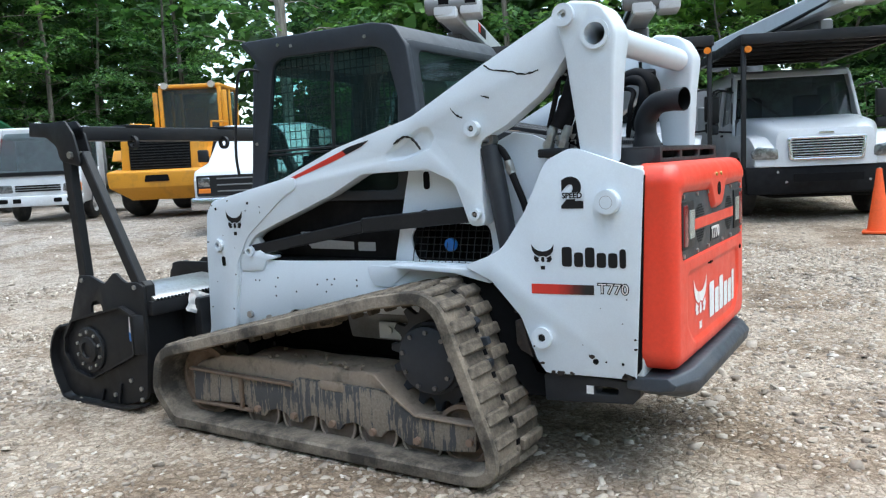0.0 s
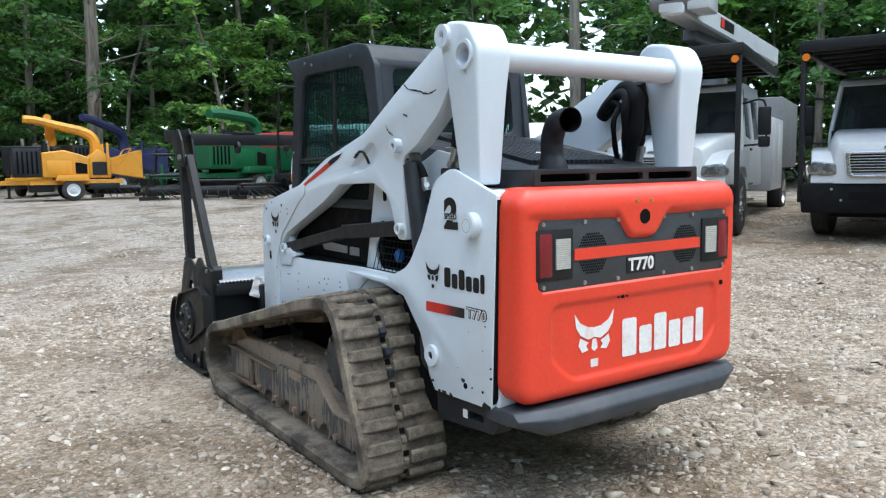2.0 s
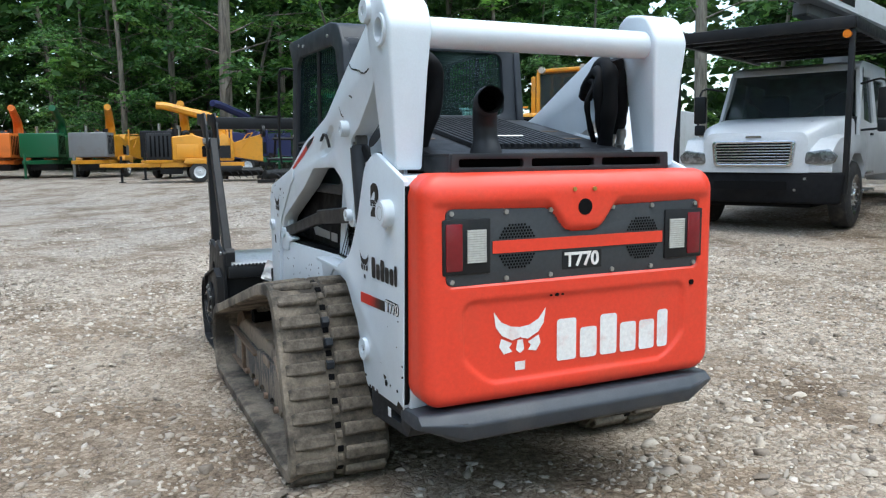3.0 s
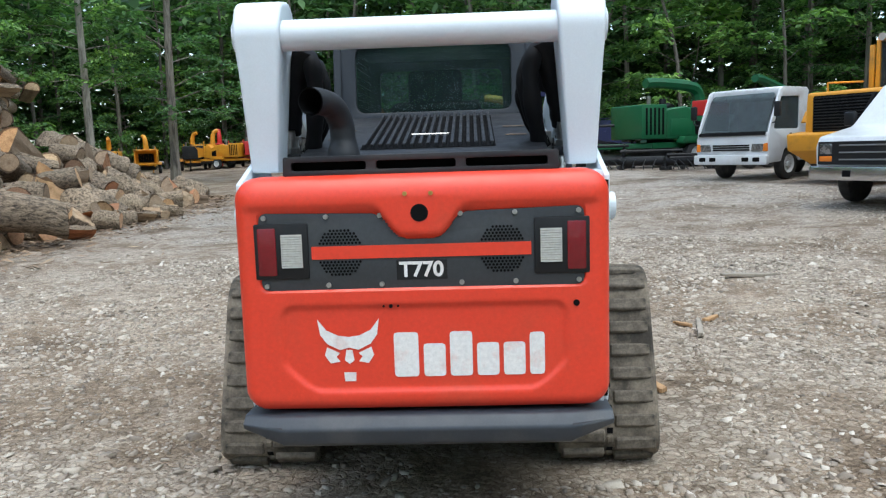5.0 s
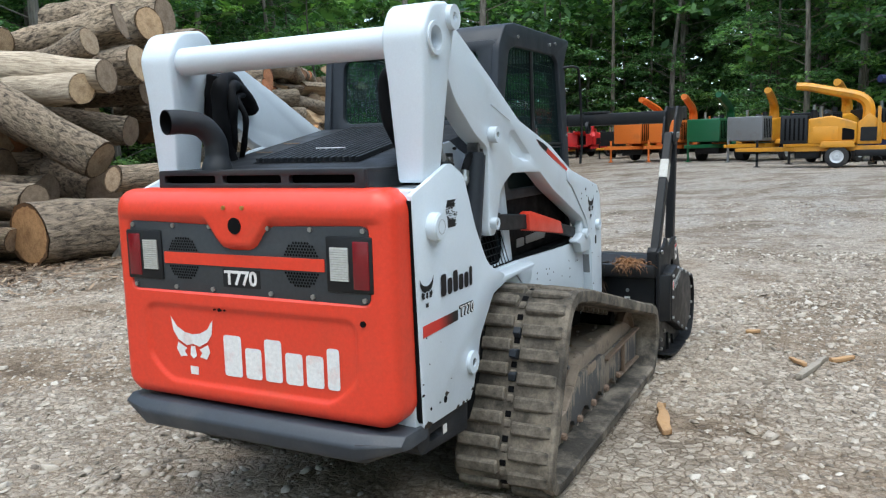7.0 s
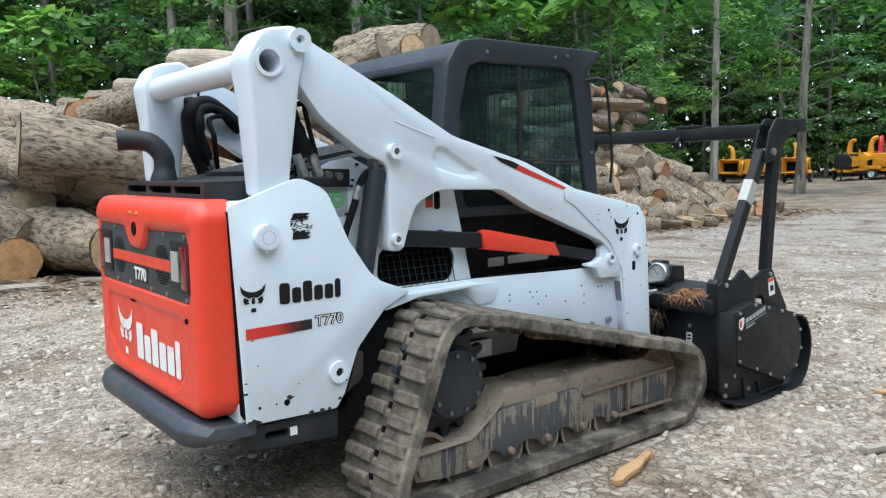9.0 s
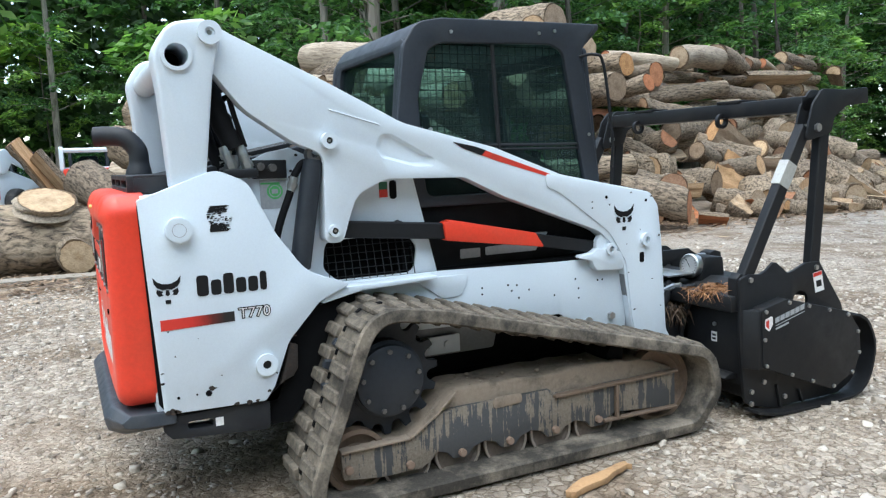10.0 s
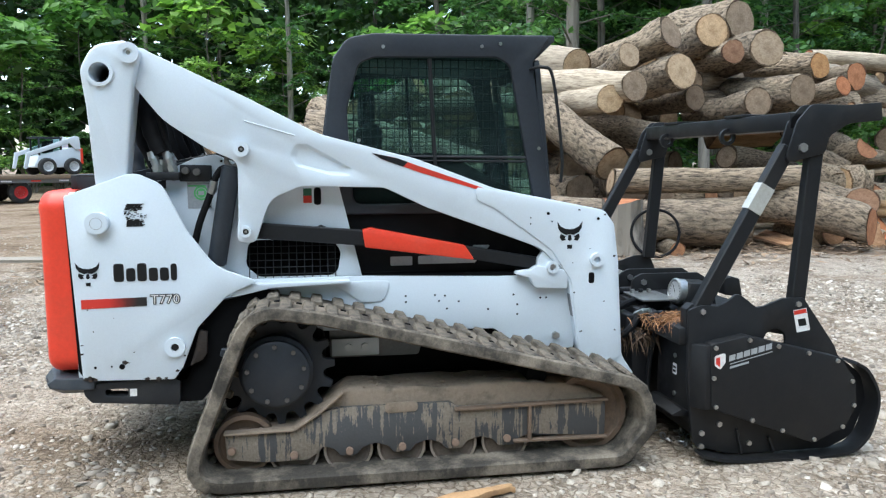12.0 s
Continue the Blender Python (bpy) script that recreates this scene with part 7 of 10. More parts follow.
def log_shape(seed, seg=22, rings=14, bend=0.05, rough=0.06):
    """A log of length 1 and radius 1 along x, with the cut ends as their own meshes."""
    rng = random.Random(seed)
    off = Vector((seed * 3.7, seed * 1.3, 0))
    bx, bz = rng.uniform(-bend, bend), rng.uniform(-bend, bend)
    verts, faces = [], []
    tilt0, tilt1 = rng.uniform(-0.10, 0.10), rng.uniform(-0.12, 0.12)
    for i in range(rings + 1):
        t = i / rings
        for k in range(seg):
            a = 2 * math.pi * k / seg
            r = (1.04 - 0.10 * t) * (1 + rough * 2.0 * noise.noise(Vector((t * 3.0, math.cos(a) * 0.9, math.sin(a) * 0.9)) + off) + rough * noise.noise(Vector((t * 9, math.cos(a) * 2.6, math.sin(a) * 2.6)) + off))
            x = t - 0.5
            if i == 0:
                x += tilt0 * math.cos(a) * 0.25
            if i == rings:
                x += tilt1 * math.sin(a + 1) * 0.25
            bow = 4 * t * (1 - t)
            verts.append((x, r * math.cos(a) + bx * bow * 6, r * math.sin(a) + bz * bow * 6))
    for i in range(rings):
        for k in range(seg):
            faces.append((i * seg + k, i * seg + (k + 1) % seg, (i + 1) * seg + (k + 1) % seg, (i + 1) * seg + k))
    ends = []
    for i in (0, rings):
        loop = [Vector(verts[i * seg + k]) for k in range(seg)]
        c = sum(loop, Vector()) / seg
        out = -1 if i == 0 else 1
        inner = [c + (p - c) * 0.985 + Vector((out * 0.004, 0, 0)) for p in loop]
        ends.append(([tuple(p) for p in inner] + [tuple(c + Vector((out * 0.008, 0, 0)))], [(k, (k + 1) % seg, seg) for k in range(seg)]))
    return verts, faces, ends


LOGS = []
for sd in range(9):
    v, f, ends = log_shape(sd + 1, bend=0.03 + 0.015 * (sd % 3), rough=0.07 + 0.02 * (sd % 4))
    if sd > 6:
        # split in half along its length: the far side is cut away to a torn flat face
        off = Vector((sd * 2.1, 0.7, 0))
        trim = lambda p: (p[0], p[1], min(p[2], 0.12 + 0.10 * noise.noise(Vector((p[0] * 4, p[1] * 2, 0)) + off)))
        v = [trim(p) for p in v]
        ends = [([trim(p) for p in ev], ef) for ev, ef in ends]
    bark = mesh_from("log", v, f, BARK_LOG if sd not in (4,) else BARE_LOG)
    if sd > 6:
        bark.materials.append(CUT)
        for poly in bark.polygons:
            if poly.normal.z > 0.8 and poly.center.z > -0.1:
                poly.material_index = 1
    bark.polygons.foreach_set("use_smooth", [sd < 7] * len(bark.polygons))
    LOGS.append((bark, [mesh_from("cut_face", ev, ef, CUT) for ev, ef in ends]))


def lay_log(kind, mid, way, length, radius, spin=0.0, label="", group="log pile"):
    """One log with its middle at mid, along way."""
    bark, ends = LOGS[kind % len(LOGS)]
    x = Vector(way).normalized()
    z = Vector((0, 0, 1))
    y = z.cross(x)
    if y.length < 0.1:
        y = Vector((0, 1, 0))
    y.normalize()
    z = x.cross(y)
    rot = Matrix((x, y, z)).transposed().to_4x4() @ Matrix.Rotation(spin, 4, "X")
    ob = new("log", bark)
    ob.matrix_basis = Matrix.Translation(mid) @ rot @ Matrix.Diagonal((length, radius, radius, 1))
    tagged(ob, label or "sawn tree trunk with rough grey-brown bark in the pile", "log", group)
    for e in ends:
        c = new("cut_face", e)
        c.parent = ob
    return ob


def log_pile():
    rng = random.Random(31)
    # south part: ends towards the yard
    spans = [(-2.2, 7.6, 0.30), (0.3, 7.4, 0.86), (0.6, 7.3, 1.40), (1.0, 7.2, 1.92), (2.2, 7.0, 2.42), (3.2, 6.6, 2.90), (4.2, 6.6, 3.34)]
    for k, (y0, y1, z) in enumerate(spans):
        y = y0 + rng.uniform(0, 0.3)
        while y < y1:
            r = rng.uniform(0.15, 0.40)
            y += r
            L = rng.uniform(2.4, 3.6)
            a = radians(rng.uniform(-22, 34))
            way = Vector((math.cos(a), math.sin(a) + 0.12, rng.uniform(-0.24, 0.12)))
            front = -8.55 - 0.10 * k + rng.uniform(-1.0, 0.75)
            if y < 1.3 and z > 0.6:
                y += r * 0.95
                continue
            if y > 2.8 and z > 1.0:
                front -= 2.1
            mid = Vector((front, y, z + rng.uniform(-0.06, 0.08))) - way.normalized() * (L / 2)
            lay_log(rng.randrange(7), mid, way, L, r, rng.uniform(0, 6.28))
            y += r * 0.95 + (rng.uniform(0.12, 0.42) if rng.random() < 0.28 else 0.0)
    # more logs deeper in the pile
    for k, (y0, y1, z) in enumerate(spans):
        y = y0 + 0.2
        while y < y1 + 0.6:
            r = rng.uniform(0.26, 0.40)
            if not (y < 1.3 and z > 0.6):
                lay_log(rng.randrange(7), (-12.2 - 0.1 * k + rng.uniform(-0.3, 0.3), y, z - 0.05), (1, rng.uniform(0.0, 0.4), rng.uniform(-0.05, 0.05)), rng.uniform(2.2, 3.0), r, rng.uniform(0, 6.28), "dark-barked log deep in the pile")
            y += r * 1.8
    # north part: long logs stacked along a line that runs away from the yard
    start, along = Vector((-9.9, 8.0, 0)), Vector((-0.363, 0.932, 0))
    across = Vector((-0.932, -0.363, 0))
    for k in range(9):
        for deep in range(2 if k > 6 else 1):
            s = rng.uniform(-0.6, 0.8)
            reach = 20.0 if k > 5 else 16.0
            while s < reach:
                L = rng.uniform(2.0, 4.2)
                r = rng.uniform(0.17, 0.33)
                rise = 0.34 + k * 0.40 + 0.055 * s * (k / 8) + rng.uniform(-0.08, 0.08)
                mid = start + along * (s + L / 2) + across * (deep * 0.75 + 0.07 * k + rng.uniform(-0.35, 0.25)) + Vector((0, 0, rise))
                way = along + across * rng.uniform(-0.28, 0.28) + Vector((0, 0, rng.uniform(-0.09, 0.09)))
                lay_log(rng.randrange(9), mid, way, L, r, rng.uniform(0, 6.28), "long sawn log lying along the pile")
                s += L + rng.uniform(-0.3, 0.4)
    # heap of broken rounds and split chunks before the long logs
    for i in range(130):
        y = 8.8 + 11.2 * rng.random() ** 0.85
        top = 1.75 * (1 - max(0, y - 15.0) / 7.0) + 0.25 * math.sin(y * 1.3)
        u = rng.random()
        x = -7.5 - 0.05 * (y - 9) - 2.1 * u + rng.uniform(-0.25, 0.25)
        r = rng.uniform(0.17, 0.38)
        z = max(r * 0.8, land(x, y) + top * u + rng.uniform(-0.25, 0.1))
        a = rng.uniform(-0.7, 1.9)
        L = rng.uniform(0.45, 1.5)
        kind = rng.choice((0, 2, 5, 6, 7, 8, 7, 8, 7, 8))
        lay_log(kind, (x, y, z), (math.cos(a), math.sin(a), rng.uniform(-0.75, 0.25)), L, r, rng.uniform(0, 6.28), "split and sawn chunk in the heap before the logs", "heap of chunks")
    # fallen pieces before the pile
    for i in range(24):
        y = rng.uniform(5.6, 19.0)
        r = rng.uniform(0.10, 0.22)
        x = -7.3 - 0.04 * max(0, y - 9) + rng.uniform(-0.6, 0.6)
        a = rng.uniform(-0.9, 0.9)
        lay_log(rng.choice((0, 3, 7, 8, 7, 8)), (x, y, land(x, y) + r * 0.8), (math.cos(a), math.sin(a), -0.08), rng.uniform(0.3, 0.9), r, rng.uniform(0, 6.28), "short sawn chunk fallen before the pile", "heap of chunks")
    # the ones that stand out
    lay_log(2, (-7.55, 5.45, 0.46), (0.10, 1, 0.01), 3.6, 0.43, 0.4, "thick log with deep furrowed bark at the foot of the pile")
    lay_log(0, (-7.60, 6.75, 1.16), (0.05, 1, 0.02), 3.4, 0.20, 1.4, "long pale log above the thick one")
    lay_log(1, (-7.30, 8.35, 0.56), (0.78, 0.62, -0.16), 1.9, 0.33, 1.0, "thick log tipped towards the yard")
    for kind, mid, way, length, r, word in (
        (6, (-10.30, 6.32, 3.54), (0.92, 0.34, 0.19), 2.4, 0.32, "dark-barked log with a bright orange cut on the crest"),
        (0, (-10.69, 7.67, 3.82), (0.99, 0.07, 0.07), 2.2, 0.34, "thick log with a pale cut on the crest"),
        (2, (-11.26, 8.22, 4.18), (0.97, 0.25, 0.01), 2.6, 0.39, "thick log with a weathered grey cut on the crest"),
        (1, (-10.39, 8.61, 3.47), (0.99, 0.09, 0.07), 2.2, 0.36, "thick furrowed log with a pale cut near the crest"),
        (3, (-10.20, 7.98, 3.43), (1.00, 0.06, 0.05), 1.8, 0.24, "short log with a pale cut near the crest"),
        (5, (-9.67, 5.76, 3.11), (0.96, 0.08, 0.26), 1.6, 0.24, "short log with a torn pale cut near the crest"),
        (6, (-9.97, 6.57, 2.98), (0.97, 0.22, 0.07), 2.2, 0.35, "log with a dark red cut in the pile"),
        (4, (-9.57, 5.23, 2.85), (0.89, 0.44, -0.09), 2.4, 0.28, "stripped grey log lying across the pile"),
        (4, (-9.67, 5.09, 2.51), (0.97, 0.25, 0.01), 2.2, 0.26, "stripped pale log with a clean cut"),
        (1, (-10.20, 7.24, 2.62), (1.00, 0.06, -0.00), 1.8, 0.25, "log with a pale orange cut in the pile"),
        (0, (-9.79, 8.15, 2.46), (0.99, 0.11, 0.05), 2.0, 0.28, "log with a pale cut in the pile"),
        (5, (-9.68, 8.88, 2.77), (0.98, 0.19, -0.05), 2.0, 0.31, "furrowed log with a torn orange cut in the pile"),
        (2, (-10.27, 9.51, 3.22), (0.98, 0.21, 0.01), 2.2, 0.26, "dark-barked log with a dull cut in the pile"),
        (3, (-10.09, 10.23, 3.04), (0.99, 0.12, -0.02), 2.2, 0.28, "thick log with a weathered cut in the pile"),
        (0, (-9.47, 9.63, 2.67), (0.97, 0.20, 0.15), 1.8, 0.19, "thin log with a pale cut in the pile"),
        (1, (-8.92, 4.91, 1.91), (0.76, 0.39, -0.53), 1.9, 0.33, "dark furrowed log leaning down the face of the pile"),
        (2, (-9.84, 6.10, 2.06), (0.94, 0.29, -0.16), 2.2, 0.29, "dark log leaning into the gap of the pile"),
        (3, (-8.93, 9.65, 0.84), (0.94, 0.15, -0.31), 2.2, 0.32, "furrowed log tipped towards the yard with a grey cut"),
    ):
        lay_log(kind, mid, way, length, r, rng.uniform(0, 6.28), word)
    lay_log(1, (-8.0, 1.6, 1.50), (0.22, 1, -0.24), 3.0, 0.40, 0.9, "huge furrowed log lying across the pile")
    lay_log(3, (-10.1, 1.15, 2.15), (1, 0.05, 0.02), 2.6, 0.42, 0.1, "huge log with a weathered grey cut")
    lay_log(5, (-8.55, 0.55, 0.46), (0.85, 0.45, -0.04), 2.2, 0.40, 0.3, "thick log with a dark cut at the foot of the pile")
    lay_log(6, (-8.6, 1.6, 2.45), (0.55, 0.8, 0.42), 1.1, 0.24, 0.3, "short forked log end standing up")
    lay_log(3, (-8.6, -1.75, 0.48), (0.10, 1, -0.03), 2.5, 0.44, 0.7, "thick furrowed log lying before the end of the pile")
    lay_log(1, (-9.9, -1.9, 0.44), (0.15, 1, 0.02), 3.0, 0.44, 1.9, "thick furrowed log behind another at the end of the pile")
    lay_log(4, (-8.50, -1.22, 0.98), (0.42, 0.10, 0.90), 0.15, 0.40, 0.3, "sawn round lying tilted on a log")
    lay_log(3, (-9.1, 0.33, 1.62), (1, 0.82, -0.42), 1.5, 0.28, 0.5, "short furrowed log tipped towards the yard")
    lay_log(0, (-9.15, -0.22, 0.95), (1, 0.83, -0.62), 1.7, 0.31, 0.3, "pale-barked log tipped towards the yard")
    lay_log(2, (-10.2, 1.05, 1.32), (1, 0.10, 0.02), 2.6, 0.40, 0.9)
    lay_log(5, (-10.3, 0.30, 1.00), (1, 0.12, 0.02), 2.4, 0.34, 1.9)
    lay_log(7, (-10.0, -1.30, 1.45), (0.02, 0.54, -0.84), 1.15, 0.16, 0.5, "pale split log leaning on the end of the pile")
    lay_log(8, (-9.85, -1.08, 1.32), (0.05, 0.58, -0.81), 0.95, 0.14, 2.5, "pale split log leaning on the end of the pile")
    lay_log(2, (-9.2, 2.6, 2.42), (0.45, 1, 0.02), 2.6, 0.15, 0.3, "thin log along the top of the pile")


log_pile()


def build_stump():
    stump = root("tree_stump", "upright sawn stump with ribbed grey bark before the pile", "stump", pose(-7.05, 5.0, 0))
    bm = bmesh.new()
    seg, rings = 30, 8
    rows = []
    for i in range(rings + 1):
        t = i / rings
        row = []
        for k in range(seg):
            a = 2 * math.pi * k / seg
            flare = 0.30 + 0.14 * (1 - t) ** 3 * (1 + 0.6 * math.sin(5 * a)) + 0.02 * math.sin(9 * a + 2 * t) + 0.03 * noise.noise((math.cos(a) * 2, math.sin(a) * 2, t * 2))
            row.append(bm.verts.new((flare * math.cos(a), flare * math.sin(a), t * 0.86 - 0.02 + (0.04 * math.sin(a * 2) if i == rings else 0))))
        rows.append(row)
    for a, b in zip(rows, rows[1:]):
        for k in range(seg):
            bm.faces.new((a[k], a[(k + 1) % seg], b[(k + 1) % seg], b[k]))
    top = [v.co.copy() for v in rows[-1]]
    part("stump_bark", bm, BARK_TREE, stump)
    bm = bmesh.new()
    bm.faces.new([bm.verts.new(p * 0.99 + Vector((0, 0, 0.010))) for p in top])
    part("cut_face", bm, CUT, stump)
    bm = bmesh.new()
    ring_line = [(0.36 * math.cos(a * 0.5236), 0.36 * math.sin(a * 0.5236) , 0.02 * math.sin(a)) for a in range(13)]
    pipe(bm, ring_line, 0.022, 8, 4, caps=False)
    hoop = link("rubber_hoop", bm, HOSE)
    hoop.matrix_basis = pose(-6.62, 5.35, 0.375, 76, 0, 78)
    tagged(hoop, "worn black rubber hoop leaning against the stump", "hoop")


build_stump()


def scrap(name, kind, spots, label, category):
    for (x, y, ang, length, width, thick) in spots:
        rng = random.Random(int(x * 100) + int(y * 10))
        half = [(-length * 0.5 + length * k / 9, width * (0.5 - 0.18 * abs(k - 3.5) / 4) * rng.uniform(0.72, 1.05)) for k in range(10)]
        sway = [width * 0.35 * noise.noise(Vector((u * 9, x, y))) for u, w in half]
        torn = [(length * (0.5 + rng.uniform(-0.01, 0.07)), width * (-0.30 + 0.15 * k)) for k in range(5)]
        split = [(-length * (0.5 + rng.uniform(-0.02, 0.05)), width * (0.30 - 0.15 * k)) for k in range(5)]
        poly = [(u, c - w) for (u, w), c in zip(half, sway)] + torn + [(u, c + w) for (u, w), c in zip(half, sway)][::-1] + split
        bm = slab(bmesh.new(), poly, 0, thick, axis="z", bevel=min(thick, width) * 0.08)
        for v in bm.verts:
            v.co += Vector((0, 0, 0.25 * thick * noise.noise(v.co * 14 + Vector((x, y, 0)))))
        ob = link(name, bm, kind)
        ob.matrix_basis = pose(x, y, land(x, y) + 0.004, rng.uniform(-3, 3), rng.uniform(-3, 3), ang)
        tagged(ob, label, category)


SPLINTER = surface("split_wood", (0.42, 0.25, 0.12), 0.85, grime=(0.25, 0.15, 0.08), amount=0.7, scale=14, fine=70, relief=0.4)
GREYSTICK = surface("weathered_stick", (0.30, 0.26, 0.21), 0.9, grime=(0.18, 0.15, 0.12), amount=0.6, scale=12)
scrap("wood_splinter", SPLINTER, [(1.175, 0.935, 104, 0.38, 0.075, 0.028), (2.02, 2.50, 40, 0.17, 0.05, 0.025), (1.76, 2.34, 120, 0.17, 0.05, 0.02), (1.42, 3.1, 20, 0.10, 0.05, 0.02)], "orange-brown split wood piece lying on gravel", "wood piece")
scrap("stick", GREYSTICK, [(1.85, 2.22, 75, 0.55, 0.05, 0.03), (-7.3, 1.1, 60, 1.1, 0.08, 0.06), (1.0, -1.0, 30, 0.09, 0.02, 0.012), (3.0, 4.4, 10, 0.6, 0.12, 0.03)], "weathered grey stick lying on gravel", "stick")


def board_stack():
    stack = root("board_stack", "flat stack of old grey boards lying by the logs", "boards", pose(-8.1, -2.3, 0, 0, 0, 84))
    for k in range(7):
        bm = bmesh.new()
        box(bm, (-2.6 + 0.05 * (k % 3), -0.55 + 0.13 * (k % 4), 0.03 * (k // 4) * 1.0 + 0.002), (2.6 - 0.12 * (k % 2), -0.44 + 0.13 * (k % 4), 0.03 * (k // 4) + 0.028), 0.004)
        part("board", bm, GREYSTICK, stack)


board_stack()


def litter():
    """Bark shreds and chips strewn before the pile."""
    rng = random.Random(8)
    verts, faces = [], []
    for _ in range(11000):
        y = rng.uniform(-3.5, 22)
        x = -7.6 + abs(rng.gauss(0, 1.1)) - 0.7 - (0.05 * max(0, y - 8))
        z = land(x, y) + 0.012
        a = rng.uniform(0, 6.28)
        L, w = rng.uniform(0.03, 0.14), rng.uniform(0.008, 0.03)
        u, v = Vector((math.cos(a), math.sin(a), rng.uniform(-0.2, 0.3))) * L, Vector((-math.sin(a), math.cos(a), rng.uniform(-0.4, 0.4))) * w
        c = Vector((x, y, z + rng.uniform(0, 0.03)))
        i = len(verts)
        verts += [c - u, c + v, c + u, c - v]
        faces.append((i, i + 1, i + 2, i + 3))
    ob = new("bark_litter", mesh_from("bark_litter", verts, faces, LITTER))
    tagged(ob, "brown bark shreds and wood chips strewn before the logs", "wood litter", kind="stuff")


def litter_material():
    m, nt, b = nodes_of("bark_litter")
    geo = nt.nodes.new("ShaderNodeNewGeometry")
    c = ramp(nt, geo.outputs["Random Per Island"], [(0.0, (0.07, 0.047, 0.030)), (0.55, (0.19, 0.122, 0.074)), (0.9, (0.29, 0.20, 0.125)), (1.0, (0.45, 0.33, 0.21))])
    nt.links.new(c, b.inputs["Base Color"])
    b.inputs["Roughness"].default_value = 0.9
    return m


LITTER = litter_material()
litter()


# ---- parked machines ----
TRUCKWHITE = surface("truck_white_paint", (0.58, 0.60, 0.62), 0.35, grime=(0.34, 0.32, 0.29), amount=0.4, scale=1.6, coat=0.4)
CHROME = surface("dull_chrome", (0.62, 0.63, 0.65), 0.22, 0.95, grime=(0.25, 0.24, 0.22), amount=0.3, scale=6)
TYRE = surface("tyre_rubber", (0.022, 0.022, 0.023), 0.85, grime=(0.12, 0.105, 0.085), amount=0.6, scale=7, relief=0.3)
YELLOW = surface("machine_yellow_paint", (0.62, 0.275, 0.018), 0.45, grime=(0.20, 0.12, 0.04), amount=0.6, scale=2.0)
GREEN = surface("machine_green_paint", (0.009, 0.098, 0.036), 0.45, grime=(0.05, 0.08, 0.04), amount=0.4, scale=2.0)
MACHRED = surface("machine_red_paint", (0.50, 0.022, 0.022), 0.45, grime=(0.18, 0.04, 0.03), amount=0.4, scale=2.0)
NAVY = surface("machine_navy_paint", (0.020, 0.024, 0.085), 0.45, grime=(0.06, 0.06, 0.07), amount=0.4, scale=2.0)
ORANGE = surface("machine_orange_paint", (0.66, 0.16, 0.02), 0.5, grime=(0.2, 0.08, 0.03), amount=0.4, scale=2.0)
CONEORANGE = surface("cone_plastic", (0.80, 0.10, 0.015), 0.5, grime=(0.3, 0.08, 0.03), amount=0.4, scale=5)
AMBER = surface("amber_lens", (0.70, 0.20, 0.02), 0.2, coat=0.5)
HEADLAMP = surface("headlamp_lens", (0.30, 0.31, 0.32), 0.12, 0.6, grime=(0.05, 0.05, 0.05), amount=0.7, scale=14, low=0.46, spread=0.06, coat=0.9)
GREYMETAL = surface("grey_painted_steel", (0.17, 0.175, 0.18), 0.5, amount=0.4, scale=3)
DECKWOOD = surface("trailer_deck_wood", (0.22, 0.16, 0.11), 0.9, grime=(0.12, 0.09, 0.06), amount=0.6, scale=6, relief=0.4)


def stand(x, y, hx, hy, size=1.0):
    """The pose of a machine at (x, y) that faces along (hx, hy)."""
    a = math.atan2(-hx, hy)
    return Matrix.Translation((x, y, land(x, y))) @ Matrix.Rotation(a, 4, "Z") @ Matrix.Scale(size, 4)


def wheel(parent, x, y, r, w, rim=CHROME, dish=0.04, z=None):
    """A wheel whose axle lies along x: tyre and rim."""
    s = 1 if x > 0 else -1
    z = r if z is None else z
    m = Matrix.Translation((x, y, z)) @ Matrix.Rotation(radians(90 * s), 4, "Y")
    bm = bmesh.new()
    lathe(bm, [(r * 0.58, -w / 2), (r * 0.86, -w / 2), (r * 0.97, -w * 0.40), (r, -w * 0.25), (r, w * 0.25), (r * 0.97, w * 0.40), (r * 0.86, w / 2), (r * 0.58, w / 2), (r * 0.56, 0)], 32, m)
    tyre = part("wheel", bm, TYRE, parent)
    bm = bmesh.new()
    lathe(bm, [(0.0, w * 0.5 - dish), (r * 0.14, w * 0.5 - dish + 0.03), (r * 0.18, w * 0.5 - dish), (r * 0.42, w * 0.5 - dish - 0.01), (r * 0.52, w * 0.5 - 0.005), (r * 0.585, w * 0.5 + 0.004), (r * 0.585, -w * 0.45)], 28, m)
    rimo = part("rim", bm, rim, tyre)
    bm = bmesh.new()
    for i in range(8):
        a = i * math.pi / 4
        c = m @ Vector((r * 0.30 * math.cos(a), r * 0.30 * math.sin(a), w * 0.5 - dish - 0.01))
        d = m @ Vector((r * 0.30 * math.cos(a), r * 0.30 * math.sin(a), w * 0.5 - dish + 0.022))
        rod(bm, c, d, r * 0.035, seg=6)
    part("wheel_nut", bm, STEEL, rimo)
    return tyre


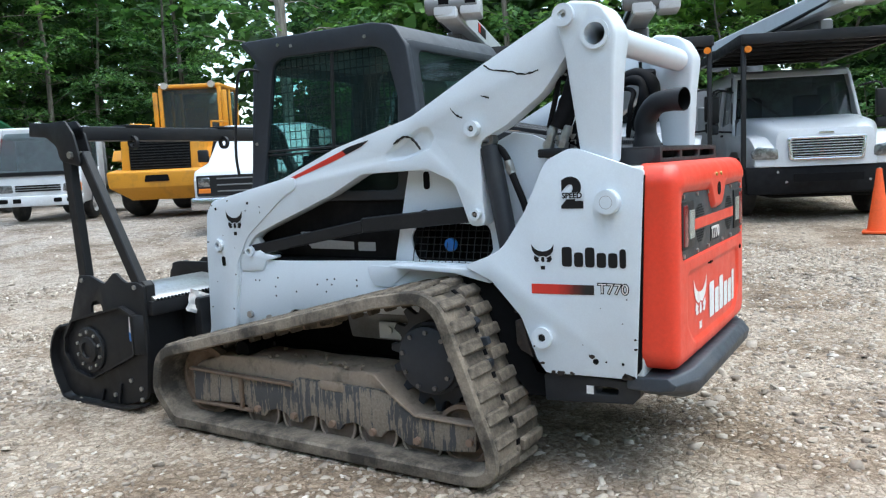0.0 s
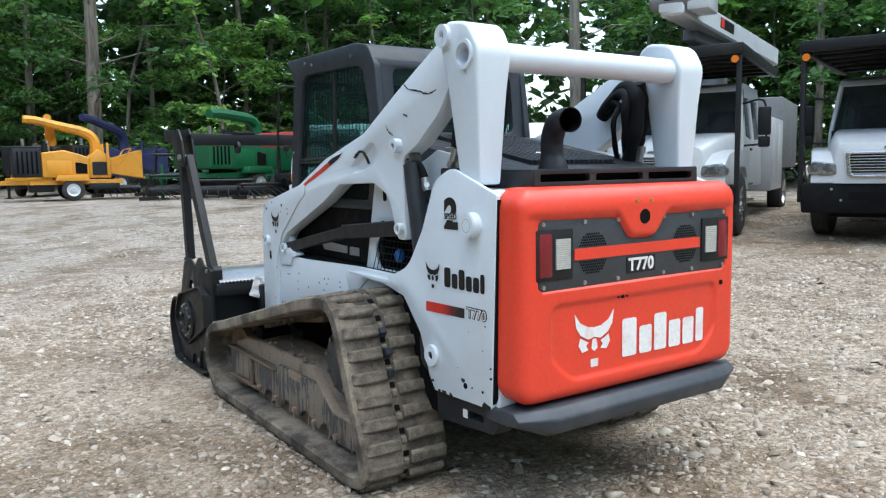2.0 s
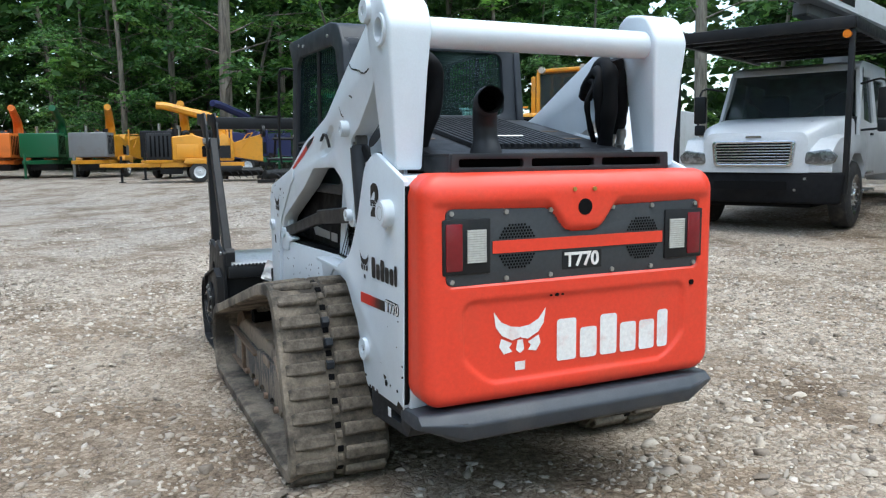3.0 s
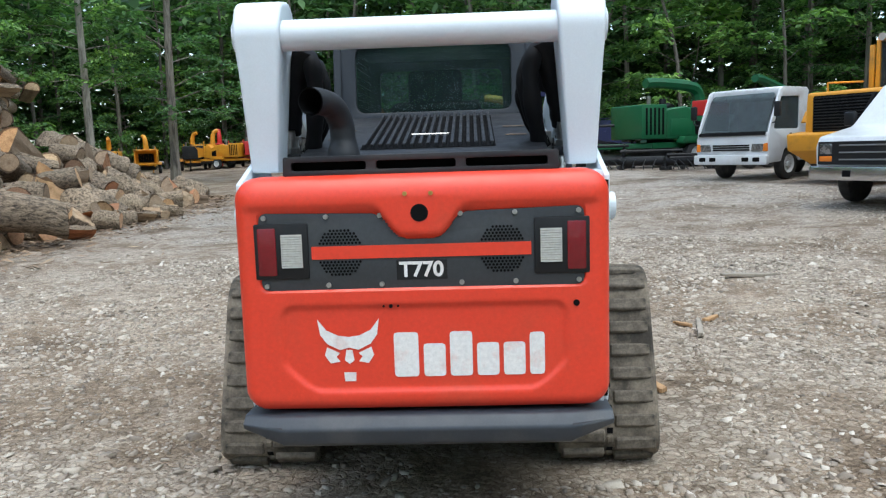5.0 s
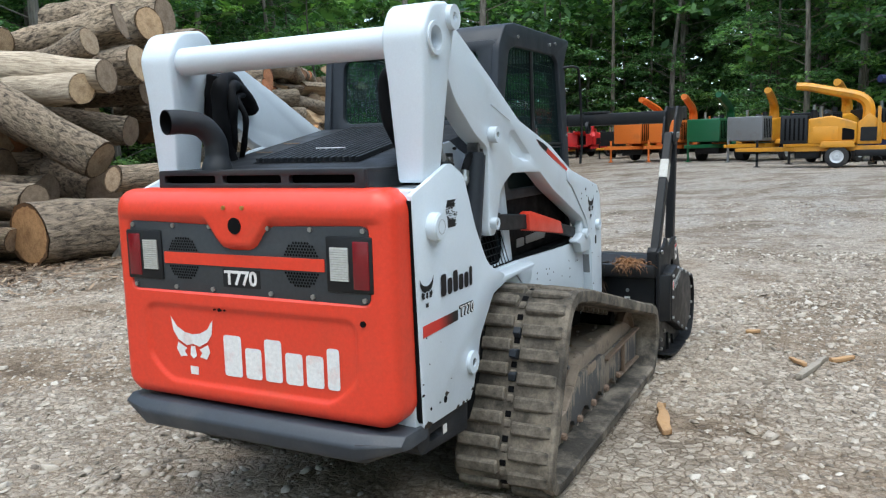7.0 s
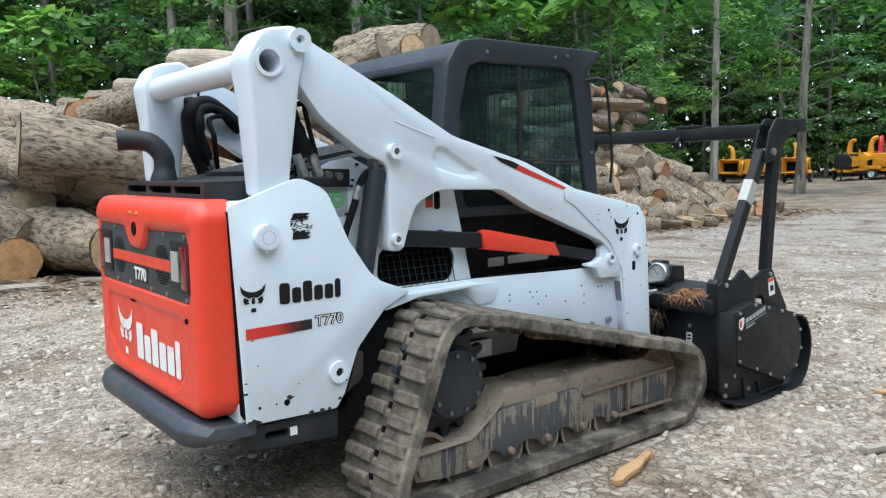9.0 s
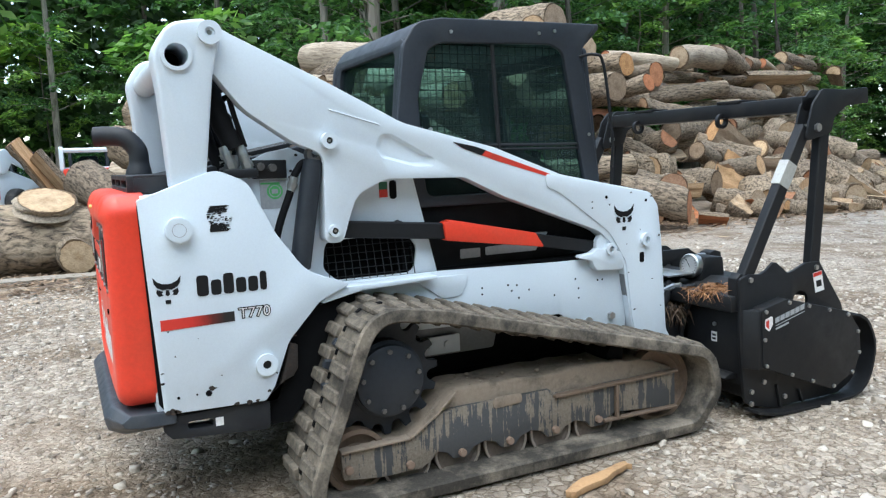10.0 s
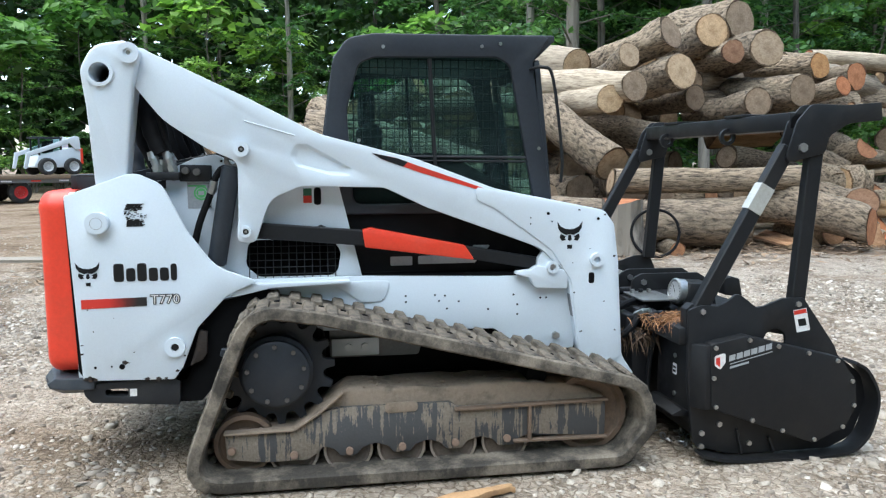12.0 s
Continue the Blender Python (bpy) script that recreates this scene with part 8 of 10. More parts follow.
def hood_shape(bm, sections, seg=10):
    """Loft rounded-top sections: (y, half width, bottom, top, crown)."""
    rows = []
    for y, hw, z0, z1, rad in sections:
        pts = rounded([(-hw, z0), (hw, z0), (hw * 0.96, z1), (-hw * 0.96, z1)], [0.01, 0.01, rad, rad], 6)
        rows.append([bm.verts.new((x, y, z)) for x, z in pts])
    for a, b in zip(rows, rows[1:]):
        k = len(a)
        for i in range(k):
            bm.faces.new((a[i], a[(i + 1) % k], b[(i + 1) % k], b[i]))
    bm.faces.new(rows[0])
    bm.faces.new(rows[-1])
    return bm


def bucket_truck(m, label, boom_side, boom_line):
    """A white crew-cab lift truck with a black overhead rack; front axle at the origin, facing +y."""
    t = root("bucket_truck", label, "bucket truck", m, "row of lift trucks")
    # bumper
    bm = slab(bmesh.new(), rounded([(-1.18, 0.40), (1.18, 0.40), (1.22, 0.84), (-1.22, 0.84)], 0.04), 0.98, 1.16, axis="y", bevel=0.03, seg=2)
    for v in bm.verts:
        v.co.y -= 0.14 * smooth01(0.75, 1.22, abs(v.co.x))
    bumper = part("front_bumper", bm, HOSE, t, "black steel front bumper")
    bm = slab(bmesh.new(), rounded([(-0.52, 0.60), (0.52, 0.60), (0.52, 0.72), (-0.52, 0.72)], 0.02), 1.155, 1.17, axis="y")
    part("bumper_slot", bm, DARK, bumper)
    for x in (-0.75, 0.75, -0.62, 0.62):
        bm = bmesh.new()
        rod(bm, (x, 1.15, 0.60 if abs(x) < 0.7 else 0.76), (x, 1.168, 0.60 if abs(x) < 0.7 else 0.76), 0.018, seg=8)
        part("bumper_bolt", bm, STEEL, bumper)
    # hood with fenders
    bm = hood_shape(bmesh.new(), [(1.05, 0.62, 0.84, 1.30, 0.10), (1.02, 0.76, 0.84, 1.42, 0.16), (0.72, 0.90, 0.84, 1.55, 0.20), (0.1, 0.98, 0.84, 1.64, 0.20), (-0.55, 1.06, 0.84, 1.68, 0.14)])
    hood = part("hood", bm, TRUCKWHITE, t, "white sloping hood")
    for s in (-1, 1):
        prof = rounded([(1.02, 0.84), (1.0, 1.14), (0.80, 1.32), (0.35, 1.38), (-0.45, 1.36), (-0.58, 1.20), (-0.60, 0.72), (-0.50, 0.72), (-0.46, 0.95), (-0.20, 1.10), (0.20, 1.10), (0.46, 0.95), (0.52, 0.84)], [0.02, 0.12, 0.15, 0.2, 0.08, 0.05, 0.01, 0.01, 0.12, 0.15, 0.15, 0.12, 0.02], 4)
        bm = slab(bmesh.new(), prof, s * 0.70, s * 1.16, bevel=0.05, seg=3)
        for v in bm.verts:
            if v.co.y > 0.5:
                v.co.x -= s * 0.10 * smooth01(0.5, 1.02, v.co.y) * smooth01(0.9, 1.16, abs(v.co.x))
        part("fender", bm, TRUCKWHITE, hood)
        bm = slab(bmesh.new(), rounded([(s * 0.70, 0.96), (s * 1.08, 0.97), (s * 1.12, 1.07), (s * 1.02, 1.17), (s * 0.72, 1.13)], 0.05), 0.93, 1.040, axis="y", bevel=0.012)
        part("headlight", bm, HEADLAMP, t, "clear headlight")
        bm = slab(bmesh.new(), rounded([(s * 0.96, 1.0), (s * 1.07, 1.01), (s * 1.08, 1.10), (s * 1.0, 1.14)], 0.03), 0.93, 1.0, axis="y", bevel=0.01)
        part("turn_signal", bm, LAMPCLEAR, t)
        # air scoop on the hood side
        bm = slab(bmesh.new(), rounded([(s * 0.60, 1.50), (s * 0.84, 1.44), (s * 0.84, 1.51), (s * 0.66, 1.58)], 0.03), 0.25, 0.60, axis="y", bevel=0.01)
        part("hood_scoop", bm, GREYMETAL, hood)
    # grille
    bm = slab(bmesh.new(), rounded([(-0.56, 0.93), (0.56, 0.93), (0.60, 1.30), (-0.60, 1.30)], 0.06), 1.02, 1.095, axis="y", bevel=0.015, holes=[rounded([(-0.50, 0.97), (0.50, 0.97), (0.54, 1.26), (-0.54, 1.26)], 0.04)])
    grille = part("grille", bm, CHROME, t, "chrome grille with level bars")
    bm = slab(bmesh.new(), [(-0.54, 0.95), (0.54, 0.95), (0.55, 1.28), (-0.55, 1.28)], 1.055, 1.066, axis="y")
    part("grille_backing", bm, DARK, grille)
    for k in range(7):
        bm = bmesh.new()
        box(bm, (-0.535, 1.06, 0.978 + k * 0.041), (0.535, 1.086, 0.993 + k * 0.041), 0.003)
        part("grille_bar", bm, CHROME, grille)
    bm = slab(bmesh.new(), rounded([(-0.12, 1.34), (0.12, 1.34), (0.10, 1.37), (-0.10, 1.37)], 0.01), 1.03, 1.06, axis="y")
    part("maker_badge", bm, CHROME, grille)
    # cab
    side = rounded([(-0.45, 0.75), (-0.45, 1.60), (-0.72, 2.42), (-0.95, 2.52), (-2.55, 2.52), (-2.65, 2.40), (-2.65, 0.75)], [0.02, 0.05, 0.1, 0.12, 0.12, 0.1, 0.02], 4)
    win = rounded([(-0.68, 1.62), (-0.88, 2.28), (-1.42, 2.30), (-1.42, 1.55)], 0.06)
    win2 = rounded([(-1.62, 1.58), (-1.62, 2.30), (-2.40, 2.28), (-2.40, 1.58)], 0.06)
    for s in (-1, 1):
        bm = slab(bmesh.new(), side, s * 1.02, s * 1.08, holes=[win, win2], bevel=0.02)
        for v in bm.verts:
            v.co.x -= s * 0.10 * smooth01(1.6, 2.5, v.co.z)
        wall = part("cab_side", bm, TRUCKWHITE, t)
        for w in (win, win2):
            bm = slab(bmesh.new(), w, s * 1.04, s * 1.046)
            for v in bm.verts:
                v.co.x -= s * 0.10 * smooth01(1.6, 2.5, v.co.z)
            g = part("side_window", bm, AUTOGLASS, t)
            g.visible_shadow = False
        bm = bmesh.new()
        box(bm, (s * 1.075, -1.34, 1.38), (s * 1.105, -1.18, 1.42), 0.01)
        part("door_handle", bm, PLASTIC, wall)
        bm = bmesh.new()
        pipe(bm, [(s * 1.04, -0.55, 2.15), (s * 1.38, -0.48, 2.18), (s * 1.42, -0.46, 1.75), (s * 1.40, -0.46, 1.5), (s * 1.06, -0.52, 1.45)], 0.018, 6, 4)
        arm = part("mirror_bracket", bm, BLACK, t)
        bm = bmesh.new()
        box(bm, (s * 1.30, -0.52, 1.62), (s * 1.50, -0.42, 2.08), 0.03)
        box(bm, (s * 1.31, -0.51, 1.42), (s * 1.49, -0.43, 1.60), 0.03)
        part("mirror", bm, BLACK, arm)
        bm = bmesh.new()
        box(bm, (s * 0.90, -1.55, 0.48), (s * 1.12, -0.75, 0.54), 0.01)
        box(bm, (s * 0.92, -1.50, 0.78), (s * 1.10, -0.80, 0.82), 0.01)
        part("cab_step", bm, CHROME, t)
    bm = slab(bmesh.new(), rounded([(-1.0, 0.8), (1.0, 0.8), (0.98, 2.50), (-0.98, 2.50)], 0.1), -2.64, -2.58, axis="y")
    part("cab_back", bm, TRUCKWHITE, t)
    bm = slab(bmesh.new(), rounded([(-0.70, 2.36), (-0.80, 2.48), (-0.98, 2.535), (-2.6, 2.53), (-2.6, 2.47), (-0.95, 2.46)], 0.04), -0.98, 0.98, axis="x", bevel=0.02)
    part("cab_roof", bm, TRUCKWHITE, t)
    bm = slab(bmesh.new(), rounded([(-0.44, 0.9), (-0.44, 1.66), (-0.50, 1.66), (-0.50, 0.9)], 0.01), -1.03, 1.03, axis="x")
    part("cowl", bm, BLACK, t)
    # windshield with dark surround
    def rake(bm):
        for v in bm.verts:
            v.co.y = -0.47 - 0.30 * (v.co.z - 1.62) / 0.75 + (v.co.y + 0.5)
            v.co.y -= 0.10 * (v.co.x / 1.0) ** 2
        return bm
    bm = slab(bmesh.new(), rounded([(-1.075, 1.58), (1.075, 1.58), (0.985, 2.50), (-0.985, 2.50)], [0.05, 0.05, 0.12, 0.12], 5), -0.47, -0.53, axis="y", holes=[rounded([(-1.01, 1.66), (1.01, 1.66), (0.93, 2.43), (-0.93, 2.43)], 0.08, 5)])
    part("windshield_surround", rake(bm), BLACK, t)
    bm = bmesh.new()
    slab(bm, rounded([(-1.03, 1.63), (1.03, 1.63), (0.95, 2.46), (-0.95, 2.46)], 0.08, 5), -0.505, -0.51, axis="y")
    glassp = part("windshield", rake(bm), AUTOGLASS, t)
    glassp.visible_shadow = False
    for s in (-1, 1):
        bm = bmesh.new()
        pipe(bm, [(s * 0.25, -0.44, 1.67), (s * 0.75, -0.62, 2.05)], 0.012, 5, 0)
        part("wiper", bm, BLACK, t)
    bm = bmesh.new()
    for s in (-1, 1):
        box(bm, (s * 0.25, -1.6, 1.0), (s * 0.80, -1.05, 1.45), 0.08, 3)
        box(bm, (s * 0.28, -1.70, 1.40), (s * 0.78, -1.52, 2.1), 0.08, 3)
    part("cab_seat", bm, HOSE, t)
    # axle and engine mass, near-black to stand in for the shade underneath
    bm = bmesh.new()
    box(bm, (-0.80, -0.35, 0.34), (0.80, 0.95, 0.82), 0.04)
    box(bm, (-0.95, -0.10, 0.40), (0.95, 0.10, 0.60), 0.03)
    part("front_axle", bm, DARK, t)
    # overhead rack
    bm = bmesh.new()
    box(bm, (-1.24, -2.9, 2.86), (1.24, 1.0, 2.90), 0.01)
    box(bm, (-1.26, 0.92, 2.78), (1.26, 1.02, 2.94), 0.012)
    for s in (-1, 1):
        box(bm, (s * 1.20, -2.9, 2.78), (s * 1.28, 1.0, 2.94), 0.012)
    rack = part("overhead_rack", bm, BLACK, t, "black steel rack over the cab")
    for k in range(6):
        bm = bmesh.new()
        box(bm, (-1.2, -2.6 + 0.6 * k, 2.80), (1.2, -2.54 + 0.6 * k, 2.857), 0.006)
        part("rack_slat", bm, BLACK, rack)
    for s in (-1, 1):
        bm = bmesh.new()
        box(bm, (s * 1.18, 0.88, 0.55), (s * 1.25, 0.97, 2.80), 0.008)
        part("rack_post", bm, BLACK, rack)
        bm = bmesh.new()
        rod(bm, (s * 1.17, 1.0, 2.70), (s * 1.17, 1.05, 2.70), 0.055, seg=16)
        part("marker_lamp", bm, AMBER, rack)
    # body boxes
    for s in (-1, 1):
        bm = bmesh.new()
        box(bm, (s * 0.70, -4.6, 0.62), (s * 1.22, -2.95, 2.05), 0.03)
        bin_ = part("tool_cabinet", bm, TRUCKWHITE, t)
        bm = bmesh.new()
        box(bm, (s * 1.215, -4.5, 0.75), (s * 1.232, -3.80, 1.95), 0.01)
        box(bm, (s * 1.215, -3.74, 0.75), (s * 1.232, -3.05, 1.95), 0.01)
        part("cabinet_door", bm, TRUCKWHITE, bin_)
    bm = bmesh.new()
    box(bm, (-1.20, -7.6, 1.05), (1.20, -4.65, 2.55), 0.03)
    part("chip_box", bm, GREYMETAL, t)
    bm = bmesh.new()
    box(bm, (-0.42, -7.6, 0.62), (0.42, 1.0, 0.86), 0.02)
    part("chassis_rail", bm, BLACK, t)
    # boom on its turret, folded forward over the rack
    bm = bmesh.new()
    rod(bm, (0, -3.6, 1.9), (0, -3.6, 3.05), 0.30, 0.24, seg=20)
    box(bm, (-0.28, -3.95, 2.95), (0.28, -3.30, 3.35), 0.05)
    turret = part("boom_turret", bm, GREYMETAL, t)
    x0, z0, x1, z1 = boom_line
    tail, tip = Vector((x0, -3.9, z0 + 0.12)), Vector((x1, 1.3, z1 + 0.10))
    bm = bmesh.new()
    beam(bm, tail, tip, 0.36, 0.34, 0.03)
    boom = part("boom", bm, TRUCKWHITE, t, "white box-section lift boom")
    bm = bmesh.new()
    beam(bm, tail + Vector((0.0, 0.2, -0.29)), tip + Vector((0.0, -1.2, -0.29)), 0.26, 0.22, 0.03)
    part("lower_boom", bm, GREYMETAL, boom)
    bm = bmesh.new()
    rod(bm, tip + Vector((-0.52, -0.12, 0.06)), tip + Vector((0.34, -0.12, 0.06)), 0.15, seg=20, bevel=0.03)
    part("boom_knuckle", bm, GREYMETAL, boom)
    for k in range(2):
        bm = bmesh.new()
        box(bm, tip + Vector((-0.55 + 0.42 * k, -0.62, -0.12)), tip + Vector((-0.22 + 0.42 * k, 0.02, 0.30)), 0.03)
        part("knuckle_cover", bm, TRUCKWHITE, boom)
        bm = bmesh.new()
        box(bm, tip + Vector((-0.47 + 0.42 * k, 0.018, 0.04)), tip + Vector((-0.30 + 0.42 * k, 0.03, 0.22)), 0.01)
        part("cover_opening", bm, DARK, boom)
    bm = bmesh.new()
    pipe(bm, [tail + Vector((0.22, 0.3, -0.05)), tail.lerp(tip, 0.5) + Vector((0.24, 0, -0.16)), tip + Vector((0.22, -0.3, -0.05))], 0.03, 8, 4)
    part("hydraulic_line", bm, BLACK, boom)
    if boom_side:
        way = (tip - tail).normalized()
        for sx in (-1, 1):
            c = tail.lerp(tip, 0.62) + Vector((sx * 0.184, 0, 0.02))
            bm = bmesh.new()
            beam(bm, c - way * 0.35, c + way * 0.35, 0.006, 0.17, 0.001)
            plate = part("maker_plate", bm, DECALBLACK, boom)
            c += Vector((sx * 0.004, 0, 0))
            bm = bmesh.new()
            beam(bm, c + way * 0.17, c + way * 0.33, 0.006, 0.15, 0.001)
            part("maker_band", bm, DECALRED, plate)
    for x in (-1.02, 1.02):
        wheel(t, x, 0.0, 0.50, 0.28, CHROME, 0.02)
        wheel(t, x * 0.99, -5.6, 0.50, 0.30, CHROME, 0.16)
    return t


bucket_truck(stand(10.9, 0.05, -0.914, -0.407), "white lift truck with black overhead rack, hood facing the yard", 0, (0.75, 3.10, -0.30, 3.32))
bucket_truck(stand(9.95, 2.75, -0.94, -0.342), "white lift truck with black rack between two alike trucks", 0, (0.15, 3.20, -0.20, 3.38))
bucket_truck(stand(8.15, 5.60, -0.90, -0.43), "white lift truck with boom carrying a dark plate", 1, (-1.0, 3.16, -0.30, 3.45))


def traffic_cone(x, y):
    c = root("traffic_cone", "orange traffic cone standing on the gravel", "traffic cone", Matrix.Translation((x, y, land(x, y))))
    bm = slab(bmesh.new(), rounded([(-0.2, -0.2), (0.2, -0.2), (0.2, 0.2), (-0.2, 0.2)], 0.05), 0, 0.035, axis="z", bevel=0.008)
    part("cone_base", bm, CONEORANGE, c)
    bm = bmesh.new()
    lathe(bm, [(0.15, 0.03), (0.14, 0.08), (0.035, 0.92), (0.028, 0.92), (0.025, 0.85)], 24)
    part("cone_body", bm, CONEORANGE, c)


traffic_cone(9.0, -1.15)


def cabover_truck(m):
    t = root("cabover_truck", "white cab-over light truck with dark windshield, parked on gravel", "truck", m)
    side = rounded([(0.98, 0.42), (1.02, 0.95), (0.96, 1.25), (0.55, 2.15), (0.40, 2.22), (-0.62, 2.22), (-0.70, 2.15), (-0.70, 0.45), (-0.35, 0.45), (-0.30, 0.70), (0.30, 0.78), (0.45, 0.45)], [0.03, 0.05, 0.1, 0.1, 0.08, 0.06, 0.05, 0.02, 0.05, 0.15, 0.15, 0.05], 4)
    win = rounded([(0.80, 1.22), (0.50, 1.98), (-0.30, 2.0), (-0.30, 1.22)], 0.06)
    for s in (-1, 1):
        bm = slab(bmesh.new(), side, s * 0.92, s * 0.98, holes=[win], bevel=0.02)
        wall = part("cab_side", bm, TRUCKWHITE, t)
        bm = slab(bmesh.new(), win, s * 0.945, s * 0.95)
        g = part("side_window", bm, AUTOGLASS, t)
        g.visible_shadow = False
        bm = bmesh.new()
        box(bm, (s * 0.978, -0.18, 1.02), (s * 0.995, -0.02, 1.07), 0.008)
        box(bm, (s * 0.978, 0.02, 1.02), (s * 0.988, 0.12, 1.12), 0.008)
        part("door_handle", bm, PLASTIC, wall)
        bm = bmesh.new()
        pipe(bm, [(s * 0.95, 0.85, 1.35), (s * 1.12, 0.95, 1.42), (s * 1.14, 0.95, 1.8)], 0.014, 6, 4)
        box(bm, (s * 1.06, 0.88, 1.5), (s * 1.22, 0.97, 1.85), 0.03)
        part("mirror", bm, BLACK, t)
        bm = slab(bmesh.new(), rounded([(s * 0.55, 0.70), (s * 0.84, 0.70), (s * 0.86, 0.88), (s * 0.58, 0.88)], 0.03), 0.99, 1.05, axis="y", bevel=0.01)
        part("headlight", bm, HEADLAMP, t)
        bm = slab(bmesh.new(), rounded([(s * 0.85, 0.70), (s * 0.97, 0.70), (s * 0.97, 0.90), (s * 0.87, 0.88)], 0.02), 0.95, 1.04, axis="y", bevel=0.01)
        part("turn_signal", bm, AMBER, t)
    front = rounded([(-0.95, 0.55), (0.95, 0.55), (0.95, 1.15), (-0.95, 1.15)], 0.04)
    bm = slab(bmesh.new(), front, 0.94, 1.02, axis="y", bevel=0.02)
    part("front_panel", bm, TRUCKWHITE, t)
    bm = slab(bmesh.new(), [(-0.95, 1.95), (0.95, 1.95), (0.93, 2.22), (-0.93, 2.22)], -0.70, 0.45, axis="y", bevel=0.06, seg=3)
    part("cab_roof", bm, TRUCKWHITE, t)
    bm = slab(bmesh.new(), [(-0.92, 0.5), (0.92, 0.5), (0.92, 2.15), (-0.92, 2.15)], -0.70, -0.66, axis="y")
    part("cab_back", bm, TRUCKWHITE, t)
    bm = slab(bmesh.new(), rounded([(-0.90, 1.12), (0.90, 1.12), (0.84, 2.08), (-0.84, 2.08)], 0.08, 4), 0.98, 0.985, axis="y")
    for v in bm.verts:
        v.co.y -= 0.46 * (v.co.z - 1.15) / 0.95
    g = part("windshield", bm, AUTOGLASS, t)
    g.visible_shadow = False
    bm = slab(bmesh.new(), rounded([(-0.92, 1.08), (0.92, 1.08), (0.90, 1.17), (-0.90, 1.17)], 0.03), 0.995, 1.02, axis="y")
    for v in bm.verts:
        v.co.y -= 0.46 * (v.co.z - 1.15) / 0.95
    part("windshield_band", bm, DARK, t)
    for k in range(2):
        bm = slab(bmesh.new(), rounded([(0.05 - 0.07 * k, 0.92 - 0.075 * k), (-0.33 + 0.05 * k, 0.92 - 0.075 * k), (-0.33 + 0.05 * k, 0.965 - 0.075 * k), (0.05 - 0.07 * k, 0.975 - 0.075 * k)], 0.01), -0.981, -0.984)
        part("door_lettering", bm, DECALBLACK, t)
    bm = bmesh.new()
    for k in range(3):
        box(bm, (-0.50, 1.015, 0.72 + k * 0.055), (0.50, 1.04, 0.755 + k * 0.055), 0.006)
    part("grille", bm, DARK, t)
    bm = slab(bmesh.new(), rounded([(-1.0, 0.38), (1.0, 0.38), (1.0, 0.62), (-1.0, 0.62)], 0.05), 0.98, 1.12, axis="y", bevel=0.03)
    bumper = part("front_bumper", bm, TRUCKWHITE, t)
    for x in (-0.74, -0.45, 0.45, 0.74):
        bm = slab(bmesh.new(), rounded([(x - 0.09, 0.46), (x + 0.09, 0.46), (x + 0.09, 0.56), (x - 0.09, 0.56)], 0.02), 1.115, 1.128, axis="y")
        part("bumper_opening", bm, DARK, bumper)
    bm = bmesh.new()
    box(bm, (-0.35, -4.6, 0.55), (0.35, 0.4, 0.78), 0.02)
    part("chassis_rail", bm, BLACK, t)
    bm = bmesh.new()
    box(bm, (-0.98, -4.6, 0.85), (0.98, -0.85, 1.0), 0.02)
    box(bm, (-0.98, -0.95, 1.0), (0.98, -0.85, 1.9), 0.02)
    part("flat_body", bm, GREYMETAL, t)
    for x in (-0.82, 0.82):
        wheel(t, x, 0.0, 0.38, 0.20, TRUCKWHITE, 0.03)
        wheel(t, x, -3.3, 0.38, 0.30, TRUCKWHITE, 0.08)
    return t


cabover_truck(stand(7.10, 15.80, -0.786, -0.618, 0.97))


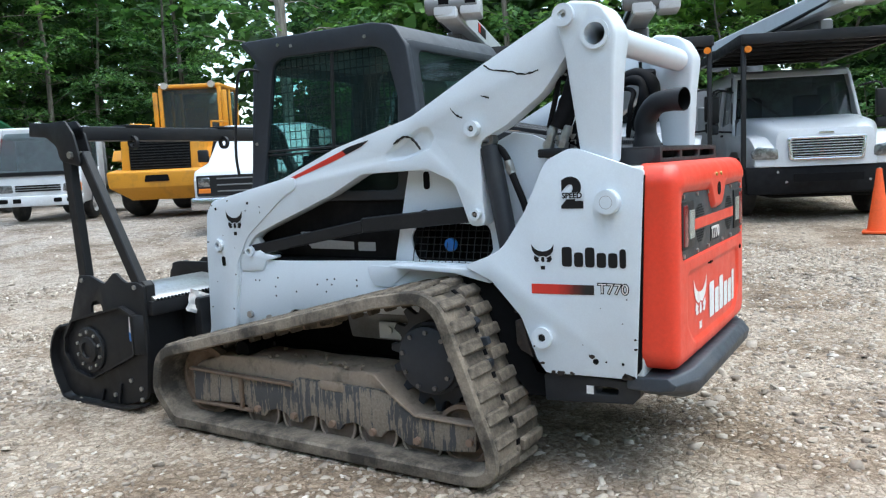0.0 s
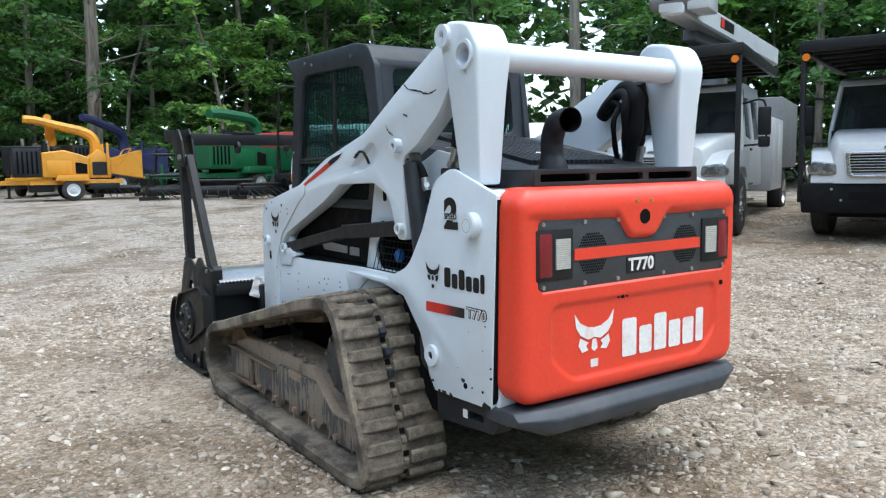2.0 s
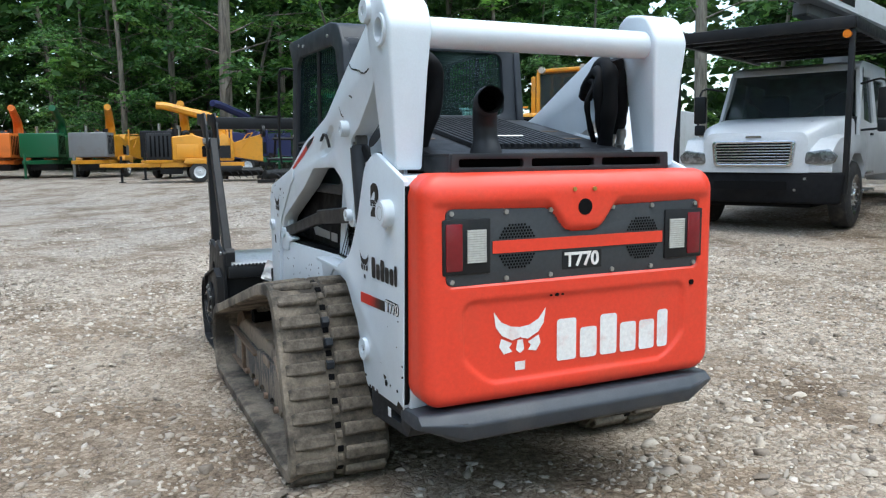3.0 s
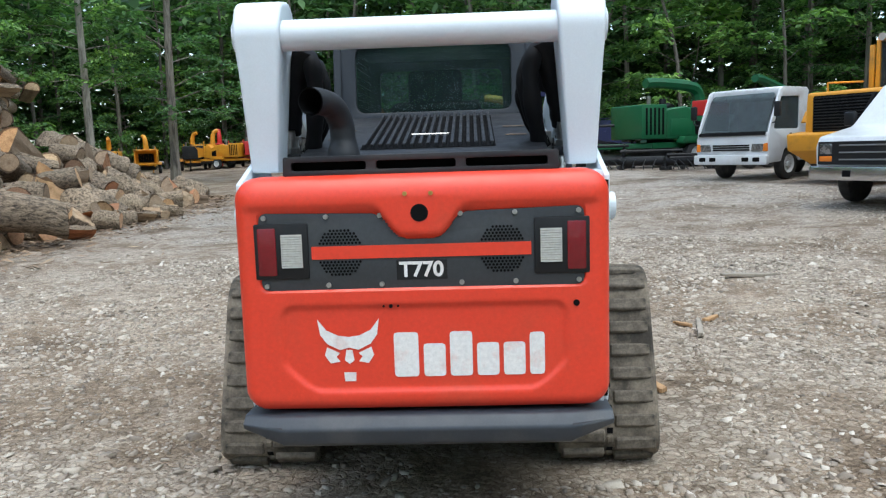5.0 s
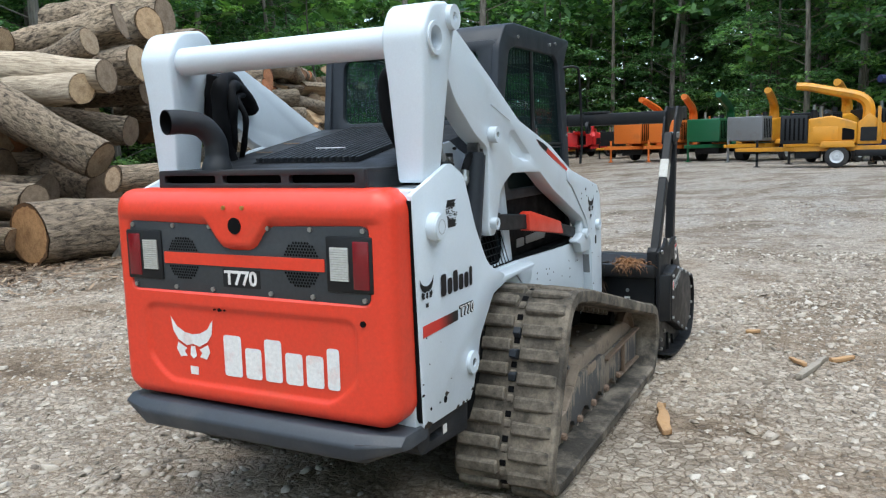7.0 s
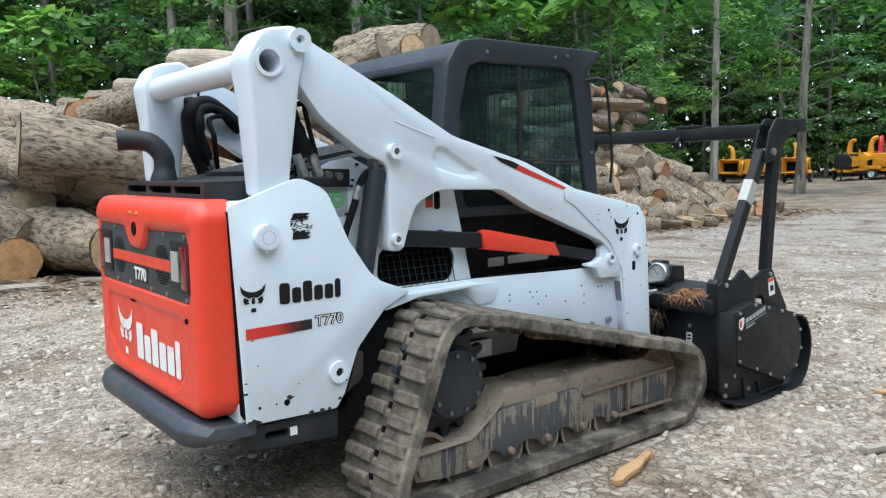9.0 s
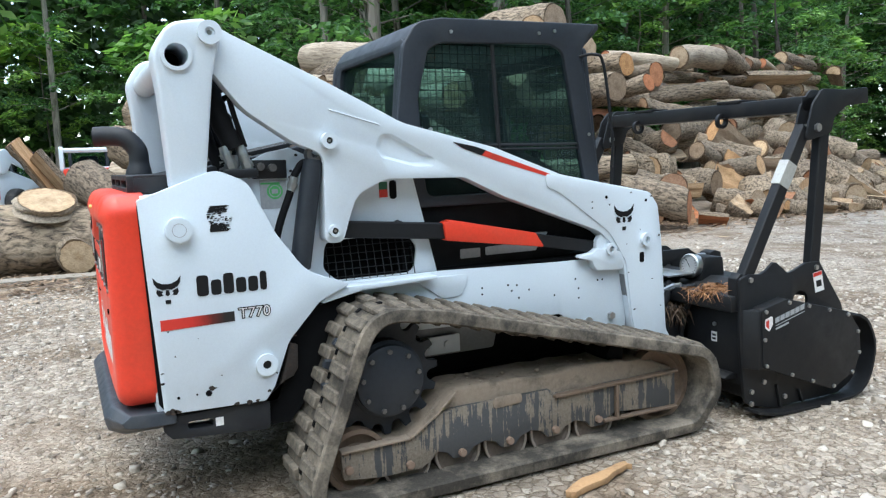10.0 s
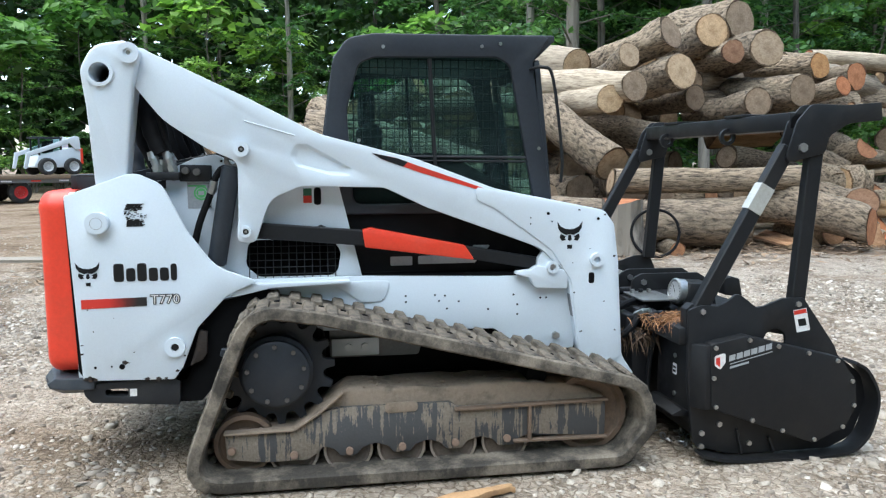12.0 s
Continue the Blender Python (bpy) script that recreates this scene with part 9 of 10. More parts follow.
def wheel_loader(m):
    t = root("wheel_loader", "old yellow wheel loader seen from its engine end", "wheel loader", m)
    bm = slab(bmesh.new(), rounded([(-2.6, 0.75), (-2.75, 1.1), (-2.7, 2.0), (-0.4, 2.15), (-0.2, 1.3), (-0.2, 0.7)], 0.08), -0.95, 0.95, bevel=0.05, seg=3)
    hood = part("engine_hood", bm, YELLOW, t)
    bm = slab(bmesh.new(), rounded([(-0.72, 1.12), (0.72, 1.12), (0.72, 1.92), (-0.72, 1.92)], 0.04), -2.78, -2.68, axis="y")
    part("radiator_opening", bm, DARK, hood)
    for k in range(12):
        bm = bmesh.new()
        box(bm, (-0.72, -2.80, 1.15 + k * 0.065), (0.72, -2.76, 1.175 + k * 0.065), 0.004)
        part("radiator_slat", bm, BLACK, hood)
    bm = slab(bmesh.new(), rounded([(-2.85, 0.42), (-3.05, 0.72), (-3.05, 1.1), (-2.6, 1.15), (-1.5, 1.1), (-1.5, 0.5)], 0.06), -1.2, 1.2, bevel=0.05, seg=2)
    for v in bm.verts:
        v.co.x *= 1 - 0.38 * smooth01(0.80, 0.42, v.co.z)
    part("counterweight", bm, YELLOW, t)
    # cab of posts, roof and panes
    cab = new("cab")
    cab.parent = t
    for x in (-0.78, 0.78):
        for y in (-0.35, 0.45, 1.15):
            bm = bmesh.new()
            box(bm, (x - 0.05, y - 0.05, 1.5), (x + 0.05, y + 0.05, 3.25), 0.015)
            part("cab_post", bm, YELLOW, cab)
    bm = slab(bmesh.new(), rounded([(-0.84, -0.42), (0.84, -0.42), (0.84, 1.25), (-0.84, 1.25)], 0.12), 3.24, 3.34, axis="z", bevel=0.04)
    part("cab_roof", bm, YELLOW, cab)
    bm = bmesh.new()
    box(bm, (-0.82, -0.40, 1.3), (0.82, 1.2, 2.05), 0.03)
    part("cab_base", bm, YELLOW, cab)
    for lo, hi in (((-0.74, -0.36, 2.1), (0.74, -0.35, 3.2)), ((-0.74, 1.15, 2.1), (0.74, 1.16, 3.2)), ((-0.79, -0.3, 2.1), (-0.78, 1.1, 3.2)), ((0.78, -0.3, 2.1), (0.79, 1.1, 3.2))):
        bm = bmesh.new()
        box(bm, lo, hi)
        g = part("cab_pane", bm, AUTOGLASS, cab)
        g.visible_shadow = False
    bm = bmesh.new()
    box(bm, (-0.3, 0.1, 1.9), (0.3, 0.6, 2.1), 0.05)
    box(bm, (-0.3, 0.0, 2.05), (0.3, 0.15, 2.75), 0.05)
    part("seat", bm, HOSE, cab)
    bm = bmesh.new()
    pipe(bm, [(-1.0, -1.9, 2.0), (-1.0, -1.9, 2.25), (-1.0, -0.6, 2.3)], 0.025, 6, 0)
    pipe(bm, [(1.0, -1.9, 2.0), (1.0, -1.9, 2.25), (1.0, -0.6, 2.3)], 0.025, 6, 0)
    part("handrail", bm, YELLOW, t)
    bm = slab(bmesh.new(), rounded([(-0.30, 0.85), (0.30, 0.85), (0.26, 1.0), (-0.26, 1.0)], 0.03), -3.07, -3.03, axis="y")
    part("tow_recess", bm, DARK, t)
    for s in (-1, 1):
        bm = bmesh.new()
        box(bm, (s * 0.86, -0.42, 2.0), (s * 0.98, -0.36, 3.15), 0.01)
        part("door_edge", bm, YELLOW, cab)
        bm = bmesh.new()
        rod(bm, (s * 0.62, -0.40, 3.30), (s * 0.62, -0.52, 3.30), 0.09, seg=14)
        part("work_lamp", bm, LAMPCLEAR, cab)
    bm = bmesh.new()
    box(bm, (-0.5, -0.2, 0.7), (0.5, 2.6, 1.3), 0.06)
    for s in (-1, 1):
        beam(bm, (s * 0.55, 1.4, 1.7), (s * 0.55, 3.4, 0.6), 0.14, 0.34, 0.02)
    part("front_frame", bm, YELLOW, t)
    bm = slab(bmesh.new(), rounded([(3.3, 0.08), (3.2, 0.9), (3.35, 1.1), (3.5, 0.3), (4.4, 0.12), (4.4, 0.05)], 0.05), -1.35, 1.35)
    part("bucket", bm, RUST, t)
    for s in (-1, 1):
        bm = slab(bmesh.new(), rounded([(-2.35, 1.35), (-2.2, 1.62), (-0.7, 1.62), (-0.5, 1.35), (-0.62, 1.35), (-0.8, 1.52), (-2.1, 1.52), (-2.25, 1.35)], 0.05), s * 0.85, s * 1.35, bevel=0.02)
        part("fender", bm, YELLOW, t)
        wheel(t, s * 1.08, -1.45, 0.72, 0.5, YELLOW, 0.12)
        wheel(t, s * 1.08, 1.75, 0.72, 0.5, YELLOW, 0.12)
    return t


wheel_loader(stand(10.07, 14.17, 0.86, 0.51, 0.95))


def van(m):
    t = root("cargo_van", "white full-size van with black grille, parked on gravel", "van", m)
    side = rounded([(0.95, 0.45), (0.98, 0.92), (0.90, 1.08), (0.05, 1.24), (-0.55, 1.88), (-0.75, 1.95), (-4.1, 1.95), (-4.2, 1.8), (-4.2, 0.45)], [0.04, 0.06, 0.08, 0.2, 0.15, 0.1, 0.1, 0.1, 0.04], 4)
    bm = slab(bmesh.new(), side, -0.96, 0.96, bevel=0.07, seg=3)
    for v in bm.verts:
        v.co.x *= 1 - 0.14 * smooth01(1.15, 1.95, v.co.z)
    body = part("body", bm, TRUCKWHITE, t)
    bm = slab(bmesh.new(), rounded([(-0.80, 1.30), (0.80, 1.30), (0.70, 1.84), (-0.70, 1.84)], 0.06), 0.0, 0.006, axis="y")
    for v in bm.verts:
        v.co.y += 0.02 - 0.58 * (v.co.z - 1.24) / 0.64
    part("windshield", bm, AUTOGLASS, t).visible_shadow = False
    for s in (-1, 1):
        bm = slab(bmesh.new(), rounded([(-0.10, 1.30), (-0.50, 1.80), (-1.15, 1.82), (-1.15, 1.28)], 0.05), s * 0.90, s * 0.955)
        part("side_window", bm, DARK, t)
    bm = slab(bmesh.new(), rounded([(-0.90, 0.64), (0.90, 0.64), (0.90, 1.0), (-0.90, 1.0)], 0.03), 0.95, 1.0, axis="y")
    grille = part("grille", bm, BLACK, t)
    for z in (0.72, 0.83, 0.94):
        bm = bmesh.new()
        box(bm, (-0.54, 0.99, z - 0.012), (0.54, 1.012, z + 0.012), 0.004)
        part("grille_bar", bm, GREYMETAL, grille)
    for s in (-1, 1):
        bm = bmesh.new()
        box(bm, (s * 0.66, 0.95, 0.80), (s * 0.87, 1.014, 0.97), 0.02)
        part("headlight", bm, HEADLAMP, t)
        bm = bmesh.new()
        box(bm, (s * 0.66, 0.95, 0.69), (s * 0.87, 1.012, 0.775), 0.01)
        part("turn_signal", bm, AMBER, t)
        bm = bmesh.new()
        box(bm, (s * 0.98, -0.15, 1.25), (s * 1.18, -0.05, 1.48), 0.03)
        part("mirror", bm, BLACK, t)
        wheel(t, s * 0.85, 0.05, 0.36, 0.22, GREYMETAL, 0.03)
        wheel(t, s * 0.85, -3.2, 0.36, 0.22, GREYMETAL, 0.03)
    bm = slab(bmesh.new(), rounded([(-1.0, 0.40), (1.0, 0.40), (1.0, 0.62), (-1.0, 0.62)], 0.04), 0.96, 1.10, axis="y", bevel=0.03)
    b = part("front_bumper", bm, CHROME, t)
    for x in (-0.35, 0.35):
        bm = bmesh.new()
        box(bm, (x - 0.07, 1.09, 0.46), (x + 0.07, 1.105, 0.56), 0.01)
        part("bumper_opening", bm, DARK, b)
    return t


van(stand(7.15, 9.1, -0.85, -0.53, 1.02))


def chipper(m, paint, label, dark=BLACK, chute_turn=0.0, group="row of chippers", rise=1.0, stub=False):
    """A towed wood chipper, tow bar along +y, axle at the origin."""
    t = root("wood_chipper", label, "wood chipper", m, group)
    bm = bmesh.new()
    for s in (-1, 1):
        beam(bm, (s * 0.55, -1.6, 0.62), (s * 0.55, 1.3, 0.62), 0.12, 0.16, 0.01)
        beam(bm, (s * 0.55, 1.3, 0.62), (0, 2.9, 0.62), 0.10, 0.14, 0.01)
    beam(bm, (0, 2.6, 0.62), (0, 3.3, 0.62), 0.10, 0.12, 0.01)
    part("frame", bm, paint, t)
    bm = bmesh.new()
    rod(bm, (0.22, 2.6, 0.0), (0.22, 2.6, 0.95), 0.045, seg=10)
    rod(bm, (0.22, 2.6, 0.0), (0.22, 2.6, 0.03), 0.12, seg=10)
    part("jack", bm, dark, t)
    bm = slab(bmesh.new(), rounded([(0.9, 0.80), (1.75, 0.80), (1.75, 1.75), (0.9, 1.75)], 0.05), -0.72, 0.72, bevel=0.03)
    rad = part("radiator_box", bm, dark, t)
    for s in (-1, 1):
        for k in range(5):
            bm = bmesh.new()
            box(bm, (s * 0.72, 1.0 + k * 0.14, 0.92), (s * 0.735, 1.06 + k * 0.14, 1.65), 0.004)
            part("radiator_slat", bm, DARK, rad)
    bm = slab(bmesh.new(), rounded([(-0.55, 0.78), (0.9, 0.78), (0.9, 1.62), (0.2, 1.70), (-0.3, 1.55), (-0.55, 1.45)], 0.08), -0.70, 0.70, bevel=0.05, seg=3)
    body = part("engine_hood", bm, paint, t)
    for s in (-1, 1):
        bm = slab(bmesh.new(), rounded([(0.0, 0.88), (0.75, 0.88), (0.75, 1.35), (0.0, 1.35)], 0.04), s * 0.70, s * 0.715, bevel=0.005)
        part("hood_panel", bm, paint, body)
        bm = slab(bmesh.new(), rounded([(-0.55, 0.66), (-0.45, 0.86), (0.45, 0.86), (0.55, 0.66)], 0.05), s * 0.66, s * 0.95, bevel=0.01)
        part("fender", bm, paint, t)
        wheel(t, s * 0.82, 0.0, 0.36, 0.22, TRUCKWHITE, 0.02)
    bm = slab(bmesh.new(), rounded([(-1.25, 0.75), (-0.55, 0.75), (-0.55, 1.45), (-0.9, 1.75), (-1.25, 1.45)], 0.06), -0.60, 0.60, bevel=0.03)
    part("drum_housing", bm, paint, t)
    bm = bmesh.new()
    lo, hi = [(-0.45, 0.9), (0.45, 0.9), (0.45, 1.4), (-0.45, 1.4)], [(-0.75, 0.72), (0.75, 0.72), (0.75, 1.7), (-0.75, 1.7)]
    a = [bm.verts.new((x, -1.25, z)) for x, z in lo]
    b = [bm.verts.new((x, -2.25, z)) for x, z in hi]
    c = [bm.verts.new((x * 0.94, -2.25, 0.02 + z * 0.985)) for x, z in hi]
    d = [bm.verts.new((x * 0.9, -1.27, 0.02 + z * 0.98)) for x, z in lo]
    for i in range(4):
        j = (i + 1) % 4
        bm.faces.new((a[i], a[j], b[j], b[i]))
        bm.faces.new((b[i], b[j], c[j], c[i]))
        bm.faces.new((c[i], c[j], d[j], d[i]))
    bm.faces.new(d)
    part("infeed_hopper", bm, paint, t)
    # added near-black strips stand in for the shade inside the hopper
    bm = bmesh.new()
    for k in range(6):
        box(bm, (-0.51 + 0.17 * k, -1.62 - 0.01 * (k % 2), 0.86), (-0.345 + 0.17 * k, -1.60 - 0.01 * (k % 2), 1.46), 0.003, 1)
    part("rubber_curtain", bm, DARK, t)
    bm = bmesh.new()
    box(bm, (-0.72, -3.0, 0.70), (0.72, -2.25, 0.76), 0.01)
    part("feed_table", bm, paint, t)
    bm = bmesh.new()
    turn = Matrix.Translation((0, -0.85, 0)) @ Matrix.Rotation(chute_turn, 4, "Z")
    pts = [turn @ Vector(p) for p in ((0, 0, 1.50), (0, 0.0, 1.90), (0, 0.10, 2.16), (0, 0.40, 2.30 + 0.05 * rise), (0, 1.10, 2.36 + 0.16 * rise), (0, 1.85, 2.40 + 0.30 * rise), (0, 2.20, 2.38 + 0.35 * rise))]
    if stub:
        pts = [turn @ Vector(p) for p in ((0, 0, 1.50), (0, 0.0, 1.95), (0, 0.04, 2.32), (0, 0.16, 2.62), (0, 0.42, 2.72))]
    pipe(bm, pts, 0.17, 8, 5, radii=lambda u: 0.20 - 0.07 * u)
    part("discharge_chute", bm, paint, t)
    bm = bmesh.new()
    box(bm, (-0.62, -1.5, 0.36), (0.62, -0.5, 0.58), 0.03)
    part("fuel_tank", bm, BLACK, t)
    bm = bmesh.new()
    box(bm, (-0.5, 0.55, 0.30), (0.5, 1.3, 0.58), 0.03)
    part("oil_tank", bm, BLACK, t)
    for s in (-1, 1):
        bm = slab(bmesh.new(), rounded([(-0.48, 0.90), (-0.12, 0.90), (-0.12, 1.30), (-0.48, 1.22)], 0.04), s * 0.70, s * 0.712)
        part("side_opening", bm, DARK, body)
        bm = bmesh.new()
        box(bm, (s * 0.60, -1.2, 0.85), (s * 0.66, -1.12, 1.95), 0.01)
        part("guard_post", bm, paint, t)
        bm = slab(bmesh.new(), rounded([(-1.15, 0.85), (-0.65, 0.85), (-0.65, 1.30), (-1.15, 1.30)], 0.04), s * 0.60, s * 0.612)
        part("drum_cover", bm, dark, t)
    bm = bmesh.new()
    rod(bm, (-0.25, 0.35, 1.66), (0.20, 0.35, 1.76), 0.13, seg=12, bevel=0.02)
    rod(bm, (-0.35, 0.75, 1.62), (-0.35, 0.75, 1.92), 0.10, seg=12, bevel=0.02)
    part("air_cleaner", bm, BLACK, t)
    bm = bmesh.new()
    pipe(bm, [(0.70, -1.5, 1.2), (0.80, -1.9, 1.75), (-0.80, -1.9, 1.75), (-0.70, -1.5, 1.2)], 0.022, 6, 0)
    part("control_bar", bm, paint, t)
    bm = bmesh.new()
    rod(bm, (0.45, 0.6, 1.65), (0.45, 0.6, 2.05), 0.06, seg=10)
    part("exhaust_pipe", bm, STEEL, t)
    return t


chipper(stand(2.05, 26.3, -1, 0.06, 1.0), YELLOW, "yellow towed wood chipper with black radiator", BLACK, 0.1)
chipper(stand(-0.9, 34.6, -0.35, -0.94, 1.1), YELLOW, "yellow towed wood chipper with raised chute", GREYMETAL, 0.3)
chipper(stand(-2.9, 36.0, -0.30, -0.95, 1.1), GREEN, "green towed wood chipper in the row", GREEN, 0.2)
chipper(stand(1.9, 31.4, -0.45, -0.9, 1.1), YELLOW, "yellow towed wood chipper with raised chute", BLACK, 0.3)
chipper(stand(-4.7, 36.4, -0.32, -0.95, 1.1), ORANGE, "orange-red towed wood chipper beside a green one", ORANGE, 0.3)
chipper(stand(-6.5, 37.2, -0.40, -0.92, 1.1), ORANGE, "orange-red towed wood chipper in the row", ORANGE, 0.2)
chipper(stand(-9.5, 44.0, -0.3, -0.95, 0.9), YELLOW, "small yellow wood chipper in the row", BLACK, 0.4)
chipper(stand(4.4, 32.6, -0.9, -0.4, 1.15), NAVY, "dark blue towed wood chipper by the tree", BLACK, 0.3)
chipper(stand(7.6, 25.2, -0.90, -0.43, 1.25), GREEN, "big green towed wood chipper with long chute", GREEN, 0.15, rise=-0.1)
chipper(stand(11.2, 25.4, -0.86, -0.5, 1.1), GREEN, "green wood chipper standing behind the white truck", GREEN, 0.15)
# far row: some stand with the radiator, some with the hopper, one with its side to the yard
ROW = [(-25.0, 49.4, YELLOW, "yellow", 1.0), (-22.1, 49.0, YELLOW, "yellow", -1.0), (-19.2, 49.8, YELLOW, "yellow", 1.0), (-17.7, 51.0, MACHRED, "red", -1.0), (-16.6, 48.4, YELLOW, "yellow", 0.6),
       (-14.7, 49.0, MACHRED, "red", 1.0), (-12.4, 49.2, MACHRED, "red", -0.7), (-9.9, 49.0, MACHRED, "red", 1.0), (-27.6, 50.6, YELLOW, "yellow", -1.0)]
for k, (x, y, c, word, face) in enumerate(ROW):
    side_on = math.sqrt(1 - face * face)
    chipper(stand(x, y, 0.34 * face + 0.94 * side_on, -0.94 * face + 0.34 * side_on, 0.95), c, word + " towed wood chipper in the far row", BLACK if k % 4 == 2 else c, 0.5 * (k % 3), "far row of chippers", stub=True)


def red_body_truck(m):
    t = root("dump_body", "red steel dump body on a dark trailer behind the chippers", "dump body", m)
    bm = bmesh.new()
    box(bm, (-1.1, -2.6, 2.15), (1.1, 2.6, 2.75), 0.04)
    body = part("body", bm, MACHRED, t)
    for k in range(6):
        for s in (-1, 1):
            bm = bmesh.new()
            box(bm, (s * 1.10, -2.4 + k * 0.95, 2.17), (s * 1.15, -2.3 + k * 0.95, 2.73), 0.01)
            part("body_rib", bm, MACHRED, body)
    bm = bmesh.new()
    box(bm, (-0.42, -2.6, 0.8), (0.42, 3.2, 1.05), 0.03)
    for y in (-2.3, -0.6, 1.1, 2.5):
        for s in (-1, 1):
            box(bm, (s * 0.34, y, 1.04), (s * 0.42, y + 0.1, 2.16), 0.01)
    part("frame", bm, BLACK, t)
    for s in (-1, 1):
        wheel(t, s * 0.95, -1.6, 0.5, 0.3, GREYMETAL, 0.1)
        wheel(t, s * 0.95, -0.5, 0.5, 0.3, GREYMETAL, 0.1)
        wheel(t, s * 0.95, 2.4, 0.5, 0.3, GREYMETAL, 0.1)


red_body_truck(stand(9.6, 22.6, 0.85, 0.52, 0.80))


def implement_frame(x, y, turn, wide, tall, seed):
    """A low black steel attachment lying among the chippers: frame, tines and a drum."""
    rng = random.Random(seed)
    t = root("implement_frame", "low black steel machine attachment lying on the gravel", "attachment", Matrix.Translation((x, y, land(x, y))) @ Matrix.Rotation(radians(turn), 4, "Z"))
    for s in (-1, 1):
        bm = bmesh.new()
        beam(bm, (s * wide / 2, -0.5, 0.06), (s * wide / 2, 0.5, 0.10), 0.08, 0.12, 0.01)
        part("skid", bm, BLACK, t)
        bm = bmesh.new()
        beam(bm, (s * wide / 2, -0.3, 0.10), (s * wide * 0.42, 0.1, tall), 0.07, 0.07, 0.01)
        part("upright", bm, BLACK, t)
    bm = bmesh.new()
    rod(bm, (-wide / 2, 0.1, tall * 0.9), (wide / 2, 0.1, tall * 0.9), 0.05, seg=10)
    part("cross_bar", bm, BLACK, t)
    bm = bmesh.new()
    rod(bm, (-wide / 2, -0.1, 0.30), (wide / 2, -0.1, 0.30), 0.16, seg=14, bevel=0.02)
    part("cross_drum", bm, BLACK, t)
    for k in range(6):
        bm = bmesh.new()
        u = -wide / 2 + wide * (k + 0.5) / 6
        pipe(bm, [(u, 0.1, 0.35), (u, 0.5, 0.25 + rng.uniform(-0.05, 0.05)), (u + rng.uniform(-0.05, 0.05), 0.85, 0.06)], 0.016, 6, 4)
        part("tine", bm, BLACK, t)


for x, y, turn, wide, tall, seed in ((4.7, 23.4, 200, 1.8, 0.9, 1), (6.1, 22.4, 160, 2.0, 0.7, 2), (7.2, 21.8, 185, 1.6, 0.55, 3), (5.3, 25.0, 170, 1.5, 1.7, 4), (3.9, 27.6, 190, 1.6, 1.5, 5)):
    implement_frame(x, y, turn, wide, tall, seed)


def flat_trailer(m):
    t = root("flatbed_trailer", "long flatbed trailer with worn plank deck and red wheels", "trailer", m)
    for k in range(12):
        bm = bmesh.new()
        box(bm, (-1.2 + k * 0.2, -4.5, 0.95), (-1.2 + k * 0.2 + 0.185, 4.5, 1.0), 0.006)
        part("deck_plank", bm, DECKWOOD, t)
    bm = bmesh.new()
    for s in (-1, 1):
        box(bm, (s * 1.20, -4.5, 0.74), (s * 1.26, 4.5, 1.0), 0.01)
        box(bm, (s * 0.5, -4.5, 0.70), (s * 0.62, 4.5, 0.945), 0.01)
    box(bm, (-1.2, 4.5, 0.74), (1.2, 4.6, 1.0), 0.01)
    part("frame", bm, GREYMETAL, t)
    for s in (-1, 1):
        bm = bmesh.new()
        box(bm, (s * 1.262, -4.5, 0.88), (s * 1.32, 4.5, 1.02), 0.01)
        part("side_plank", bm, DECKWOOD, t)
        for k in range(9):
            bm = bmesh.new()
            box(bm, (s * 1.261, -4.2 + k, 0.78), (s * 1.268, -3.85 + k, 0.83))
            part("reflector_strip", bm, DECALWHITE if k % 2 else DECALRED, t)
        for y in (-1.6, -0.5):
            wheel(t, s * 1.0, y, 0.40, 0.24, MACHRED, 0.05)
    return t


flat_trailer(stand(-26.8, -10.5, -0.65, 0.76))


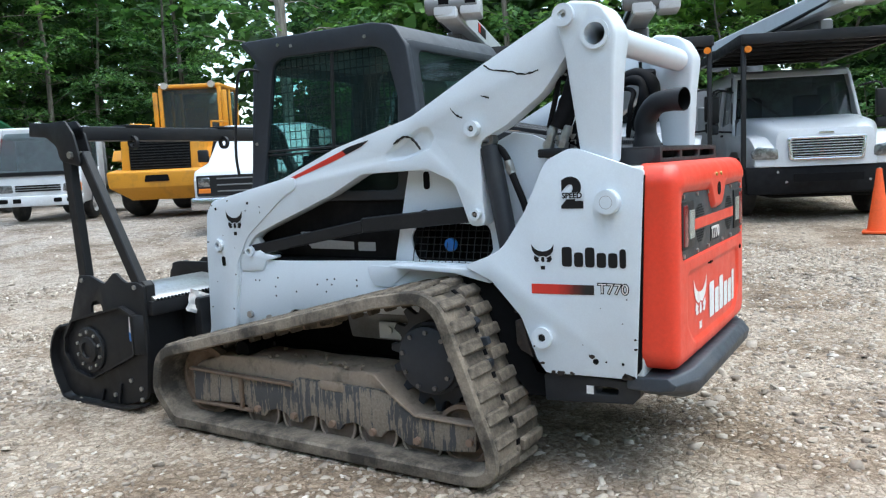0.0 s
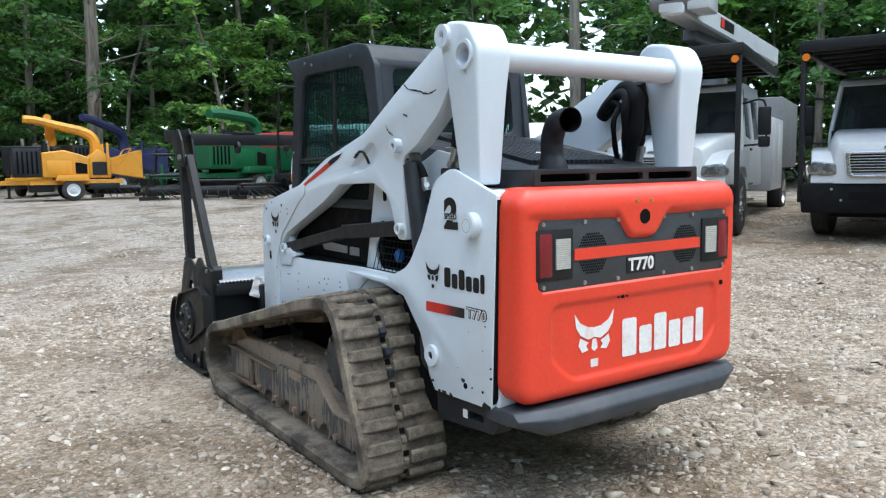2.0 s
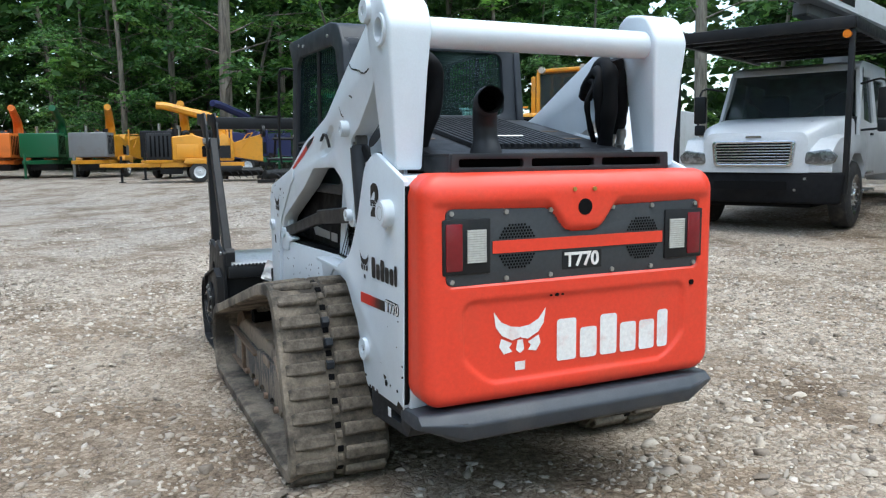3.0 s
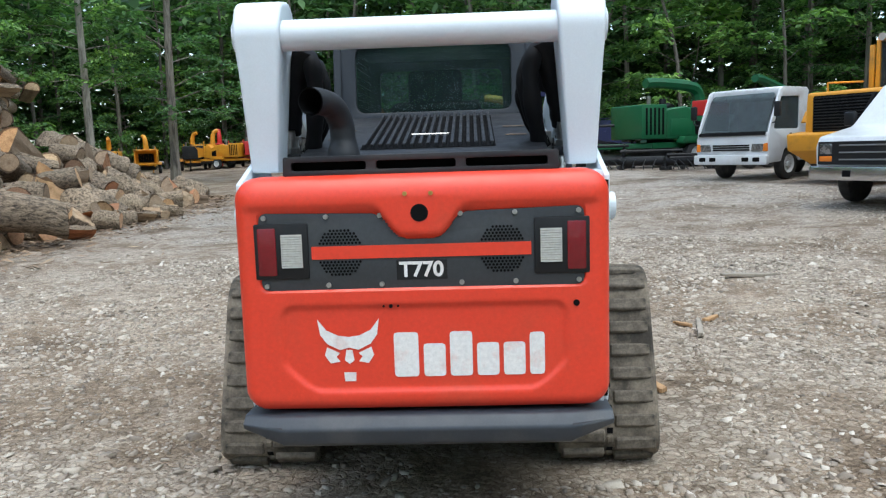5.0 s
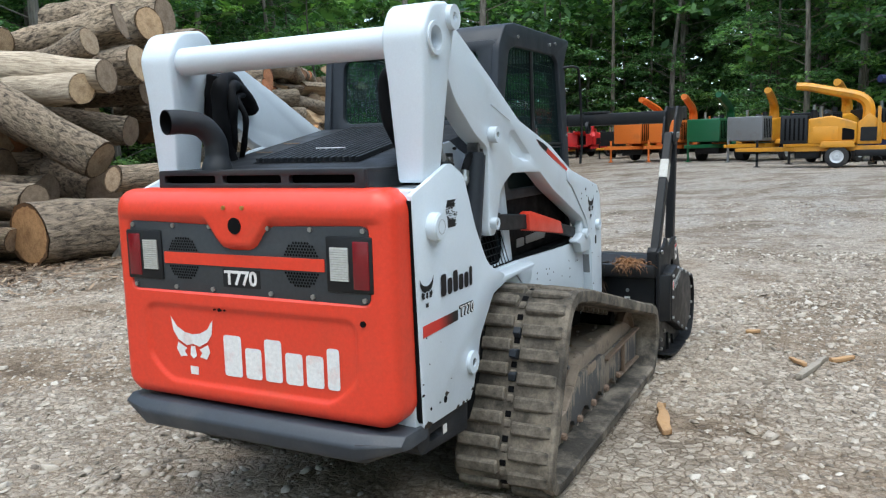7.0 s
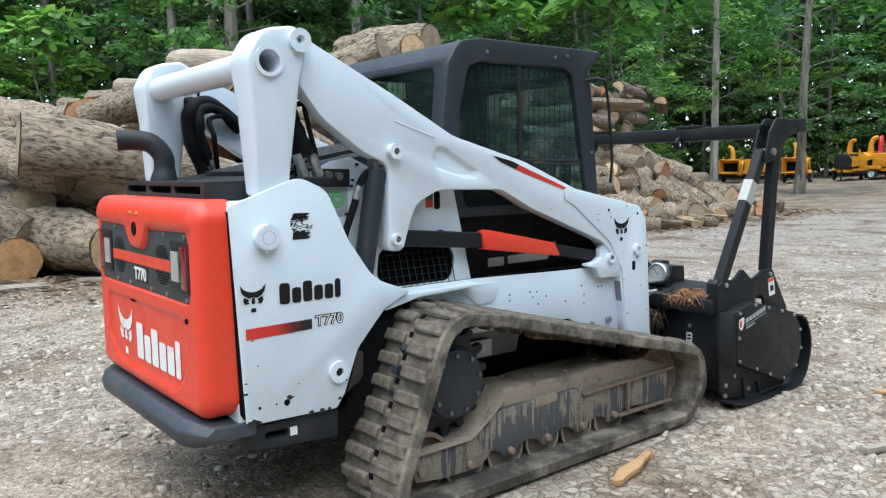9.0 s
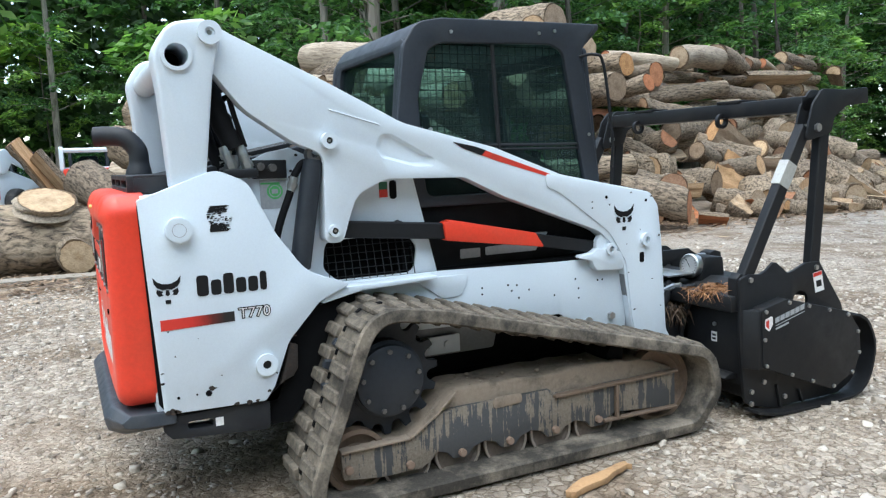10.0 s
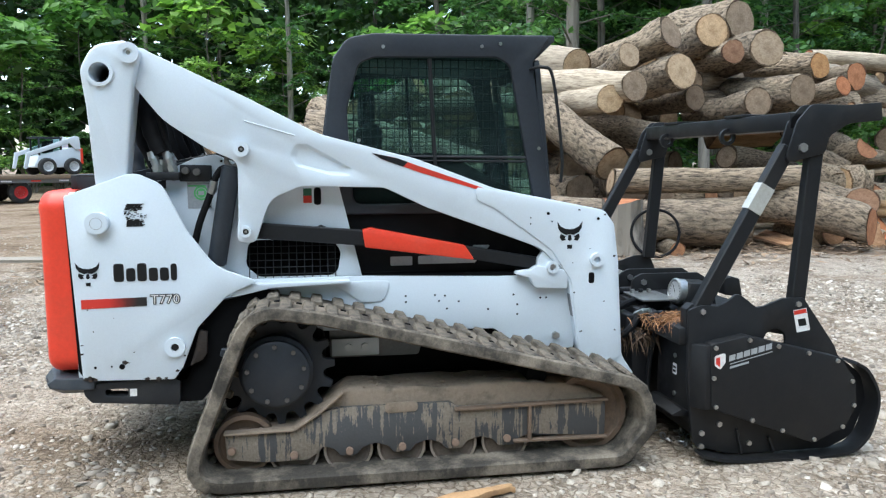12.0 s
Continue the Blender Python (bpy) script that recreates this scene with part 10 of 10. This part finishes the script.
def small_loader(m, label):
    """A small wheeled loader far off: body, cab, arms, wheels."""
    t = root("skid_loader", label, "skid loader", m)
    bm = slab(bmesh.new(), rounded([(-1.0, 0.35), (-1.05, 1.15), (-0.6, 1.3), (0.9, 0.9), (1.2, 0.35)], 0.06), -0.62, 0.62, bevel=0.03)
    part("body", bm, WHITE, t)
    bm = slab(bmesh.new(), rounded([(-0.63, 0.50), (0.63, 0.50), (0.63, 1.27), (-0.63, 1.27)], 0.08), -1.14, -1.0, axis="y", bevel=0.02)
    gate = part("tailgate", bm, RED, t)
    bm = slab(bmesh.new(), rounded([(-0.52, 0.88), (0.52, 0.88), (0.52, 1.10), (-0.52, 1.10)], 0.03), -1.155, -1.13, axis="y")
    part("lamp_panel", bm, PANEL, gate)
    bm = bmesh.new()
    word_mark(bm, lambda u, v: (u, -1.1445, 0.56 + v), 0.5, 0.13)
    part("maker_lettering", bm, DECALWHITE, gate)
    for s in (-1, 1):
        bm = bmesh.new()
        box(bm, (s * 0.30, -1.166, 0.93), (s * 0.44, -1.154, 1.05), 0.01)
        part("tail_lamp", bm, DECALWHITE, gate)
    bm = bmesh.new()
    rod(bm, (-0.60, -0.86, 1.74), (0.60, -0.86, 1.74), 0.06, seg=16)
    part("cross_tube", bm, WHITE, t)
    cab = new("cab")
    cab.parent = t
    bm = bmesh.new()
    for s in (-1, 1):
        for y in (-0.2, 0.8):
            box(bm, (s * 0.42, y, 0.9), (s * 0.5, y + 0.08, 1.76), 0.01)
    box(bm, (-0.5, -0.25, 1.70), (0.5, 1.0, 1.79), 0.03)
    part("cab_frame", bm, CABGREY, cab)
    bm = bmesh.new()
    box(bm, (-0.46, -0.15, 1.0), (0.46, 0.82, 1.69))
    part("cab_glass", bm, CABGLASS, cab).visible_shadow = False
    bm = bmesh.new()
    box(bm, (-0.24, 0.1, 0.95), (0.24, 0.45, 1.6), 0.06)
    part("seat", bm, HOSE, cab)
    for s in (-1, 1):
        bm = slab(bmesh.new(), rounded([(-1.0, 1.2), (-0.95, 1.8), (-0.75, 1.85), (0.6, 1.35), (1.5, 1.05), (1.65, 0.3), (1.5, 0.3), (1.35, 0.9), (0.4, 1.2), (-0.5, 1.5), (-0.75, 1.2)], 0.06), s * 0.60, s * 0.70, bevel=0.01)
        part("lift_arm", bm, WHITE, t)
        wheel(t, s * 0.78, -0.55, 0.40, 0.28, TRUCKWHITE, 0.08)
        wheel(t, s * 0.78, 0.65, 0.40, 0.28, TRUCKWHITE, 0.08)
    return t


lift = stand(-27.6, -9.6, 0.65, -0.76, 0.80)
small_loader(Matrix.Translation((0, 0, 1.0)) @ lift, "white skid loader standing on the flatbed trailer")
small_loader(stand(-24.2, -0.1, -1.0, 0.03, 1.2), "white skid loader, its red tailgate towards the yard")
small_loader(stand(-25.5, -2.75, -0.85, 0.5, 1.2), "white skid loader with red tailgate beside another")


# ---- loose stones ----
def stone_material():
    m, nt, b = nodes_of("crushed_stone")
    geo = nt.nodes.new("ShaderNodeNewGeometry")
    c = ramp(nt, geo.outputs["Random Per Island"], [(0.0, (0.150, 0.120, 0.094)), (0.3, (0.295, 0.244, 0.194)), (0.65, (0.390, 0.333, 0.268)), (0.93, (0.480, 0.420, 0.346)), (1.0, (0.60, 0.545, 0.475))])
    grain = ramp(nt, noise_tex(nt, 130, 4, 0.7), [(0.3, (0.8, 0.8, 0.8)), (0.7, (1.1, 1.1, 1.1))])
    nt.links.new(mix(nt, 1.0, c, grain, "MULTIPLY"), b.inputs["Base Color"])
    b.inputs["Roughness"].default_value = 0.88
    return m


STONE = stone_material()


def scatter_stones():
    """Flat angular chips, packed close round the loader and thinner farther out."""
    rs = np.random.RandomState(4)
    cx, cy = YARD_CENTRE
    ang = rs.uniform(0, 2 * np.pi, 150000)
    rad = np.concatenate([np.sqrt(rs.uniform(0.9, 56.0, 115000)), np.sqrt(rs.uniform(56.0, 210.0, 35000))])
    x, y = cx + rad * np.cos(ang), cy + rad * np.sin(ang)
    clump = np.array([noise.noise((a * 0.55, b * 0.55, 3.0)) + 0.5 * noise.noise((a * 1.7, b * 1.7, 7.0)) for a, b in zip(x, y)])
    # fewer loose stones on the trodden earth towards the logs
    earth = np.clip((-2.5 - x) / 4.0, 0, 1)
    keep = clump + rs.uniform(-0.55, 0.55, len(x)) > -0.22 + 0.40 * earth
    x, y, rad = x[keep], y[keep], rad[keep]
    n = len(x)
    z = np.array([land(a, b) for a, b in zip(x, y)])
    size = np.clip(np.exp(rs.normal(-4.25, 0.42, n)), 0.007, 0.046) * (1 + 0.02 * rad)
    foot = np.array([(1, 0.15, 0), (0.1, 0.9, 0), (-1, -0.05, 0), (-0.1, -0.85, 0)])
    base = np.concatenate([foot, foot * (0.80, 0.80, 1) + (0, 0, 1.0)])
    tris = [(0, 1, 5), (0, 5, 4), (1, 2, 6), (1, 6, 5), (2, 3, 7), (2, 7, 6), (3, 0, 4), (3, 4, 7), (4, 5, 6), (4, 6, 7)]
    jit = base[None] * (1, 1, 0) + rs.uniform(-0.30, 0.30, (n, 8, 3)) * (1, 1, 0.5) + base[None] * (0, 0, 1)
    a = rs.uniform(0, 2 * np.pi, n)
    ca, sa = np.cos(a)[:, None], np.sin(a)[:, None]
    slim = rs.uniform(0.55, 1.0, n)[:, None]
    px = (jit[:, :, 0] * ca - jit[:, :, 1] * slim * sa) * size[:, None]
    py = (jit[:, :, 0] * sa + jit[:, :, 1] * slim * ca) * size[:, None]
    flat = rs.uniform(0.22, 0.60, n)[:, None]
    tilt = rs.normal(0, 0.20, (n, 2))
    pz = jit[:, :, 2] * size[:, None] * flat + px * tilt[:, :1] + py * tilt[:, 1:]
    verts = np.stack([px + x[:, None], py + y[:, None], pz + z[:, None] - 0.006], 2).reshape(-1, 3)
    faces = (np.arange(n)[:, None, None] * 8 + np.array(tris)[None]).reshape(-1, 3)
    me = bpy.data.meshes.new("gravel_stones")
    me.vertices.add(len(verts))
    me.vertices.foreach_set("co", verts.ravel())
    me.loops.add(faces.size)
    me.loops.foreach_set("vertex_index", faces.ravel().astype(np.int32))
    me.polygons.add(len(faces))
    me.polygons.foreach_set("loop_start", np.arange(0, faces.size, 3, dtype=np.int32))
    me.update()
    me.validate()
    me.materials.append(STONE)
    ob = new("gravel_stones", me)
    tagged(ob, "loose grey and tan crushed stone", "gravel", kind="stuff")


scatter_stones()
